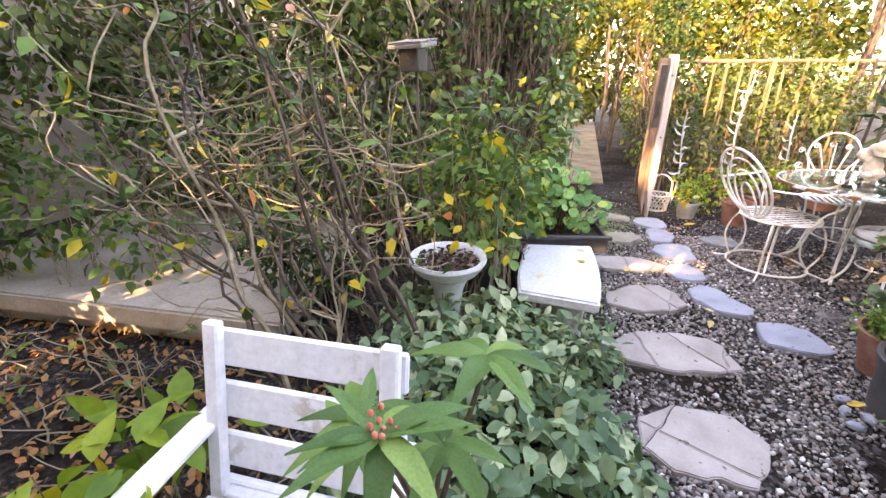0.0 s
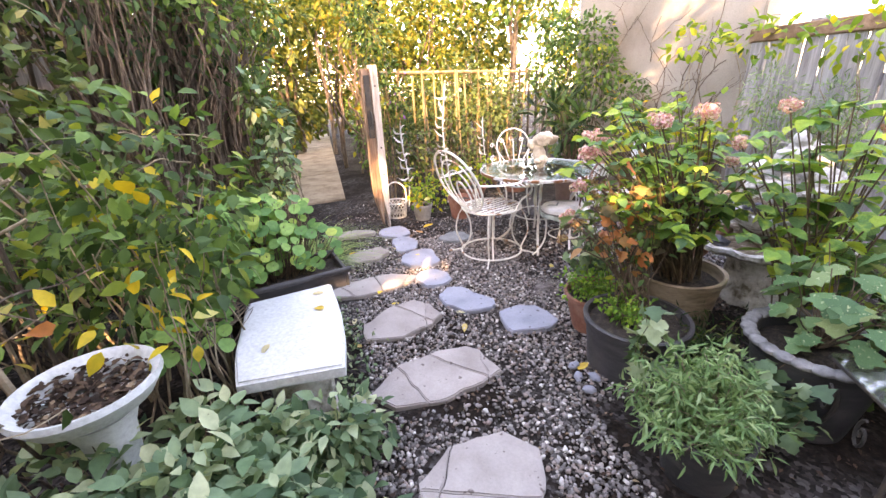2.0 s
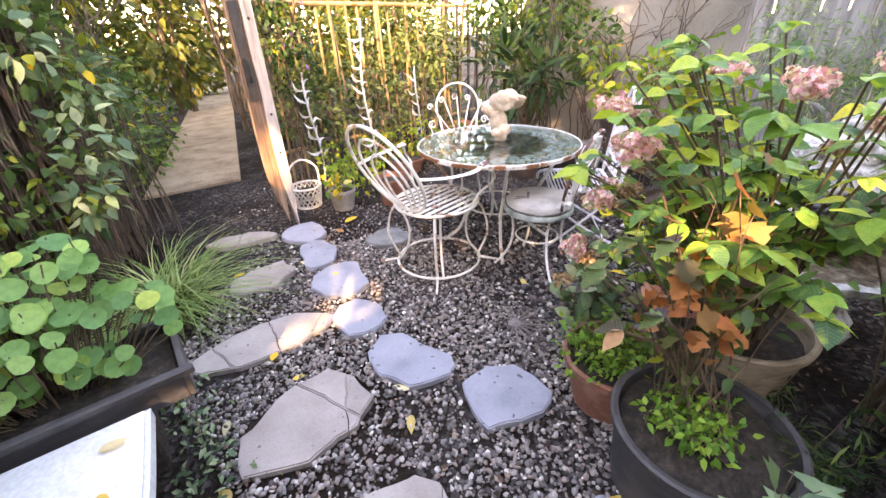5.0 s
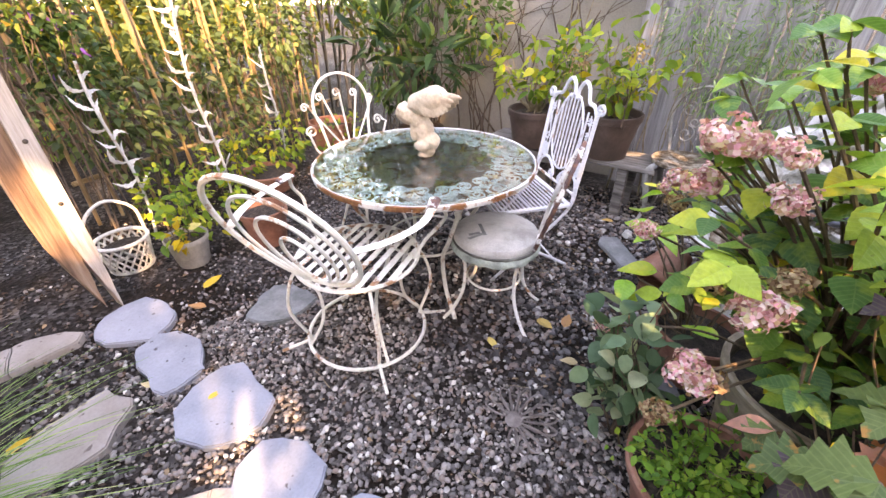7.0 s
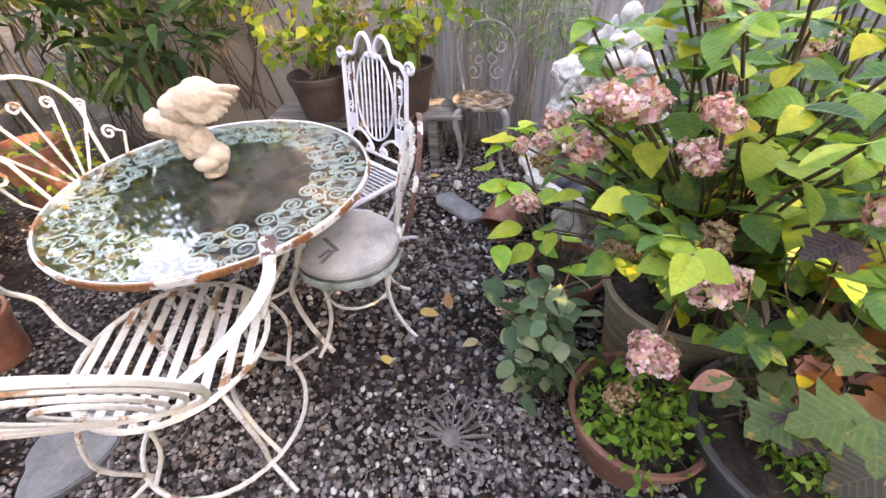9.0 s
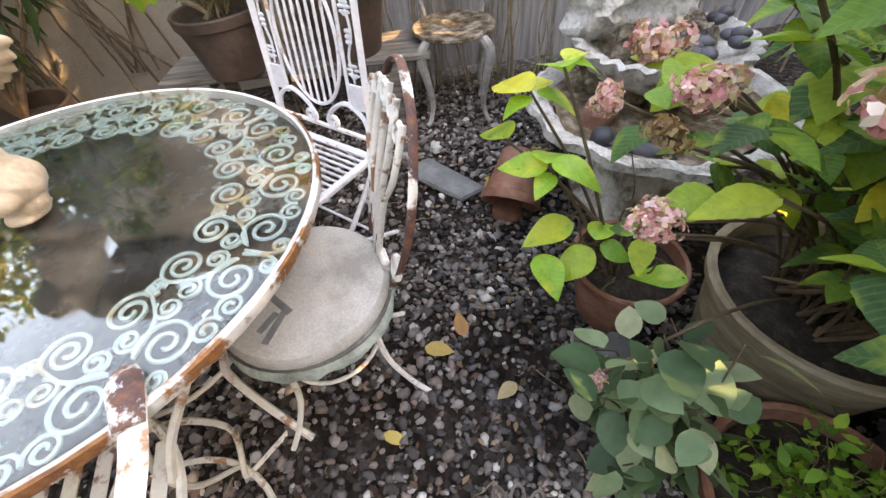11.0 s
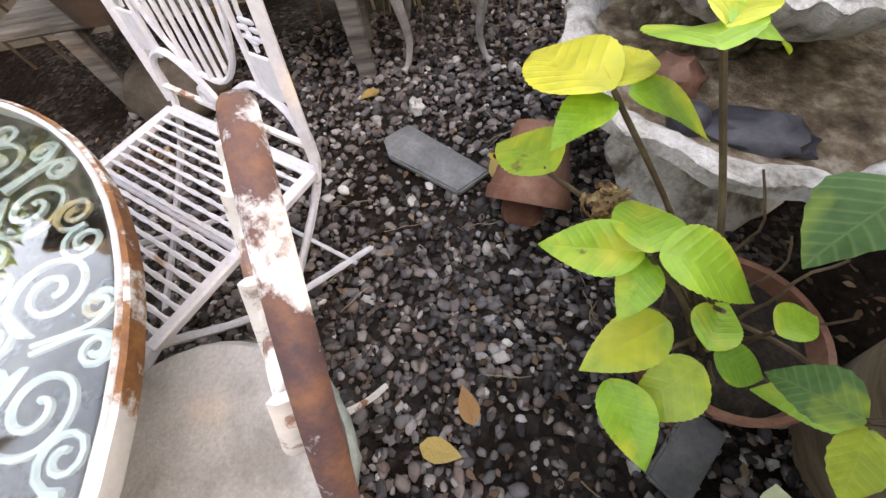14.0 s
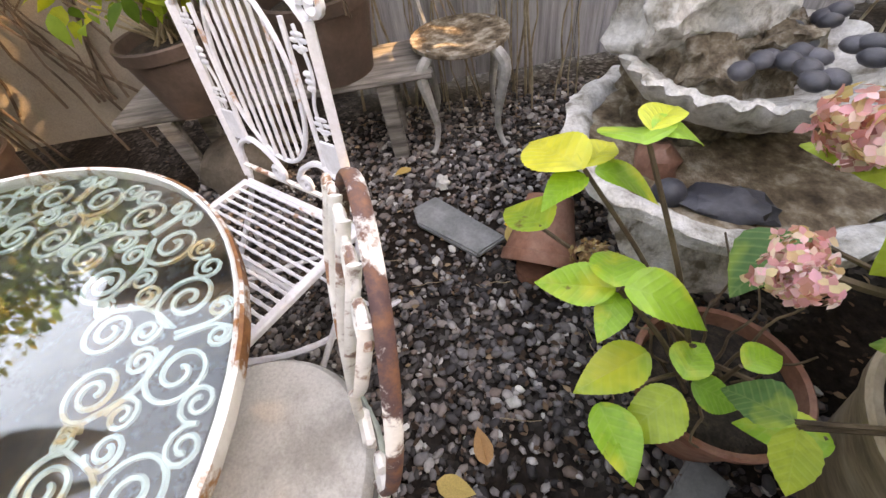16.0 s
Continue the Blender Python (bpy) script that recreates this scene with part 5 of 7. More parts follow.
def chair_cast(x, y, yaw):
    c = thing("cast_iron_chair", "grey-white cast-iron chair holding dead leaves", "chair", pose(x, y, 0, 0, 0, yaw))
    part("seat", Shape().lathe([(0.001, 0.435), (0.19, 0.43), (0.205, 0.44), (0.205, 0.455), (0.17, 0.452), (0.001, 0.446)], 32), MAT_BASIN, c, "dirt-filled round cast seat")
    for a in (45, 135, 225, 315):
        p = smooth_line([(0.17, 0, 0.44), (0.235, 0, 0.38), (0.215, 0, 0.26), (0.19, 0, 0.12), (0.215, 0, 0.03), (0.245, 0, 0.008)], 18)
        o = part("leg", Shape().tube(p, np.interp(np.linspace(0, 1, 18), [0, 0.2, 0.7, 0.9, 1], [0.022, 0.026, 0.012, 0.011, 0.016]), 8), MAT_CAST, c)
        o.matrix_local = pose(0, 0, 0, 0, 0, a)
    lean = np.array(pose(0, -0.17, 0.45, 10, 0, 0))
    def leaned(pts):
        return np.asarray(pts, float) @ lean[:3, :3].T + lean[:3, 3]
    t = np.linspace(-0.1 * math.pi, 1.1 * math.pi, 26)
    part("back_frame", Shape().tube(leaned(np.vstack([[(0.15, 0, 0)], np.c_[0.20 * np.cos(t), 0 * t, 0.24 + 0.19 * np.sin(t)], [(-0.15, 0, 0)]])), 0.013, 6), MAT_CAST, c)
    for s in (-1, 1):
        for cx, cz, r in ((0.08, 0.12, 0.06), (0.10, 0.28, 0.05), (0.045, 0.20, 0.04)):
            part("back_scroll", Shape().tube(leaned(spiral((cx * s, cz), r, 0.012, 90, 1.4 * s, 18)[:, [0, 2, 1]]), 0.0075, 5), MAT_CAST, c)
    return c


chair_cast(5.10, 2.66, 84)


def plank_bench():
    b = thing("plank_bench", "low weathered plank bench holding flower pots", "bench", pose(5.12, 3.45, 0, 0, 0, -2))
    part("plank", Shape().box((0.34, 1.32, 0.035), pose(0, 0, 0.385, 0, 0, 0), 0.008), MAT_PLANK, b)
    for s in (-1, 1):
        part("leg", Shape().box((0.045, 0.07, 0.37), pose(-0.13, s * 0.46, 0.185, 0, -4, 0), 0.006), MAT_PLANK, b)
        part("leg", Shape().box((0.045, 0.07, 0.37), pose(0.13, s * 0.46, 0.185, 0, 4, 0), 0.006), MAT_PLANK, b)
        part("brace", Shape().box((0.26, 0.025, 0.06), pose(0, s * 0.46, 0.33), 0.005), MAT_PLANK, b)


plank_bench()


def pot(name, label, x, y, z, r, h, material, base=0.75, rim=0.03, m=None, soil=True, lobes=0, fill=0.86):
    """A turned pot with a rolled rim, hollow, filled with soil."""
    t = thing(name, label, "pot", m if m is not None else pose(x, y, z))
    rb = r * base
    sh = Shape().lathe([(rb * 0.2, 0.0), (rb, 0.0), (rb + (r * 0.95 - rb) * 0.5, h * 0.45), (r * 0.95, h - rim), (r * 1.0, h - rim + 0.004), (r * 1.02, h - 0.006), (r * 0.99, h), (r * 0.93, h - 0.004), (r * 0.90, h * 0.8), (rb * 0.92, 0.03), (rb * 0.2, 0.025)], 40)
    part("body", sh, material, t)
    if lobes:
        for i in range(lobes):
            a = 2 * math.pi * i / lobes
            o = part("lip_lobe", Shape().ball((0, 0, 0), (0.032, 0.042, 0.020), 12, 8, lump=0.2), MAT_LIP, t, "pale worn lip bead")
            o.location = (r * 1.0 * math.cos(a), r * 1.0 * math.sin(a), h - 0.004)
            o.rotation_euler = (0, 0, a)
    if soil:
        part("soil", Shape().lathe([(r * 0.9, h * fill - 0.01), (r * 0.6, h * fill + 0.006), (r * 0.25, h * fill + 0.01), (0.001, h * fill + 0.012)], 24, wob=0.003), MAT_SOIL, t)
    return t


pot("flower_pot", "large brown plastic pot standing on the plank bench", 5.02, 3.72, 0.403, 0.19, 0.27, MAT_BROWN_POT, 0.72, 0.05)
pot("flower_pot", "large brown plastic pot behind the white folding chair", 5.08, 3.18, 0.403, 0.21, 0.30, MAT_BROWN_POT, 0.72, 0.05)
pot("flower_pot", "terracotta pot holding a young hydrangea", 3.665, 2.34, 0.0, 0.165, 0.25, MAT_TERRA, 0.68, 0.035)
pot("flower_pot", "large buff ribbed pot holding the big hydrangea", 3.39, 2.03, 0.0, 0.25, 0.40, MAT_BEIGE_POT, 0.72, 0.04)
pot("flower_pot", "terracotta pot overflowing with small green herbs", 3.02, 2.25, 0.0, 0.20, 0.25, MAT_TERRA, 0.7, 0.04)
pot("flower_pot", "wide charcoal pot with banded side", 2.92, 1.88, 0.0, 0.26, 0.30, MAT_BLACK_POT, 0.86, 0.045, fill=0.9)
pot("flower_pot", "black nursery pot under needle-leaved plant", 2.62, 1.28, 0.0, 0.16, 0.24, MAT_BLACK_POT, 0.78, 0.03)
pot("garden_urn", "charcoal urn with scalloped lip and trailing ivy", 3.27, 1.28, 0.0, 0.24, 0.40, MAT_BLACK_POT, 0.7, 0.05, lobes=26)
pot("flower_pot", "grey clay pot with yellowing geranium by the gate", 2.90, 4.95, 0.0, 0.12, 0.19, MAT_GREY_POT, 0.72, 0.035)
pot("flower_pot", "terracotta pot behind the round chair", 3.32, 4.78, 0.0, 0.15, 0.25, MAT_TERRA, 0.7, 0.04)
pot("flower_pot", "terracotta pot behind the fan-backed chair", 4.58, 5.52, 0.0, 0.2, 0.42, MAT_TERRA, 0.7, 0.05)
pot("flower_pot", "low terracotta bowl beside the fan-backed chair", 3.87, 5.55, 0.0, 0.22, 0.16, MAT_TERRA, 0.75, 0.03)
pot("flower_pot", "tall dark pot holding a glossy evergreen", 4.78, 4.62, 0.0, 0.2, 0.45, MAT_BROWN_POT, 0.7, 0.05)
pot("flower_pot", "empty terracotta pot lying upside down on gravel", 0, 0, 0, 0.12, 0.22, MAT_TERRA, 0.62, 0.04, m=Matrix.Translation((4.315, 2.50, 0.205)) @ Vector((-0.18, 0.09, -0.15)).to_track_quat("Z", "Y").to_matrix().to_4x4(), soil=False)
pot("flower_pot", "small terracotta pot half buried in gravel", 0, 0, 0, 0.075, 0.09, MAT_TERRA, 0.8, 0.02, m=pose(4.19, 2.58, 0.035, 176, 4, 0), soil=False)


def loose_stone(label, x, y, z, r, material, lump=0.3, turn=0, name="stone"):
    ob = part(name, Shape().ball((0, 0, 0), r, 14, 10, lump), material)
    ob.matrix_world = pose(x, y, z, 0, 0, turn)
    tagged(ob, label, "stone")


ob = slab("slate", [(-0.20, -0.06), (0.17, -0.085), (0.20, 0.02), (0.12, 0.075), (-0.17, 0.07)], 0.0, 0.024, MAT_SLATE, "flat grey slate piece lying on gravel", "stone", 0.006)
ob.matrix_world = pose(4.45, 2.82, 0.004, 1, 1, 42)
ob["kind"] = ""
ob2 = slab("slate", [(-0.10, -0.04), (0.09, -0.05), (0.10, 0.04), (-0.09, 0.05)], 0.0, 0.02, MAT_SLATE, "long grey slate edging piece beside the pots", "stone", 0.006)
ob2.matrix_world = pose(3.48, 2.42, 0.006, 1, 1, -50)
ob2["kind"] = ""
loose_stone("small angular pale stone on gravel", 4.715, 2.83, 0.02, (0.035, 0.028, 0.028), MAT_WHITE_STONE, 0.5)
loose_stone("large round brown boulder under the plank bench", 5.0, 3.72, 0.10, (0.16, 0.2, 0.12), MAT_BOULDER, 0.2)
loose_stone("pale rounded stone by the bench foot", 1.50, 2.18, 0.05, (0.06, 0.05, 0.06), MAT_WHITE_STONE, 0.3)
for i, (sx, sy) in enumerate(((2.62, 1.98), (2.58, 1.90), (2.65, 1.86), (2.56, 1.80))):
    loose_stone("smooth grey pebble beside the charcoal pot", sx, sy, 0.018, (0.035, 0.022, 0.02), MAT_FLAG_GREY, 0.2, i * 50)


def fountain(x, y):
    f = thing("fountain", "weathered two-tier shell fountain of cast stone", "fountain", pose(x, y, 0, 0, 0, 20))
    part("pedestal", Shape().lathe([(0.001, 0), (0.23, 0), (0.24, 0.05), (0.18, 0.12), (0.16, 0.24), (0.18, 0.31), (0.001, 0.31)], 60, lobes=9, depth=0.04).rough(0.02, 9), MAT_OLD_CONCRETE, f, "rocky pedestal")
    basin = part("basin", Shape().lathe([(0.001, 0.27), (0.15, 0.28), (0.26, 0.33), (0.39, 0.38), (0.445, 0.41), (0.44, 0.437), (0.40, 0.44), (0.375, 0.425), (0.362, 0.40), (0.36, 0.36), (0.001, 0.33)], 150, lobes=12, depth=0.02).rough(0.012, 11).rough(0.005, 38), MAT_SHELL, f, "scalloped lower basin")
    part("basin_lining", Shape().lathe([(0.368, 0.408), (0.35, 0.40), (0.31, 0.372), (0.22, 0.352), (0.10, 0.345), (0.001, 0.342)], 90, lobes=9, depth=0.02).rough(0.02, 12), MAT_LINING, basin, "brown-stained hollow of the basin")
    part("water", Shape().lathe([(0.001, 0.374), (0.25, 0.374), (0.25, 0.372), (0.001, 0.372)], 40), MAT_WATER, basin, "shallow brown water")
    part("rock_stem", Shape().ball((0.15, -0.04, 0.50), (0.20, 0.22, 0.19), 80, 56, 0.3).rough(0.045, 11).rough(0.014, 36), MAT_BASIN, f, "craggy stem")
    bowl = part("shell_bowl", Shape().lathe([(0.001, 0.54), (0.14, 0.56), (0.26, 0.63), (0.30, 0.69), (0.32, 0.725), (0.305, 0.735), (0.27, 0.71), (0.14, 0.65), (0.001, 0.64)], 176, lobes=26, depth=[0, 0, 0.01, 0.03, 0.045, 0.045, 0.02, 0, 0], m=pose(0.07, -0.03, -0.045) @ Matrix.Scale(0.9, 4)).rough(0.008, 14), MAT_SHELL, f, "scalloped white shell bowl")
    part("back_rock", Shape().ball((0.23, -0.05, 0.72), (0.17, 0.27, 0.17), 80, 56, 0.3).rough(0.04, 9).rough(0.012, 34), MAT_SHELL, f, "whitewashed back rock")
    for i in range(24):
        a = rng.uniform(1.6, 5.0)
        r = rng.uniform(0.05, 0.21)
        o = part("pebble", Shape().ball((0, 0, 0), (0.032, 0.026, 0.018), 10, 7), MAT_STONE_DARK, bowl)
        o.location = (0.02 + r * math.cos(a), -0.02 + r * math.sin(a), 0.615 + 0.15 * r + rng.uniform(0, 0.012))
        o.rotation_euler = (0, 0, a)


fountain(4.22, 2.05)


loose_stone("polished grey ball in the fountain basin", 4.045, 2.31, 0.412, 0.04, MAT_STONE_DARK, 0.05)
loose_stone("rough red stone in the fountain basin", 4.17, 2.28, 0.41, (0.06, 0.055, 0.05), MAT_RED_STONE, 0.3)
loose_stone("dark slate wedge in the fountain basin", 3.985, 2.20, 0.405, (0.10, 0.06, 0.03), MAT_STONE_DARK, 0.5, 60)


def cherub(x, y, z):
    sh = Shape()
    sh.ball((0, 0, 0.06), (0.10, 0.12, 0.07), lump=0.2)
    sh.ball((0, 0.01, 0.17), (0.075, 0.085, 0.10), lump=0.1)
    sh.ball((-0.02, 0.03, 0.31), (0.058, 0.058, 0.062), lump=0.1)
    sh.ball((-0.07, 0.10, 0.10), (0.05, 0.10, 0.05))
    sh.ball((-0.08, -0.06, 0.08), (0.09, 0.045, 0.045))
    sh.ball((-0.05, 0.10, 0.20), (0.03, 0.07, 0.03))
    for s in (-1, 1):
        for k in range(4):
            sh.ball((0.07 + 0.01 * k, 0.06 * s + 0.035 * s * k, 0.22 - 0.03 * k), (0.014, 0.03, 0.085 - 0.008 * k), 10, 7)
    ob = part("statue", sh, MAT_CHERUB)
    md = ob.modifiers.new("one_piece", "REMESH")
    md.mode, md.voxel_size, md.use_smooth_shade = "VOXEL", 0.008, True
    ob.matrix_world = pose(x, y, z, 0, 0, 20) @ Matrix.Scale(0.8, 4)
    tagged(ob, "white cast-stone seated winged figure on the fountain", "statue")


cherub(4.40, 2.04, 0.80)


def concrete_bench():
    b = thing("garden_bench", "curved pale concrete garden bench seat beside the path", "bench", pose(0, 0, 0))
    cl = [(1.06, 2.80), (1.04, 2.55), (1.02, 2.32), (1.03, 2.10)]
    cr = [(1.44, 2.02), (1.485, 2.25), (1.51, 2.52), (1.515, 2.83)]
    outline = smooth_line([(*p, 0) for p in cl], 12)[:, :2].tolist() + smooth_line([(*p, 0) for p in cr], 12)[:, :2].tolist()
    bm = bmesh.new()
    top = bm.faces.new([bm.verts.new((px, py, 0.355)) for px, py in outline])
    ext = bmesh.ops.extrude_face_region(bm, geom=[top])
    bmesh.ops.translate(bm, verts=[g for g in ext["geom"] if isinstance(g, bmesh.types.BMVert)], vec=(0, 0, 0.065))
    bmesh.ops.recalc_face_normals(bm, faces=bm.faces)
    bmesh.ops.bevel(bm, geom=[e for e in bm.edges if e.calc_length() > 0 and abs(e.verts[0].co.z - e.verts[1].co.z) < 1e-4], offset=0.012, segments=3, affect="EDGES")
    me = bpy.data.meshes.new("seat")
    bm.to_mesh(me)
    bm.free()
    me.materials.append(MAT_CONCRETE)
    me.shade_smooth()
    me.set_sharp_from_angle(angle=radians(40))
    part("seat", me, MAT_CONCRETE, b)
    for py in (2.22, 2.62):
        part("foot", Shape().box((0.26, 0.09, 0.36), pose(1.27, py, 0.178), 0.015), MAT_OLD_CONCRETE, b)


concrete_bench()


def planter_trough():
    t = thing("planter_trough", "black plastic trough full of nasturtiums", "planter", pose(1.27, 3.015, 0, 0, 0, 5))
    for sx in (-1, 1):
        part("end_panel", Shape().box((0.02, 0.34, 0.11), pose(sx * 0.34, 0, 0.41), 0.004), MAT_BLACK_POT, t)
        part("side_panel", Shape().box((0.66, 0.02, 0.11), pose(0, sx * 0.16, 0.41), 0.004), MAT_BLACK_POT, t)
        part("block", Shape().box((0.2, 0.24, 0.36), pose(sx * 0.16 - 0.08, 0.04, 0.178), 0.01), MAT_SOIL, t, "dark support block")
        part("lip", Shape().box((0.74, 0.03, 0.03), pose(0, sx * 0.17, 0.462), 0.006), MAT_BLACK_POT, t)
    part("soil", Shape().box((0.66, 0.31, 0.04), pose(0, 0, 0.41), 0.01), MAT_SOIL, t)


planter_trough()


def birdbath(x, y):
    b = thing("birdbath", "pale concrete birdbath filled with dry leaves", "birdbath", pose(x, y, 0))
    part("pedestal", Shape().lathe([(0.001, 0), (0.15, 0), (0.155, 0.04), (0.11, 0.08), (0.075, 0.16), (0.065, 0.30), (0.08, 0.44), (0.11, 0.52), (0.001, 0.53)], 36), MAT_CONCRETE, b)
    part("bowl", Shape().lathe([(0.001, 0.51), (0.10, 0.52), (0.17, 0.565), (0.205, 0.62), (0.20, 0.64), (0.185, 0.635), (0.15, 0.59), (0.001, 0.575)], 44), MAT_CONCRETE, b)
    n = 480
    a, r = rng.uniform(0, 6.28, n), 0.16 * np.sqrt(rng.uniform(0, 1, n))
    pts = np.c_[r * np.cos(a), r * np.sin(a), 0.585 + 0.03 * (r / 0.16) ** 2 + rng.uniform(0, 0.015, n)]
    d = rng.uniform(0, 6.28, n)
    tagged(part("debris", scatter_mesh("debris", LEAF_SMALL, pts, np.c_[np.cos(d), np.sin(d), rng.normal(size=n) * 0.3], np.c_[rng.normal(size=(n, 2)) * 0.4, np.ones(n)], rng.uniform(0.015, 0.045, n), MAT_LITTER), MAT_LITTER, b, "dry leaf crumbs"), kind="stuff")


birdbath(0.65, 2.02)


def slat_chair():
    c = thing("wooden_chair", "white painted wooden slat-back garden chair", "chair", pose(0.42, 0.62, 0, 0, 0, 177))
    for i, z in enumerate((0.79, 0.635, 0.48, 0.325)):
        o = part("back_slat", Shape().box((0.61, 0.022, 0.112), pose(0, -0.315 - 0.25 * (z - 0.79), z, 14), 0.006), MAT_WHITE_WOOD, c)
    for s in (-1, 1):
        part("back_post", Shape().box((0.05, 0.035, 0.90), pose(s * 0.265, -0.20, 0.44, 14), 0.006), MAT_WHITE_WOOD, c)
        part("front_leg", Shape().box((0.05, 0.04, 0.56), pose(s * 0.29, 0.24, 0.28), 0.006), MAT_WHITE_WOOD, c)
        part("arm", Shape().box((0.085, 0.62, 0.024), pose(s * 0.30, 0.02, 0.575), 0.006), MAT_WHITE_WOOD, c)
    for i in range(6):
        part("seat_slat", Shape().box((0.56, 0.07, 0.02), pose(0, -0.20 + 0.085 * i, 0.36 + 0.01 * i), 0.005), MAT_WHITE_WOOD, c)


slat_chair()


def side_table():
    t = thing("side_table", "small glass-topped black iron side table with scrolls", "table", pose(3.16, 0.91, 0, 0, 0, -37))
    g = Shape().box((0.42, 0.38, 0.008), pose(0, 0, 0.452), 0.002)
    o = part("glass_top", g, MAT_GLASS, t, "clear glass top")
    o.visible_shadow = False
    for s in (-1, 1):
        part("rail", Shape().box((0.42, 0.014, 0.014), pose(0, s * 0.18, 0.438), 0.003), MAT_IRON_DARK, t)
        part("rail", Shape().box((0.014, 0.38, 0.014), pose(s * 0.20, 0, 0.438), 0.003), MAT_IRON_DARK, t)
        for q in (-1, 1):
            part("leg", Shape().tube(smooth_line([(s * 0.19, q * 0.17, 0.43), (s * 0.16, q * 0.14, 0.25), (s * 0.19, q * 0.17, 0.10), (s * 0.21, q * 0.19, 0.005)], 16), 0.009, 6), MAT_IRON_DARK, t)
        part("scroll", Shape().tube(spiral((-0.23, 0.36), 0.07, 0.012, 90, 1.4 * s, 20)[:, [2, 0, 1]] * np.array((1, 0.4, 0.9)) + (-0.24, 0.09 * s + 0.09, 0.0), 0.0055, 6), MAT_IRON_DARK, t, "dark iron scroll")


side_table()


def basket(x, y):
    b = thing("basket_planter", "white lattice basket planter with arched handle", "basket", pose(x, y, 0))
    r0, r1, h = 0.11, 0.135, 0.19
    n = 18
    for s in (-1, 1):
        for i in range(n):
            a0 = 2 * math.pi * i / n
            k = np.linspace(0, 1, 8)
            a = a0 + s * 0.9 * k
            r = r0 + (r1 - r0) * k
            part("strand", Shape().tube(np.c_[r * np.cos(a), r * np.sin(a), 0.01 + (h - 0.02) * k], 0.006, 5), MAT_WICKER, b)
    ring = np.array([(math.cos(a), math.sin(a), 0) for a in np.linspace(0, 2 * math.pi, 29)])
    part("rim", Shape().tube(ring * r1 + (0, 0, h), 0.011, 6), MAT_WICKER, b)
    part("foot_ring", Shape().tube(ring * r0 + (0, 0, 0.011), 0.010, 6), MAT_WICKER, b)
    part("handle", Shape().tube(smooth_line([(-r1, 0, h), (-r1 * 0.9, 0, h + 0.16), (0, 0, h + 0.24), (r1 * 0.9, 0, h + 0.16), (r1, 0, h)], 20), 0.009, 6), MAT_WICKER, b)
    part("soil", Shape().lathe([(0.001, 0.14), (0.115, 0.14), (0.115, 0.13), (0.001, 0.13)], 20), MAT_SOIL, b)


basket(2.66, 5.22)


def leaf_trellis(label, x, y, h, yaw, n):
    t = thing("leaf_trellis", label, "trellis", pose(x, y, 0, 0, 0, yaw), group="leaf trellises")
    part("stake", Shape().tube(smooth_line([(0.03 * math.sin(z * 5), 0, z) for z in np.linspace(0, h, 8)], 24), 0.009, 6), MAT_TRELLIS, t)
    tpl = broad_leaf(0.24, 9, 0.25, 0.5, 0.26, 0.34)
    me = Shape().add(*tpl).mesh("cast_leaf", MAT_TRELLIS)
    for i in range(n):
        z = 0.30 + (h - 0.32) * i / n
        for s in (-1, 1):
            o = part("cast_leaf", me, MAT_TRELLIS, t)
            o.matrix_local = pose(0.03 * math.sin(z * 5), 0, z + 0.02 * s) @ pose(0, 0, 0, 90, 0, 0) @ pose(0, 0, 0, 0, 0, 90 - s * (50 + 25 * math.sin(i * 2.3 + s))) @ pose(0, 0, 0, 35 * math.sin(i * 3.1 + s), 0, 0) @ Matrix.Scale(0.108 + 0.02 * math.sin(i * 1.7 + s), 4)
            md = o.modifiers.new("thick", "SOLIDIFY")
            md.thickness = 0.03


leaf_trellis("white cast-iron leaf trellis standing before the canes", 3.46, 5.46, 1.50, 8, 10)
leaf_trellis("short white cast-iron leaf trellis near the gate", 2.93, 5.55, 1.10, 4, 7)
leaf_trellis("white cast-iron leaf trellis beside the fan-backed chair", 4.22, 5.80, 1.05, 20, 6)


def iron_rosette(x, y):
    """A flat openwork casting that lies on the gravel, its petals fanned from one side."""
    t = thing("iron_rosette", "rusty openwork iron leaf casting lying on gravel", "ornament", pose(x, y, 0.016, 2, -1, -35))
    part("hub", Shape().lathe([(0.001, 0.0), (0.03, 0.0), (0.034, 0.005), (0.022, 0.010), (0.001, 0.011)], 20), MAT_RUSTED, t)
    for k in range(13):
        a = -120 + 20 * k
        ln = 0.10 + 0.035 * math.cos(radians(a * 0.8))
        u = np.linspace(0, 2 * math.pi, 18)
        loop = np.c_[0.03 + ln * 0.5 * (1 - np.cos(u)), 0.018 * np.sin(u) * (1 - 0.35 * np.cos(u)), 0.004 + 0.002 * np.sin(u)]
        o = part("petal", Shape().tube(loop, 0.0042, 5), MAT_RUSTED, t)
        o.matrix_local = pose(0, 0, 0.001 * (k % 2), 0, 0, a)


iron_rosette(3.02, 2.82)


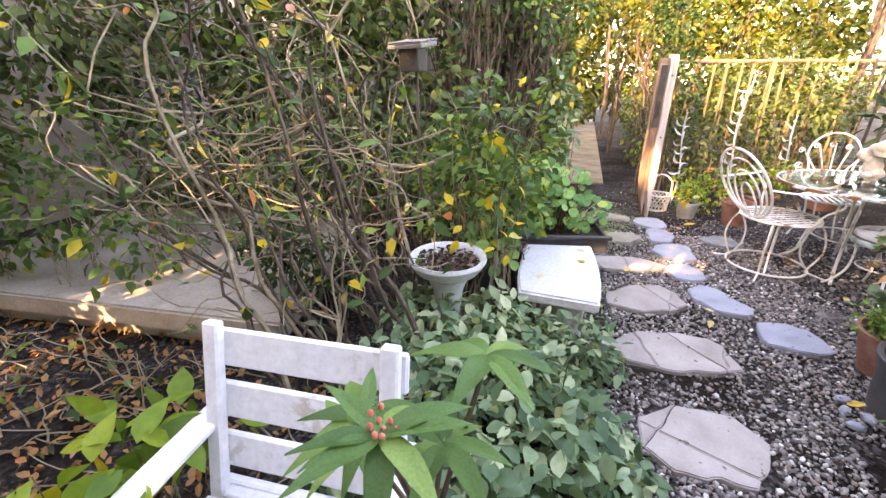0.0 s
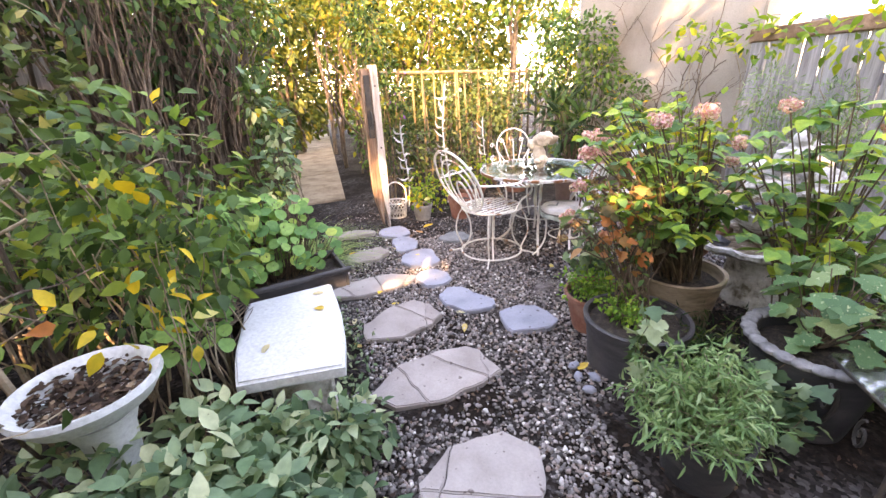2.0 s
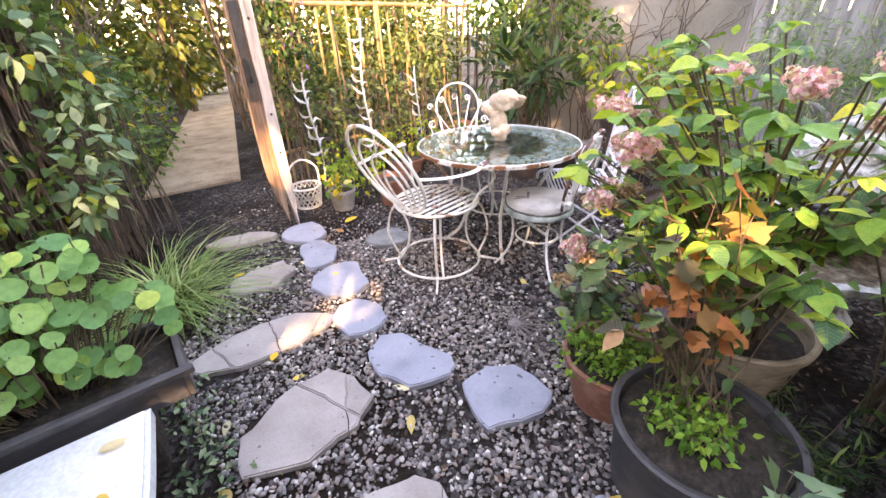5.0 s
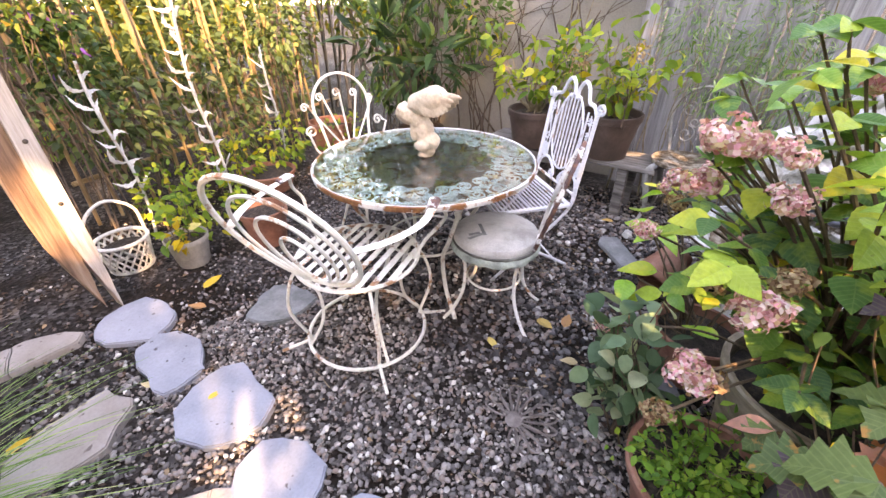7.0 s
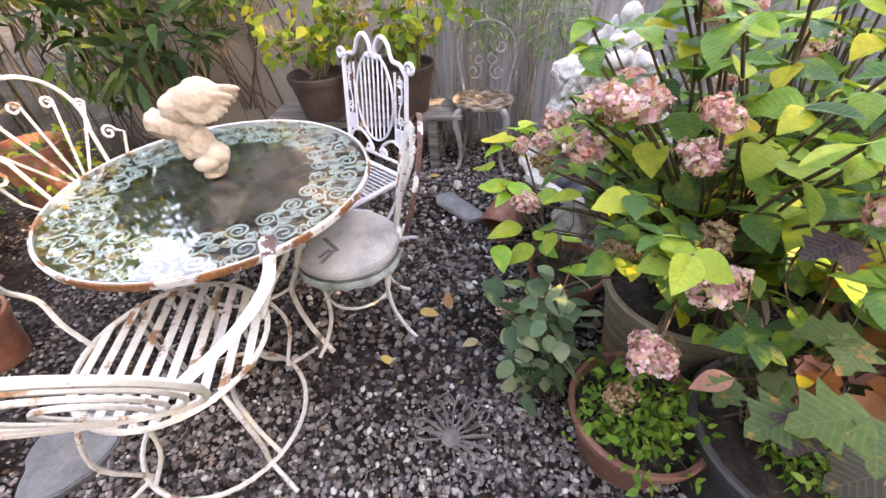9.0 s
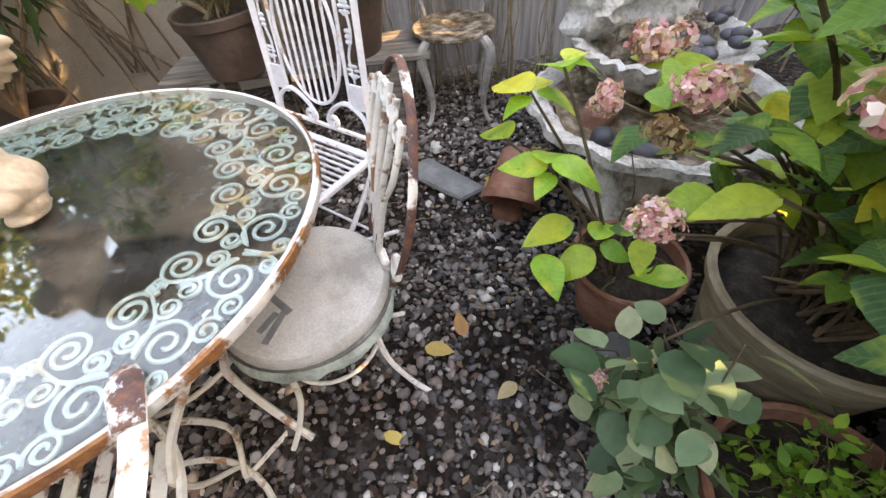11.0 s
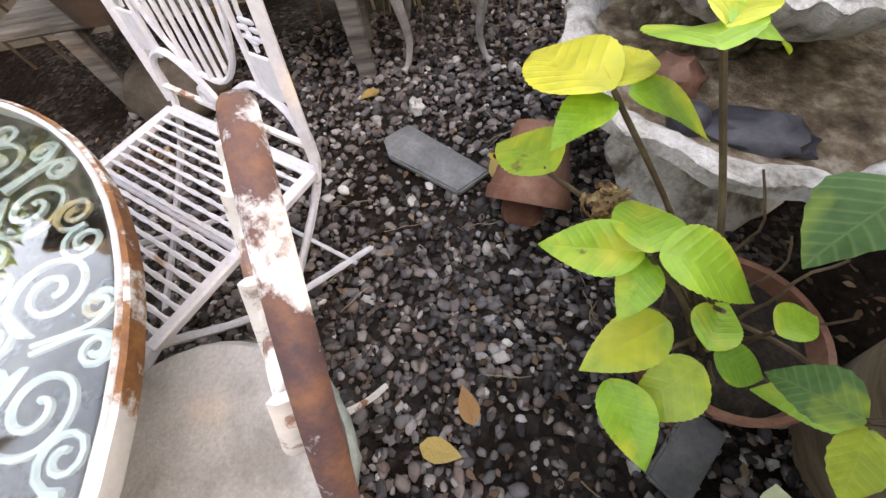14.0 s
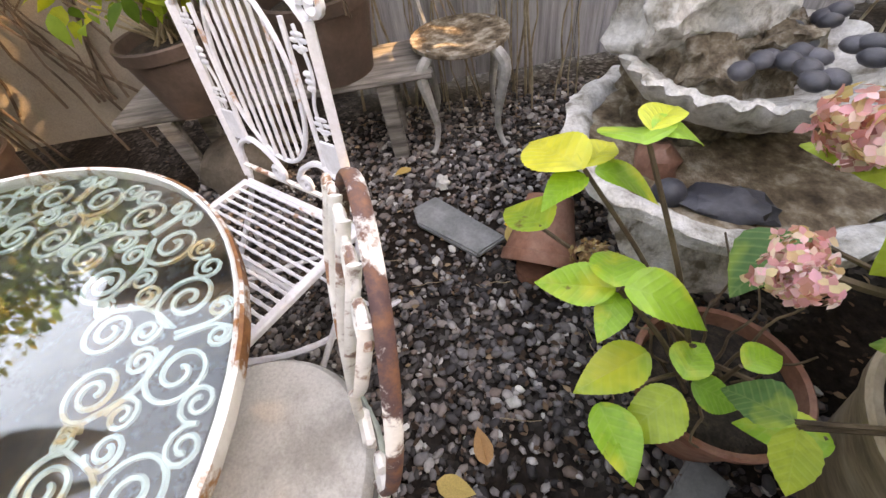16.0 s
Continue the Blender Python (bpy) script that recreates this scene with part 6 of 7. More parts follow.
def bird_box():
    b = thing("bird_box", "grey weathered timber bird box among branches", "bird box", pose(0.42, 2.35, 1.47, 0, 0, -15))
    part("box_body", Shape().box((0.11, 0.10, 0.11), pose(0, 0, 0.115), 0.005), MAT_IRON_DARK, b)
    part("box_roof", Shape().box((0.19, 0.18, 0.02), pose(0, 0, 0.185, 8, 0, 0), 0.004), MAT_GREY_BOX, b, "slatted grey roof")
    for i in range(5):
        part("roof_slat", Shape().box((0.19, 0.03, 0.008), pose(0, -0.08 + 0.04 * i, 0.203 - 0.0055 * (2 - i), 8), 0.002), MAT_GREY_BOX, b)
    part("post", Shape().box((0.016, 0.016, 1.54), pose(0, 0.03, -0.70), 0.004), MAT_BARK, b)


bird_box()

# ---- plants ----
HYD = leaf_meshes("leaf", LEAF_HYD, BROAD)
YOUNG = leaf_meshes("leaf", LEAF_YOUNG, FINE)
DISC = leaf_meshes("leaf", LEAF_NAST, [disc_template(11), disc_template(12, 0.05), disc_template(10, 0.2)])
IVY = leaf_meshes("leaf", LEAF_VARIEG, [leaf_template(1.0, n=6, lobed=True, droop=0.15, fold=0.2), leaf_template(0.9, n=6, lobed=True, droop=0.3, fold=0.15)])
OAK = leaf_meshes("leaf", LEAF_OAK, [leaf_template(0.95, n=8, lobed=True, droop=0.35, fold=0.22), leaf_template(0.85, n=8, lobed=True, droop=0.2, fold=0.3)])
OAK_PINK = leaf_meshes("leaf", LEAF_PINK, [leaf_template(0.6, n=6, droop=0.3, fold=0.25)])
RHODO = leaf_meshes("leaf", LEAF_RHODO, [broad_leaf(0.26, 9, 0.3, 0.25, 0.0), broad_leaf(0.30, 9, 0.2, 0.4, 0.0, 0.03)])
FALLEN = leaf_meshes("fallen_leaf", LEAF_FALLEN, [broad_leaf(0.55, 7, 0.3, -0.15, 0.02), broad_leaf(0.45, 7, 0.1, 0.2, 0.02)])


def bloom(parent, p, r, material, n=90, label="faded pink hydrangea head"):
    """A loose, uneven head of four-petalled florets."""
    n = int(n * 1.5)
    r = r * 0.9
    knots = in_ball(6, (0, 0, 0), (r * 0.55, r * 0.55, r * 0.4), 0.8)[0]
    pts, out = clumps(n, knots, (r * 0.62, r * 0.62, r * 0.5), 0.55)
    ax = np.cross(out, rng.normal(size=(n, 3)))
    up = out + rng.normal(size=(n, 3)) * 0.4
    along = np.vstack([ax, -ax, np.cross(up, ax), -np.cross(up, ax)])
    ups = np.vstack([up] * 4) + rng.normal(size=(4 * n, 3)) * 0.25
    size = np.tile(rng.uniform(0.007, 0.014, n), 4) * max(0.75, min(1.15, r / 0.05))
    me = scatter_mesh("bloom", leaf_template(0.85, tip=0.8, n=3, fold=0.1, droop=0.15), np.vstack([pts] * 4), unit(along), ups, size, material)
    o = part("bloom", me, material, parent, label)
    o.location = p
    return tagged(o, kind="stuff")


def young_hydrangea():
    h = thing("hydrangea", "young hydrangea with lime and yellowing leaves, browned edges", "hydrangea")
    whorls = ((3.838, 2.628, 0.715), (3.690, 2.615, 0.605), (3.845, 2.690, 0.60), (3.61, 2.495, 0.41), (3.782, 2.580, 0.80), (3.61, 2.60, 0.42), (3.65, 2.47, 0.45), (3.615, 2.40, 0.42), (3.50, 2.30, 0.35))
    root = Vector((3.68, 2.37, 0.22))
    for i, w in enumerate(whorls):
        sh = Shape()
        a = root + Vector((0.05 * math.cos(i * 2.2), 0.05 * math.sin(i * 2.2), 0))
        mid = a.lerp(Vector(w), 0.5) + Vector((0, 0, 0.03))
        sh.tube(smooth_line([a, mid, w], 14), np.linspace(0.006, 0.0035, 14), 6)
        part("stem", sh, MAT_STEM, h)
    for x, y, z, turn, ln in ((3.833, 2.634, 0.72, 17, 0.153), (3.840, 2.628, 0.72, -47, 0.10), (3.827, 2.617, 0.72, -114, 0.10), (3.843, 2.622, 0.70, 108, 0.08), (3.836, 2.679, 0.60, 24, 0.126), (3.695, 2.616, 0.60, 68, 0.115), (3.686, 2.626, 0.62, -22, 0.105), (3.682, 2.612, 0.62, -117, 0.125), (3.699, 2.607, 0.58, 141, 0.08), (3.654, 2.549, 0.45, 107, 0.137), (3.600, 2.645, 0.40, -173, 0.12), (3.597, 2.508, 0.40, 113, 0.121), (3.611, 2.501, 0.42, -51, 0.105), (3.608, 2.481, 0.40, -128, 0.08), (3.613, 2.397, 0.42, -79, 0.09), (3.768, 2.592, 0.80, -25, 0.137), (3.794, 2.572, 0.80, -48, 0.10), (3.793, 2.568, 0.80, -88, 0.085), (3.493, 2.294, 0.35, 59, 0.125)):
        d = (math.cos(radians(turn)), math.sin(radians(turn)), -0.08)
        leaf_object("leaf", YOUNG, h, (x, y, z), d, ln * 1.05, (rng.normal() * 0.15 - 0.1, rng.normal() * 0.15, 1))
    bloom(h, (3.79, 2.60, 0.56), 0.05, MAT_BLOOM_DRY, 60, "brown dried flower head")
    for i in range(12):
        a = i * 2.4
        sh = Shape()
        branch(sh, root + Vector((0.06 * math.cos(a), 0.06 * math.sin(a), 0)), root + Vector((0.16 * math.cos(a), 0.16 * math.sin(a) + 0.04, 0.08 + 0.09 * (i % 3))), 0.004, 0.002, 0.06, 6, 5)
        part("twig", sh, MAT_STEM, h)


young_hydrangea()


def big_hydrangea(label, root, tips_c, tips_r, n, leaf, blooms, low, clear=None, dry=()):
    h = thing("hydrangea", label, "hydrangea")
    pts, out = in_ball(n, tips_c, tips_r, 0.35)
    for i in range(n):
        p = pts[i]
        if clear is not None and clear(p):
            continue
        a = np.array(root) + (rng.uniform(-0.1, 0.1), rng.uniform(-0.1, 0.1), 0)
        mid = a * 0.45 + p * 0.55 + (0, 0, 0.10)
        ln = smooth_line([a, mid, p], 14)
        part("stem", Shape().tube(ln, np.linspace(0.0055, 0.003, 14), 5), MAT_STEM, h)
        for k, q in ((13, 4), (10, 2), (7, 2), (5, 1)):
            if ln[k][2] < low:
                continue
            b0 = rng.uniform(0, 360)
            for j in range(q):
                b = radians(b0 + j * 360 / q + rng.uniform(-20, 20))
                s = rng.uniform(*leaf) * (0.85 if k == 13 else 1.05)
                tip = ln[k] + s * np.array((math.cos(b), math.sin(b), 0))
                if clear is not None and clear(tip):
                    continue
                leaf_object("leaf", HYD, h, ln[k], (math.cos(b), math.sin(b), rng.uniform(-0.45, 0.15)), s, (rng.normal() * 0.3, rng.normal() * 0.3, 1))
    for p, r in blooms:
        bloom(h, p, r, MAT_BLOOM)
        part("stem", Shape().tube(smooth_line([root, (np.array(root) + p) / 2 + (0, 0, 0.1), p], 12), 0.004, 5), MAT_STEM, h)
    for p, r in dry:
        bloom(h, p, r, MAT_BLOOM_DRY, 60, "dry tan hydrangea head")
        part("stem", Shape().tube(smooth_line([root, (np.array(root) + p) / 2 + (0, 0, 0.1), p], 12), 0.004, 5), MAT_STEM, h)
    return h


def walkway(p):
    """True where the walker needs room."""
    return p[1] > 2.68 or (p[2] > 0.72 and p[1] > 2.56 and p[0] > 2.9) or (p[0] > 3.52 and p[1] > 2.42) or (p[0] < 2.75 and p[1] > 2.25) or p[0] > 3.70


BIG = big_hydrangea("large potted hydrangea, green-yellow leaves, faded pink heads", (3.39, 2.03, 0.36), (3.20, 2.14, 0.96), (0.48, 0.54, 0.44), 100, (0.055, 0.098),
                    [((3.09, 1.82, 1.30), 0.065), ((3.30, 2.24, 1.24), 0.06), ((3.04, 2.35, 1.06), 0.05), ((3.23, 2.47, 1.08), 0.06), ((2.97, 2.38, 1.16), 0.04), ((3.61, 2.48, 0.89), 0.058), ((3.53, 2.59, 0.85), 0.036), ((3.38, 2.55, 0.94), 0.048), ((3.31, 2.60, 0.79), 0.046), ((3.26, 2.64, 0.42), 0.036), ((3.10, 2.44, 1.13), 0.045), ((2.98, 1.95, 1.26), 0.06), ((2.87, 2.39, 0.71), 0.062), ((2.89, 2.33, 0.89), 0.068), ((3.08, 2.48, 1.15), 0.065), ((2.80, 2.20, 1.10), 0.066), ((3.22, 2.50, 1.00), 0.06)], 0.41, walkway,
                    [((2.91, 2.37, 0.67), 0.055), ((2.86, 2.42, 0.56), 0.045), ((3.08, 2.42, 0.80), 0.05), ((2.98, 2.30, 0.92), 0.05), ((3.42, 2.55, 0.84), 0.045)])
# single leaves that reach out over the gravel
for p, d, ln in (((3.53, 2.43, 0.885), (-0.1, 0.8, -0.4), 0.105), ((3.335, 2.51, 0.80), (0.1, 0.9, -0.3), 0.085), ((3.29, 2.46, 0.82), (0.2, 0.9, -0.25), 0.105), ((3.49, 2.47, 0.56), (0.75, 0.45, -0.25), 0.085), ((3.485, 2.465, 0.55), (-0.65, 0.35, -0.45), 0.085), ((3.665, 2.40, 0.69), (-0.25, 0.95, -0.15), 0.115), ((3.45, 2.44, 0.80), (0.5, 0.6, -0.3), 0.09), ((3.58, 2.44, 0.86), (0.6, 0.5, 0.1), 0.10), ((3.56, 2.46, 0.88), (-0.6, 0.6, 0.0), 0.09)):
    leaf_object("leaf", HYD, BIG, p, d, ln, (rng.normal() * 0.2, rng.normal() * 0.2, 1))
    part("stem", Shape().tube(smooth_line([(3.39, 2.03, 0.36), ((3.39 + p[0]) / 2, (2.03 + p[1]) / 2, p[2] * 0.5 + 0.25), p], 12), 0.0035, 5), MAT_STEM, BIG)
big_hydrangea("leafy hydrangea growing behind the pots, pink heads", (3.75, 1.55, 0.02), (3.65, 1.55, 0.95), (0.50, 0.40, 0.45), 46, (0.07, 0.115), [((3.55, 1.75, 1.3), 0.05), ((3.9, 1.5, 1.2), 0.06), ((3.5, 1.9, 1.12), 0.05), ((3.62, 2.0, 1.0), 0.05)], 0.35, lambda p: p[0] > 3.62 and p[1] > 2.0)


def stems_and_leaves(name, label, root, tips, template, size, material, per, category="shrub", r0=0.006, stem=MAT_TWIG, spread=0.09, root_r=0.05):
    t = thing(name, label, category)
    sh = Shape()
    pts, out = [], []
    for p in tips:
        a = np.array(root) + np.append(rng.uniform(-root_r, root_r, 2), 0)
        ln = branch(sh, a, p, r0, r0 * 0.4, 0.035, 7, 5)
        for k in range(per):
            i = rng.integers(3, 7)
            d = unit(rng.normal(size=3))
            pts.append(ln[i] + d * spread * rng.uniform(0.2, 1))
            out.append(d)
    tagged(part("stem_tangle", sh, stem, t), kind="stuff")
    foliage("foliage", template, np.array(pts), np.array(out), size, material, t)
    return t


def tips(n, c, r, hollow=0.4):
    return in_ball(n, c, r, hollow)[0]


stems_and_leaves("herb", "small bright herbs spilling over a terracotta pot", (3.02, 2.25, 0.2), tips(60, (2.98, 2.29, 0.30), (0.21, 0.18, 0.13)), LEAF_SMALL, (0.018, 0.038), LEAF_HERB, 14, "herb", 0.0025, MAT_STEM, 0.04)
stems_and_leaves("herb", "bright low herb filling the charcoal pot", (2.92, 1.88, 0.26), tips(40, (2.86, 1.90, 0.36), (0.12, 0.14, 0.07)), LEAF_SMALL, (0.018, 0.036), LEAF_HERB, 14, "herb", 0.0025, MAT_STEM, 0.04, 0.12)
stems_and_leaves("shrub", "autumn-coloured twiggy shrub in the charcoal pot", (2.95, 1.9, 0.27), tips(18, (2.98, 2.02, 0.78), (0.24, 0.24, 0.30)), LEAF_SMALL, (0.03, 0.06), LEAF_MID, 9, "shrub", 0.004, MAT_STEM, 0.06, 0.14)
stems_and_leaves("shrub", "orange and red autumn leaves on thin stems", (2.97, 1.92, 0.27), tips(15, (2.88, 2.02, 0.86), (0.20, 0.16, 0.28)), LOBED, (0.04, 0.075), LEAF_RED, 5, "shrub", 0.003, MAT_STEM, 0.04, 0.1)
stems_and_leaves("rosemary", "grey-green needle-leaved bush spilling over its pot", (2.62, 1.28, 0.2), tips(70, (2.62, 1.34, 0.32), (0.27, 0.26, 0.19)), LEAF_FINE, (0.03, 0.062), LEAF_SAGE, 60, "shrub", 0.003, MAT_TWIG, 0.05, 0.08)
stems_and_leaves("geranium", "blue-green ivy-leaved plant beside the needle bush", (2.80, 1.22, 0.05), tips(24, (2.92, 1.30, 0.26), (0.22, 0.20, 0.14)), LOBED, (0.05, 0.085), LEAF_IVY, 8, "plant", 0.003, MAT_STEM, 0.05)
stems_and_leaves("sapling", "pale lobed-leaf seedling leaning over the charcoal pot", (2.70, 1.66, 0.02), tips(7, (2.68, 1.62, 0.52), (0.09, 0.09, 0.07)), LOBED, (0.07, 0.11), LEAF_IVY, 3, "plant", 0.003, MAT_STEM, 0.04)
stems_and_leaves("fern", "dark fern under the hydrangea pots", (3.2, 1.7, 0.05), tips(26, (3.18, 1.68, 0.22), (0.30, 0.24, 0.14)), NEEDLE, (0.04, 0.07), LEAF_DARK, 34, "fern", 0.003, MAT_STEM, 0.05)
stems_and_leaves("shrub", "dense green shrub beyond the trailing ivy", (3.9, 1.05, 0.0), tips(60, (3.85, 1.0, 0.55), (0.55, 0.55, 0.5)), LEAF_SMALL, (0.04, 0.075), LEAF_MID, 26, "shrub", 0.007, MAT_BARK, 0.12)


def ivy_urn():
    t = thing("ivy", "variegated ivy trailing from the scalloped urn", "ivy")
    pts, out = in_ball(110, (3.38, 1.24, 0.58), (0.27, 0.25, 0.24), 0.6)
    for p, o in zip(pts, out):
        leaf_object("leaf", IVY, t, p, (o[0] + rng.normal() * 0.4, o[1] + rng.normal() * 0.4, -0.35), rng.uniform(0.065, 0.10), (o[0] * 0.7, o[1] * 0.7, 0.8))
    sh = Shape()
    for p in pts[::3]:
        branch(sh, (3.27, 1.28, 0.36), p, 0.004, 0.002, 0.05, 6, 5)
    tagged(part("stem_tangle", sh, MAT_STEM, t), kind="stuff")


ivy_urn()
stems_and_leaves("shrub", "blue-green oval-leaved shrub at the gravel edge", (3.20, 2.46, 0.02), tips(26, (3.22, 2.53, 0.42), (0.17, 0.12, 0.21)), OVAL, (0.055, 0.088), LEAF_IVY, 6, "shrub", 0.004, MAT_STEM, 0.05)


def oakleaf_sprigs():
    """Big lobed leaves turning purple, with scorched orange and pink tips, on shoots that lean out over the herb pot."""
    t = thing("oakleaf_hydrangea", "oak-leaved shoots turning purple with pink and orange leaves", "shrub")
    root = Vector((2.98, 1.95, 0.27))
    for k, (p, ln) in enumerate((((2.70, 2.16, 0.80), 0.13), ((2.74, 2.20, 0.74), 0.12), ((2.80, 2.14, 0.86), 0.11), ((2.68, 2.06, 0.66), 0.12), ((2.84, 2.24, 0.68), 0.10), ((2.76, 2.02, 0.92), 0.10), ((2.90, 2.16, 0.98), 0.09), ((2.66, 1.96, 0.78), 0.10))):
        tip = Vector(p)
        part("stem", Shape().tube(smooth_line([root, root.lerp(tip, 0.5) + Vector((0, 0, 0.08)), tip], 14), np.linspace(0.005, 0.003, 14), 6), MAT_STEM, t)
        for j in range(2):
            a = radians(150 + 65 * (j - 1) + 20 * math.sin(k * 2.3 + j))
            leaf_object("leaf", OAK_PINK if (k + j) % 5 == 4 else OAK, t, tip, (math.cos(a), math.sin(a), -0.25 - 0.2 * j), 0.8 * ln * (1 - 0.2 * j), (0.1 * math.sin(k), 0.15 * math.cos(k + j), 1))


oakleaf_sprigs()


def nasturtium():
    t = thing("nasturtium", "round-leaved nasturtiums overflowing the black trough", "nasturtium")
    cen = np.array(((1.05, 2.98, 0.62), (1.28, 3.02, 0.60), (1.46, 3.08, 0.58), (0.92, 2.80, 0.55), (1.2, 3.1, 0.70), (0.84, 2.62, 0.46), (1.05, 2.95, 0.55), (1.12, 3.12, 0.80), (1.32, 3.16, 0.76), (0.80, 2.42, 0.44)))
    pts, out = clumps(540, cen, (0.21, 0.17, 0.15), 0.5)
    keep = (pts[:, 2] > 0.44) & ((pts[:, 1] > 2.80) | (pts[:, 0] < 1.0))
    pts, out = pts[keep], out[keep]
    sh = Shape()
    for p, o in zip(pts, out):
        d = (1, rng.normal() * 0.3, rng.normal() * 0.2)
        leaf_object("leaf", DISC, t, p, d, rng.uniform(0.048, 0.085), (o[0] * 0.5 + 0.15, o[1] * 0.5 - 0.45, 0.85))
        branch(sh, (p[0] * 0.6 + 0.5, p[1] * 0.5 + 1.53, 0.42), p, 0.0025, 0.002, 0.04, 5, 4)
    tagged(part("stem_tangle", sh, MAT_STEM, t), kind="stuff")


nasturtium()


def grass_clump(x, y):
    t = thing("grass_clump", "arching tuft of strap-leaved grass beside the path", "grass")
    for q in range(8):
        n = 54
        v, f = [], []
        for i in range(n):
            a = 2 * math.pi * (q + rng.uniform(-0.6, 0.6)) / 8
            ln, up = rng.uniform(0.32, 0.74), rng.uniform(0.5, 1.0)
            d = np.array((math.cos(a), math.sin(a)))
            side = np.array((-d[1], d[0]))
            st = np.array((x, y)) + rng.normal(size=2) * 0.05 + d * 0.02
            for k in range(6):
                u = k / 5
                c = st + d * ln * u * (0.35 + 0.65 * u)
                z = ln * up * (1.25 * u - 0.85 * u * u)
                w = 0.0055 * (1 - u * 0.85)
                v += [(*(c + side * w), max(0.01, z)), (*(c - side * w), max(0.01, z))]
            b = i * 12
            f += [(b + 2 * k, b + 2 * k + 1, b + 2 * k + 3, b + 2 * k + 2) for k in range(5)]
        tagged(part("blade_tuft", Shape().add(v, f), LEAF_GRASS, t), kind="stuff")


grass_clump(1.52, 4.05)


def mass(name, label, centres, radii, n, template, size, material, category="shrub", trunks=0, tr=0.02, top=1.0, wood=MAT_BARK, foot=0.0):
    """A woody plant: stems from the ground into an uneven crown of many leaves."""
    t = thing(name, label, category)
    centres = np.asarray(centres, float)
    if trunks:
        sh = Shape()
        for i in range(trunks):
            c = centres[i % len(centres)]
            r = np.broadcast_to(np.asarray(radii, float), (len(centres), 3))[i % len(centres)]
            b = c + rng.uniform(-0.7, 0.7, 3) * r
            a = np.array((c[0] + rng.uniform(-0.6, 0.6) * r[0], c[1] + rng.uniform(-0.6, 0.6) * r[1], foot))
            branch(sh, a, b, tr * rng.uniform(0.5, 1), tr * 0.3, 0.03, 8, 6)
        tagged(part("stem_tangle", sh, wood, t), kind="stuff")
    pts, out = clumps(n, centres, np.asarray(radii, float), 0.3)
    ok = pts[:, 2] > 0.02
    foliage("crown", template, pts[ok], out[ok], size, material, t)
    return t


# the tall tangled shrub beside the gate
mass("vine_thicket", "tall thicket of bare brown stems under dark leaves", [(0.75, 4.7, 1.9), (0.5, 5.2, 1.6), (0.95, 4.9, 2.5), (0.4, 4.3, 2.3), (1.05, 5.4, 2.3), (0.3, 4.9, 0.9)], [(0.5, 0.5, 0.5), (0.6, 0.6, 0.8), (0.5, 0.5, 0.5), (0.5, 0.5, 0.6), (0.35, 0.5, 0.5), (0.6, 0.5, 0.8)], 3400, LEAF_SMALL, (0.05, 0.10), LEAF_DARK, "shrub", 620, 0.017)
mass("climbing_vine", "leafy vine hanging from the thicket edge", [(1.35, 5.1, 1.75), (1.30, 4.9, 1.35), (1.40, 5.4, 1.2), (1.1, 4.5, 2.1), (1.5, 5.4, 2.2), (1.2, 4.6, 0.75), (1.0, 4.2, 0.5)], (0.24, 0.3, 0.3), 1150, LEAF_SMALL, (0.05, 0.11), LEAF_MID, "vine", 60, 0.008)
mass("climbing_vine", "pale green broad leaves spilling from the thicket edge", [(1.42, 4.55, 0.95), (1.36, 4.35, 0.7), (1.46, 4.85, 1.2), (1.3, 4.6, 1.45)], (0.14, 0.18, 0.2), 170, LEAF, (0.07, 0.12), LEAF_IVY, "vine", 12, 0.005, wood=MAT_STEM)
# the hedge behind the branches
mass("hedge", "dark evergreen hedge behind the tangled branches", [(-0.2, 3.9, 1.2), (-1.1, 3.8, 1.3), (-2.1, 3.6, 1.3), (-0.5, 4.3, 2.5), (-1.6, 4.0, 2.6), (-2.6, 3.0, 2.2), (-3.0, 2.0, 1.5), (-3.0, 1.0, 1.8), (-3.1, 0.0, 1.6), (-2.6, 4.2, 3.4), (-1.2, 4.4, 3.5), (-3.4, 2.6, 3.4), (-0.3, 4.5, 3.6), (0.3, 5.2, 3.3), (-3.3, 1.2, 3.2), (-3.3, 0.2, 3.0)], (0.8, 0.6, 0.95), 26000, LEAF_SMALL, (0.07, 0.13), LEAF_HEDGE, "hedge", 36, 0.03)
# unseen crown, added to break up the sun on house wall and thicket
mass("unseen_shade_tree", "unseen tree crown added to break up the sun", [(0.4, -1.9, 5.0), (1.8, -2.0, 5.2), (3.0, -1.9, 4.9), (-1.0, -1.9, 5.3), (4.0, -2.0, 5.2), (1.0, -2.0, 5.9), (1.6, -2.0, 6.7), (1.0, -2.0, 7.2), (0.4, -2.0, 7.8), (-0.2, -2.0, 8.3), (-2.6, -2.2, 5.6), (-3.4, -2.2, 5.4), (-4.2, -2.2, 5.6), (-3.0, -2.2, 6.5), (-3.8, -2.2, 6.6), (-4.6, -2.2, 6.6), (-5.2, -2.2, 5.8)], (0.9, 0.5, 0.6), 15000, LEAF_SMALL, (0.10, 0.18), LEAF_DARK, "tree", 12, 0.05)

# further unseen boughs, added so that only sun specks reach table and path
mass("unseen_shade_tree", "unseen low boughs added to let only specks of sun through", [(x, -2.1, 3.75 + 0.35 * (k % 3)) for k, x in enumerate(np.linspace(-5.2, 3.4, 17))], (0.62, 0.3, 0.55), 20500, LEAF_SMALL, (0.08, 0.15), LEAF_DARK, "tree", 17, 0.03)


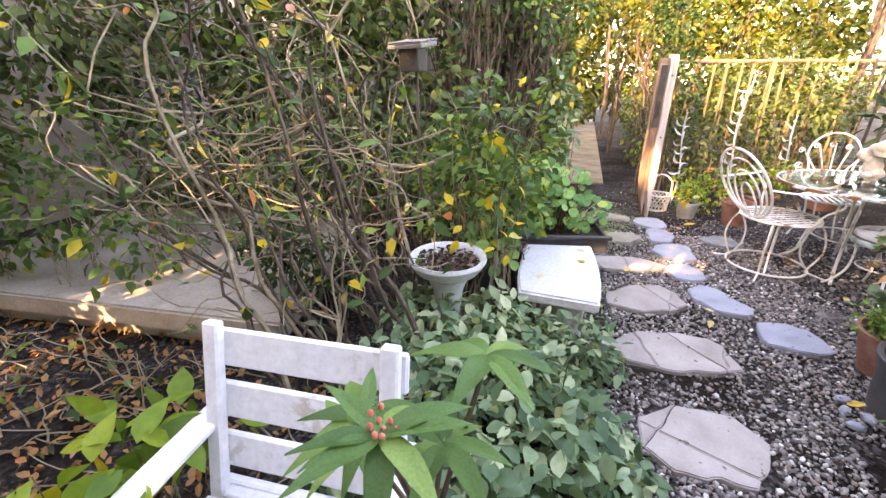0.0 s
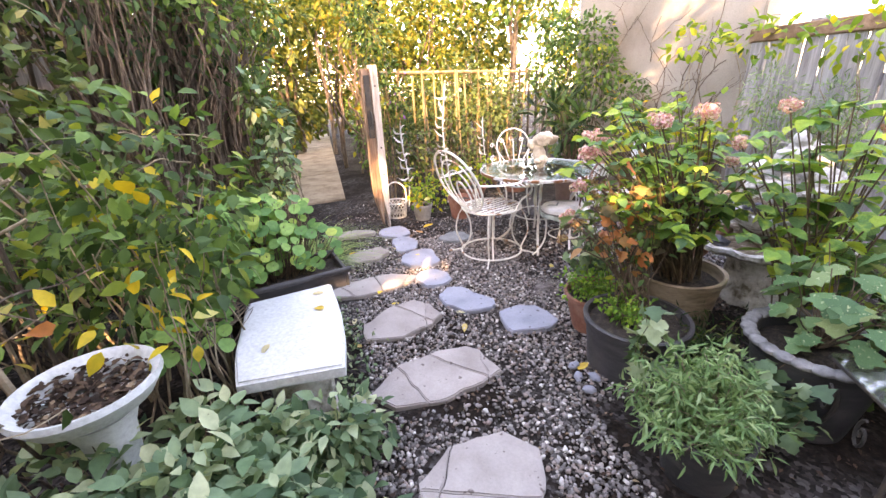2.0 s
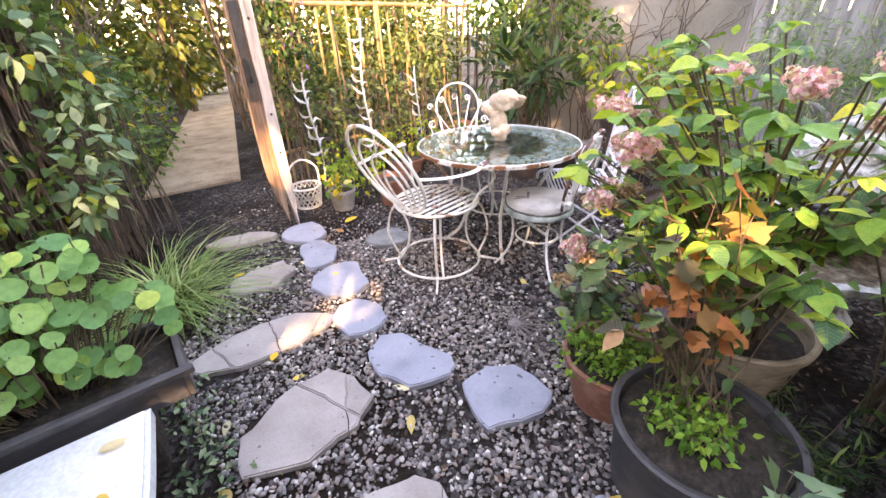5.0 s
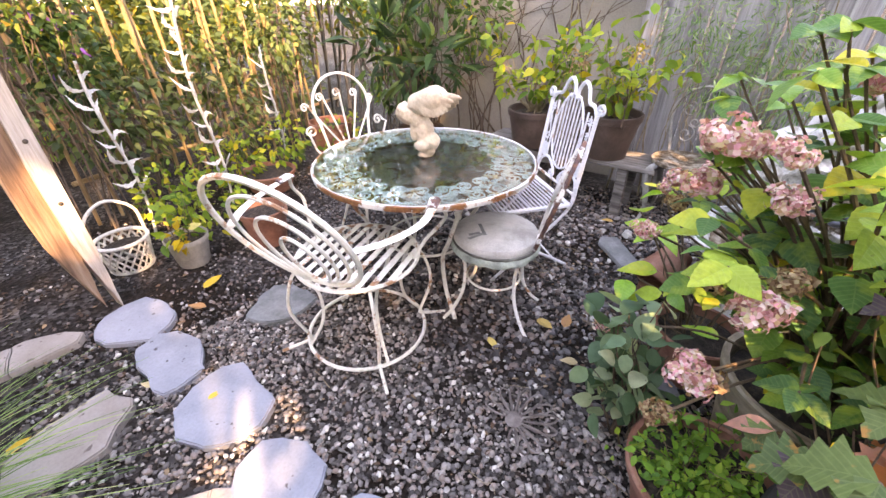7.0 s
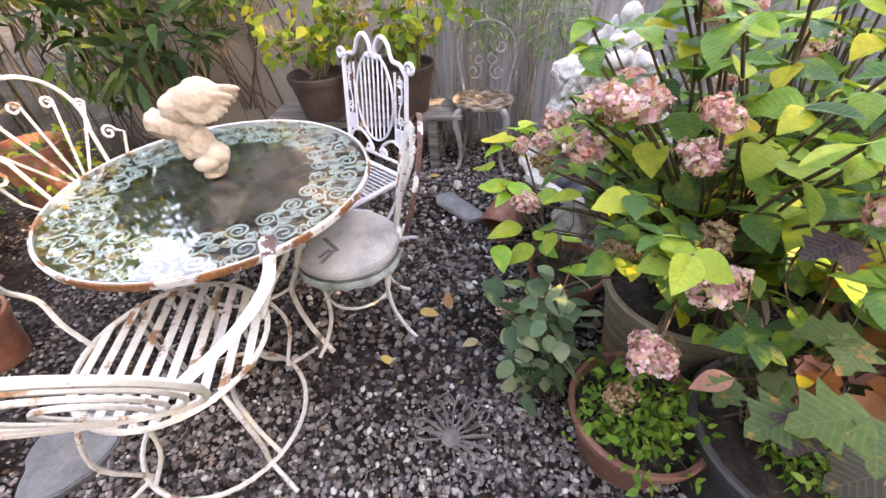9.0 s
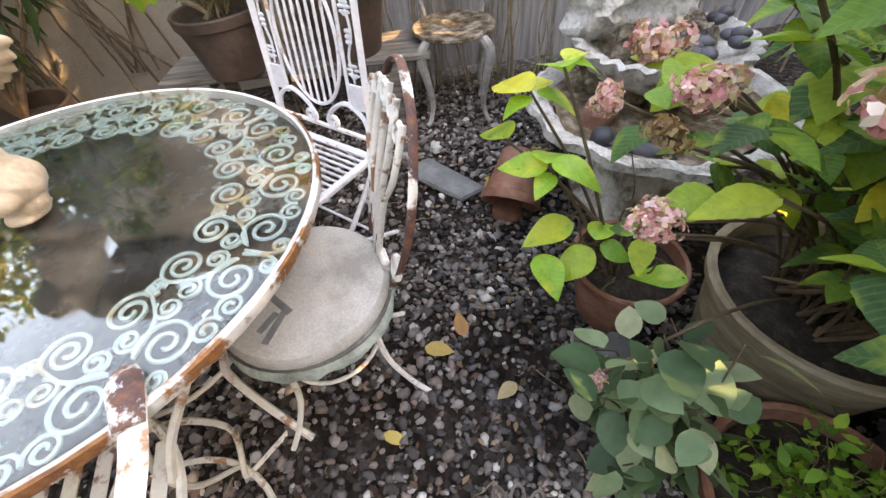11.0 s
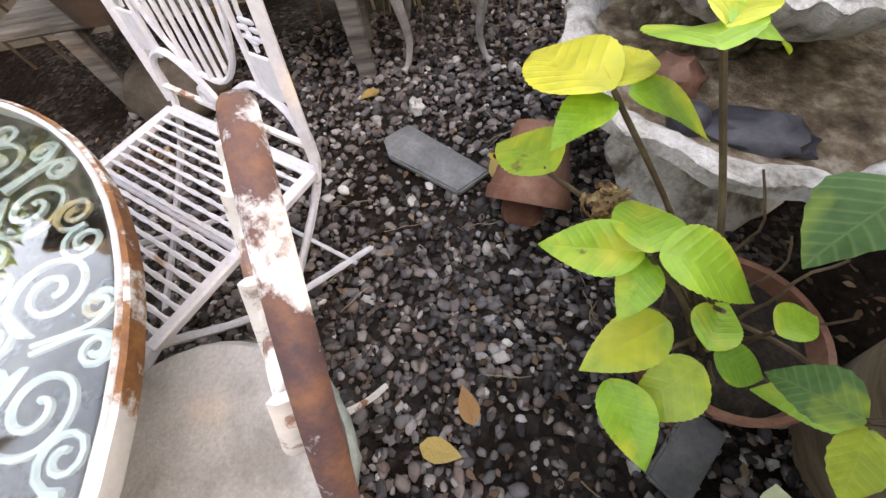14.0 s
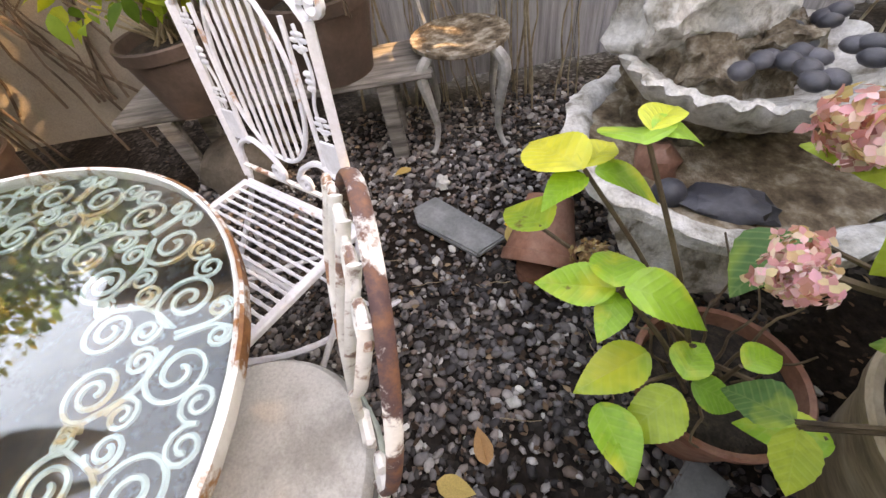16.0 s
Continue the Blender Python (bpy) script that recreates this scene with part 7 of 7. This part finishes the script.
def tangle():
    t = thing("bramble", "tangle of bare arching twigs with a few yellow leaves", "bramble")
    sh, green, dark = Shape(), Shape(), Shape()
    pts, out = [], []
    for i in range(90):
        a = np.array((rng.uniform(-1.5, 0.7), rng.uniform(1.3, 3.3), 0.0))
        if a[0] < -0.35 and a[1] < 2.3:
            a[1] += 1.4
        top = a + (rng.uniform(-0.7, 0.5), rng.uniform(-0.9, 0.3), rng.uniform(0.8, 2.1))
        if top[1] < 1.25:
            top[1] = 1.25 + rng.uniform(0, 0.3)
        ln = branch(dark if i % 3 else sh, a, top, rng.uniform(0.006, 0.018), 0.003, 0.05, 9, 5)
        for k in range(3):
            j = rng.integers(3, 9)
            b = ln[j] + (rng.uniform(-0.7, 0.7), rng.uniform(-0.45, 0.4), rng.uniform(-0.25, 0.3))
            b[1] = max(b[1], 1.25)
            b[0] = min(b[0], 0.72)
            l2 = branch(green if i % 4 == 0 else (sh if i % 2 else dark), ln[j], b, 0.0045, 0.002, 0.06, 6, 4, sag=0.05)
            for q in l2[2:]:
                if rng.uniform() < 0.8:
                    pts.append(q)
                    out.append(unit(rng.normal(size=3)))
    for i in range(22):
        a = np.array((rng.uniform(-1.2, 0.7), rng.uniform(1.5, 2.2), rng.uniform(0.7, 1.5)))
        ln = branch(sh, a, a + ((-1 if a[0] > -0.3 else 1) * rng.uniform(0.6, 1.1), rng.uniform(-0.2, 0.3), rng.uniform(-0.25, 0.25)), 0.005, 0.002, 0.04, 10, 5, sag=-0.1)
    tagged(part("twig_tangle", sh, MAT_TWIG, t), kind="stuff")
    tagged(part("branch_tangle", dark, MAT_BARK, t, "dark brown branches"), kind="stuff")
    tagged(part("green_shoot_tangle", green, LEAF_GRASS, t, "green arching shoots"), kind="stuff")
    pts, out = np.array(pts), np.array(out)
    foliage("foliage", LEAF_SMALL, pts[::2], out[::2], (0.05, 0.09), LEAF_MID, t)
    foliage("yellow_leaves", LEAF_SMALL, pts[1::9], out[1::9], (0.06, 0.11), LEAF_YELLOW, t)
    foliage("red_leaves", LEAF_SMALL, pts[3::14], out[3::14], (0.05, 0.08), LEAF_RED, t)


tangle()
mass("shrub", "dark blue-green shrub on the concrete slab edge", [(-0.35, 2.15, 0.5), (-0.15, 2.2, 0.42), (-0.5, 2.2, 0.62)], (0.2, 0.2, 0.18), 900, LEAF_SMALL, (0.035, 0.06), LEAF_DARK, "shrub", 10, 0.008)
mass("shrub", "leafy green shrub among the twigs", [(-0.9, 2.9, 1.0), (0.0, 3.1, 0.9), (0.55, 3.0, 0.8), (0.7, 2.6, 0.75), (0.85, 2.55, 1.15)], (0.4, 0.35, 0.4), 2200, LEAF_SMALL, (0.04, 0.085), LEAF_MID, "shrub", 40, 0.008, wood=MAT_TWIG)
mass("rose_bush", "thorny shoots with large green and yellow leaves", [(1.0, 2.35, 0.85), (0.9, 2.15, 0.95), (0.75, 2.4, 1.1), (1.0, 2.7, 0.9)], (0.16, 0.16, 0.2), 150, LEAF, (0.06, 0.10), LEAF_MID, "shrub", 14, 0.006, wood=MAT_TWIG)
mass("rose_bush", "yellowing leaves on arching shoots by the birdbath", [(0.95, 2.2, 1.02), (0.85, 2.1, 0.75)], (0.16, 0.14, 0.18), 22, LEAF, (0.06, 0.10), LEAF_YELLOW, "shrub", 4, 0.005, wood=MAT_TWIG)


mass("shrub", "tangled green and yellow shrub over the concrete slab", [(-1.5, 2.2, 0.55), (-2.0, 2.1, 0.75), (-2.5, 2.0, 0.6), (-1.6, 2.6, 1.0), (-2.4, 2.6, 1.2)], (0.35, 0.28, 0.35), 900, LEAF, (0.05, 0.10), LEAF_MID, "shrub", 40, 0.008, wood=MAT_TWIG)


def low_thicket():
    """Fallen twigs, rusty litter and stray shoots on the soil before the slab."""
    t = thing("brushwood", "low reddish brushwood and dead leaves on dark soil", "brushwood")
    sh, pts = Shape(), []
    for i in range(90):
        a = np.array((rng.uniform(-2.2, 0.25), rng.uniform(0.85, 1.75), 0.0))
        b = a + (rng.uniform(-0.5, 0.5), rng.uniform(-0.3, 0.3), rng.uniform(0.05, 0.26))
        ln = branch(sh, a, b, 0.005, 0.002, 0.05, 7, 4)
        pts += [ln[3], ln[5]]
    tagged(part("twig_tangle", sh, MAT_TWIG, t), kind="stuff")
    pts = np.array(pts)
    d = unit(rng.normal(size=pts.shape))
    foliage("green_leaves", LEAF_SMALL, pts[::2], d[::2], (0.04, 0.09), LEAF_MID, t)
    n = 700
    low = np.c_[rng.uniform(-2.4, 0.3, n), rng.uniform(0.8, 1.9, n), rng.uniform(0.008, 0.05, n)]
    foliage("dead_leaves", LEAF_SMALL, low, unit(rng.normal(size=(n, 3))), (0.03, 0.07), LEAF_FALLEN, t, up=1.0)
    foliage("red_leaves", LEAF_SMALL, low[::4] + (0.02, 0.01, 0.01), unit(rng.normal(size=(len(low[::4]), 3))), (0.03, 0.06), LEAF_RED, t, up=1.0)


low_thicket()


def ground_ivy():
    t = thing("ground_ivy", "blue-green ivy carpeting the bed beside the path", "ivy")
    n = 2900
    x, y = rng.uniform(0.35, 1.55, n), rng.uniform(0.85, 2.12, n)
    edge = 1.50 - 0.10 * np.sin(y * 4) - np.maximum(0, 1.2 - y) * 0.5
    k = (x < edge) & ~((x > 1.0) & (y > 2.02))
    x, y = x[k], y[k]
    h = 0.06 + 0.32 * np.clip((edge[k] - x) / 0.35, 0, 1) * rng.uniform(0.3, 1.2, len(x))
    pts = np.c_[x, y, h]
    out = unit(rng.normal(size=(len(x), 3)))
    foliage("foliage", LEAF, pts, out, (0.045, 0.105), LEAF_IVY, t, up=1.0)
    q, d = clumps(1000, [(1.10, 1.93, 0.24), (1.32, 1.90, 0.22), (1.42, 1.95, 0.15), (0.9, 1.75, 0.32), (0.75, 1.6, 0.3), (1.05, 1.5, 0.25)], (0.17, 0.12, 0.16), 0.3)
    foliage("raised_foliage", LEAF_SMALL, q[q[:, 2] > 0.02], d[q[:, 2] > 0.02], (0.04, 0.085), LEAF_IVY, t, up=1.0)
    sh = Shape()
    for i in range(0, len(x), 26):
        branch(sh, (x[i], y[i], 0), pts[i], 0.003, 0.002, 0.08, 5, 4)
    tagged(part("stem_tangle", sh, MAT_STEM, t), kind="stuff")
    return t


ground_ivy()


def edge_creeper():
    t = thing("creeper", "small ivy creeping over the gravel edge", "ivy")
    n = 700
    y = rng.uniform(1.0, 3.4, n)
    x = 1.52 + rng.normal(size=n) * 0.07 + 0.05 * np.sin(y * 5)
    k = y > 1.9
    pts = np.c_[x, y, rng.uniform(0.015, 0.05, n)][k]
    foliage("foliage", LEAF_SMALL, pts, unit(rng.normal(size=(len(pts), 3))), (0.02, 0.045), LEAF_IVY, t, up=1.0)


edge_creeper()


def near_rhododendron():
    t = thing("oleander", "long leathery green leaves around a coral bud", "shrub")
    sh = Shape()
    for c, n in (((0.86, 0.42, 1.14), 9), ((0.80, 0.52, 1.06), 8), ((0.96, 0.60, 1.12), 6), ((0.90, 0.56, 0.98), 7), ((0.74, 0.60, 0.92), 7)):
        sh.tube(smooth_line([(0.86, 0.66, 0.0), (0.86, 0.62, 0.6), c], 16), np.linspace(0.009, 0.004, 16), 6)
        for i in range(n):
            a = 2 * math.pi * i / n + rng.uniform(-0.3, 0.3)
            leaf_object("leaf", RHODO, t, c, (math.cos(a), math.sin(a), rng.uniform(-0.2, 0.55)), rng.uniform(0.085, 0.13))
    tagged(part("stem_tangle", sh, MAT_STEM, t), kind="stuff")
    for k in range(9):
        b = Shape().ball((0.86 + rng.normal() * 0.007, 0.42 + rng.normal() * 0.007, 1.155 + rng.normal() * 0.008), (0.0035, 0.0035, 0.005), 8, 6)
        part("bud", b, MAT_BUD, t, "coral flower bud")


near_rhododendron()
mass("hosta", "yellow-green leaves beside the white wooden chair", [(0.02, 0.72, 0.55), (-0.15, 0.80, 0.5), (0.0, 0.95, 0.42), (-0.1, 0.6, 0.5)], (0.16, 0.14, 0.1), 60, LEAF, (0.10, 0.16), LEAF_LIME, "plant", 8, 0.005, wood=MAT_STEM)

# plants along the cane railing and the house
mass("climbing_vine", "dark vine with purple flowers over the gate post", [(2.75, 5.75, 1.7), (2.85, 5.85, 1.35), (2.95, 5.85, 1.05), (2.7, 5.8, 2.1), (2.6, 5.9, 2.4)], (0.24, 0.2, 0.26), 1300, LEAF_SMALL, (0.04, 0.075), LEAF_DARK, "vine", 14, 0.008)
mass("climbing_vine", "purple blossoms among the vine leaves", [(2.95, 5.72, 1.5), (2.85, 5.65, 1.2)], (0.2, 0.08, 0.25), 26, LEAF_SMALL, (0.025, 0.045), MAT_PURPLE, "vine")
mass("shrub", "green shrubs growing through the cane railing", [(3.3, 6.3, 0.8), (3.9, 6.4, 1.0), (4.5, 6.5, 0.8), (5.0, 6.5, 1.1), (3.6, 6.6, 1.3), (4.4, 6.9, 1.5), (5.2, 6.9, 0.5), (3.1, 6.0, 0.7), (3.9, 6.1, 0.6), (4.6, 6.2, 1.2)], (0.4, 0.3, 0.45), 4800, LEAF_SMALL, (0.04, 0.09), LEAF_HEDGE, "shrub", 40, 0.012)
mass("shrub", "low yellowing perennials before the canes", [(3.1, 5.5, 0.25), (3.6, 5.6, 0.3), (4.1, 5.6, 0.35), (4.6, 5.4, 0.3), (3.2, 5.2, 0.2)], (0.25, 0.2, 0.2), 700, LEAF_SMALL, (0.04, 0.08), LEAF_LIME, "plant", 24, 0.005)
mass("geranium", "geranium with green and golden leaves in grey pot", [(2.90, 4.95, 0.32), (2.84, 4.90, 0.26), (2.98, 4.95, 0.36)], (0.11, 0.1, 0.09), 46, LEAF, (0.05, 0.085), LEAF_LIME, "plant", 10, 0.004, foot=0.16, wood=MAT_STEM)
mass("geranium", "large golden dying leaf bunch in grey pot", [(2.86, 4.88, 0.22)], (0.07, 0.06, 0.05), 16, LEAF, (0.05, 0.08), LEAF_YELLOW, "plant", 3, 0.003, foot=0.16, wood=MAT_STEM)


def evergreen():
    t = thing("evergreen_palm", "glossy dark evergreen with long strap leaves", "plant")
    n = 260
    pts, out = clumps(n, [(4.72, 4.6, 0.95), (4.85, 4.9, 1.15), (4.6, 4.85, 1.05), (4.9, 4.5, 1.0)], (0.26, 0.26, 0.25), 0.3)
    foliage("foliage", LEAF_LONG, pts, out + (0, 0, 0.3), (0.13, 0.25), LEAF_DARK, t, jitter=0.3, down=0.1)
    sh = Shape()
    for p in pts[::10]:
        branch(sh, (4.78, 4.62, 0.4), p, 0.01, 0.005, 0.04, 6, 5)
    tagged(part("stem_tangle", sh, MAT_STEM, t), kind="stuff")


evergreen()
stems_and_leaves("shrub", "lime-leaved shrub in the brown bench pot", (5.02, 3.72, 0.64), tips(26, (4.95, 3.75, 1.02), (0.36, 0.42, 0.24)), LEAF, (0.055, 0.10), LEAF_LIME, 10, "shrub", 0.006, MAT_TWIG, 0.07)
stems_and_leaves("shrub", "lime-leaved shrub in the second bench pot", (5.08, 3.18, 0.68), tips(22, (4.98, 3.1, 1.06), (0.34, 0.34, 0.20)), LEAF, (0.055, 0.10), LEAF_LIME, 9, "shrub", 0.006, MAT_TWIG, 0.07)
mass("hydrangea", "dried brown flower heads among lime leaves", [(4.75, 3.35, 1.05), (4.85, 3.05, 1.1)], (0.07, 0.07, 0.06), 130, LEAF_SMALL, (0.02, 0.032), MAT_BLOOM_DRY, "hydrangea", 4, 0.004, foot=0.66)
mass("lavender", "grey fine-leaved shrub against the board fence", [(5.35, 2.65, 0.95), (5.38, 2.4, 1.15), (5.35, 2.85, 1.25), (5.3, 2.2, 0.9)], (0.2, 0.22, 0.26), 2600, NEEDLE, (0.04, 0.07), LEAF_SAGE, "shrub", 20, 0.006, wood=MAT_TWIG)
mass("shrub", "sunlit shrub climbing the house corner", [(5.35, 5.4, 1.3), (5.3, 5.9, 1.6), (5.4, 4.9, 1.55), (5.3, 5.3, 0.7), (5.45, 4.5, 1.2), (5.35, 5.5, 2.0), (5.6, 6.1, 2.1), (5.45, 5.1, 1.95)], (0.28, 0.3, 0.32), 2800, LEAF_SMALL, (0.045, 0.09), LEAF_MID, "shrub", 24, 0.010)
mass("climbing_vine", "yellow-green leaves along the top of the fence", [(5.3, 3.6, 1.75), (5.35, 3.0, 1.7), (5.3, 2.3, 1.65), (5.2, 1.4, 1.6), (5.0, 0.8, 1.55), (4.9, 0.4, 1.7)], (0.22, 0.34, 0.18), 420, LEAF, (0.06, 0.11), LEAF_LIME, "vine", 16, 0.008, wood=MAT_TWIG)
mass("climbing_vine", "branch of green leaves reaching over the pots", [(4.2, 0.9, 1.55), (4.4, 1.2, 1.50), (4.0, 0.7, 1.62)], (0.3, 0.2, 0.14), 110, LEAF, (0.07, 0.12), LEAF_MID, "vine", 8, 0.007, wood=MAT_TWIG)


def wall_vine():
    t = thing("wall_vine", "bare winter vine stems on the stucco wall", "vine")
    sh = Shape()
    for i in range(26):
        y = rng.uniform(3.4, 5.6)
        a = np.array((WALL_X - 0.03, y, 0.2))
        b = np.array((WALL_X - 0.03, y + rng.uniform(-1.0, 1.0), rng.uniform(1.2, 2.4)))
        ln = branch(sh, a, b, 0.009, 0.003, 0.05, 8, 5)
        for k in range(3):
            j = rng.integers(3, 8)
            branch(sh, ln[j], ln[j] + (0, rng.uniform(-0.6, 0.6), rng.uniform(-0.1, 0.5)), 0.004, 0.002, 0.05, 6, 4)
    tagged(part("stem_tangle", sh, MAT_BARK, t), kind="stuff")


wall_vine()
mass("tree", "overhanging golden branches above the path", [(1.9, 7.6, 2.6), (2.6, 8.2, 2.9), (1.4, 7.0, 2.9), (3.0, 7.4, 2.4), (1.2, 8.2, 2.2)], (0.5, 0.5, 0.45), 2400, LEAF_SMALL, (0.06, 0.11), LEAF_GOLD, "tree", 0)
for cx, cy in ((0.7, 7.4), (3.3, 7.7)):
    sh = Shape()
    for k in range(9):
        branch(sh, (cx, cy, 0.0), (cx + (2.0 - cx) * rng.uniform(0.2, 0.9), cy + rng.uniform(-0.6, 0.8), rng.uniform(2.0, 3.0)), 0.025, 0.006, 0.05, 8, 6)
    tagged(part("sapling", sh, MAT_BARK), "slim bare trunks leaning over the path", "tree", kind="stuff")
# sunlit trees beyond the railing and down the path
mass("tree", "sunlit golden-green trees beyond the cane railing", [(3.4, 8.6, 2.3), (4.6, 9.0, 2.6), (5.4, 8.4, 2.2), (4.0, 9.4, 3.4), (3.0, 9.2, 3.2), (4.9, 8.0, 1.5), (3.7, 8.2, 1.3), (5.3, 9.6, 3.6), (6.4, 6.9, 1.6), (6.7, 7.4, 2.7), (6.3, 8.2, 3.4), (7.4, 7.2, 1.8)], (0.8, 0.6, 0.7), 8800, LEAF_SMALL, (0.07, 0.13), LEAF_GOLD, "tree", 30, 0.04)
mass("tree", "dense green and gold tree row beyond the far path", [(x, 11.6 + 0.5 * (k % 2), z) for k, x in enumerate(np.linspace(-2.5, 8.0, 8)) for z in (1.4, 3.2, 5.0) if not (2.0 < x < 3.6 and z < 2)], (1.1, 0.7, 1.2), 15000, LEAF_SMALL, (0.16, 0.28), LEAF_TREE, "tree", 16, 0.07)
mass("tree", "golden foliage at the far end of the path", [(2.4, 15.5, 1.0), (3.6, 16.2, 1.8), (1.4, 15.0, 1.6), (4.6, 15.0, 1.4), (3.0, 17.0, 3.2), (1.0, 16.0, 3.4), (5.0, 16.0, 3.4), (2.6, 17.0, 5.0), (4.0, 17.0, 5.0)], (1.3, 1.0, 1.2), 12000, LEAF_SMALL, (0.12, 0.2), LEAF_GOLD, "tree", 20, 0.06)
mass("shrub", "green bushes lining the far path", [(1.15, 6.9, 0.35), (1.3, 7.8, 0.35), (1.45, 9.0, 0.4), (1.0, 7.2, 0.6), (0.9, 8.4, 0.8), (1.1, 9.8, 0.9), (1.2, 11.5, 1.0), (3.3, 8.0, 0.6), (3.6, 9.5, 0.8), (3.9, 11.5, 0.9), (0.6, 7.8, 1.8), (0.5, 9.5, 2.0), (0.8, 6.6, 1.5)], (0.5, 0.7, 0.65), 5200, LEAF_SMALL, (0.06, 0.12), LEAF_MID, "shrub", 40, 0.02)
mass("tree", "tall green trees closing the view behind the garden", [(-1, 8.5, 2), (-2.5, 7.5, 2.5), (0, 11, 3.5), (-2, 10, 4), (6.8, 14, 3), (8.0, 10, 4), (-4.5, 6.5, 3), (-1.0, 6.2, 4.0)], (1.3, 1.2, 1.4), 7500, LEAF_SMALL, (0.14, 0.24), LEAF_MID, "tree", 20, 0.12)

for i, (x, y, z, s) in enumerate(((2.40, 3.86, 0.034, 0.06), (2.31, 4.13, 0.012, 0.06), (1.92, 3.33, 0.03, 0.07), (1.94, 3.12, 0.014, 0.07), (2.35, 2.76, 0.014, 0.09), (2.29, 2.64, 0.014, 0.08), (1.86, 4.24, 0.016, 0.08), (1.43, 2.52, 0.428, 0.09), (1.16, 2.32, 0.428, 0.07), (1.40, 2.72, 0.428, 0.08), (4.86, 2.96, 0.014, 0.09), (4.42, 2.63, 0.014, 0.08), (4.30, 2.62, 0.02, 0.09), (3.44, 2.72, 0.016, 0.08), (1.66, 3.05, 0.014, 0.07), (2.62, 1.95, 0.014, 0.08), (1.62, 2.70, 0.014, 0.06), (3.35, 3.12, 0.014, 0.08), (3.62, 2.85, 0.014, 0.09), (2.70, 4.45, 0.014, 0.09), (3.6, 2.98, 0.016, 0.10), (2.78, 4.62, 0.014, 0.12))):
    o = leaf_object("fallen_leaf", FALLEN, None, (x, y, z), (math.cos(i * 2.1), math.sin(i * 2.1), 0), s)
    tagged(o, "fallen yellow-brown leaf lying flat", "leaf", "fallen leaves")
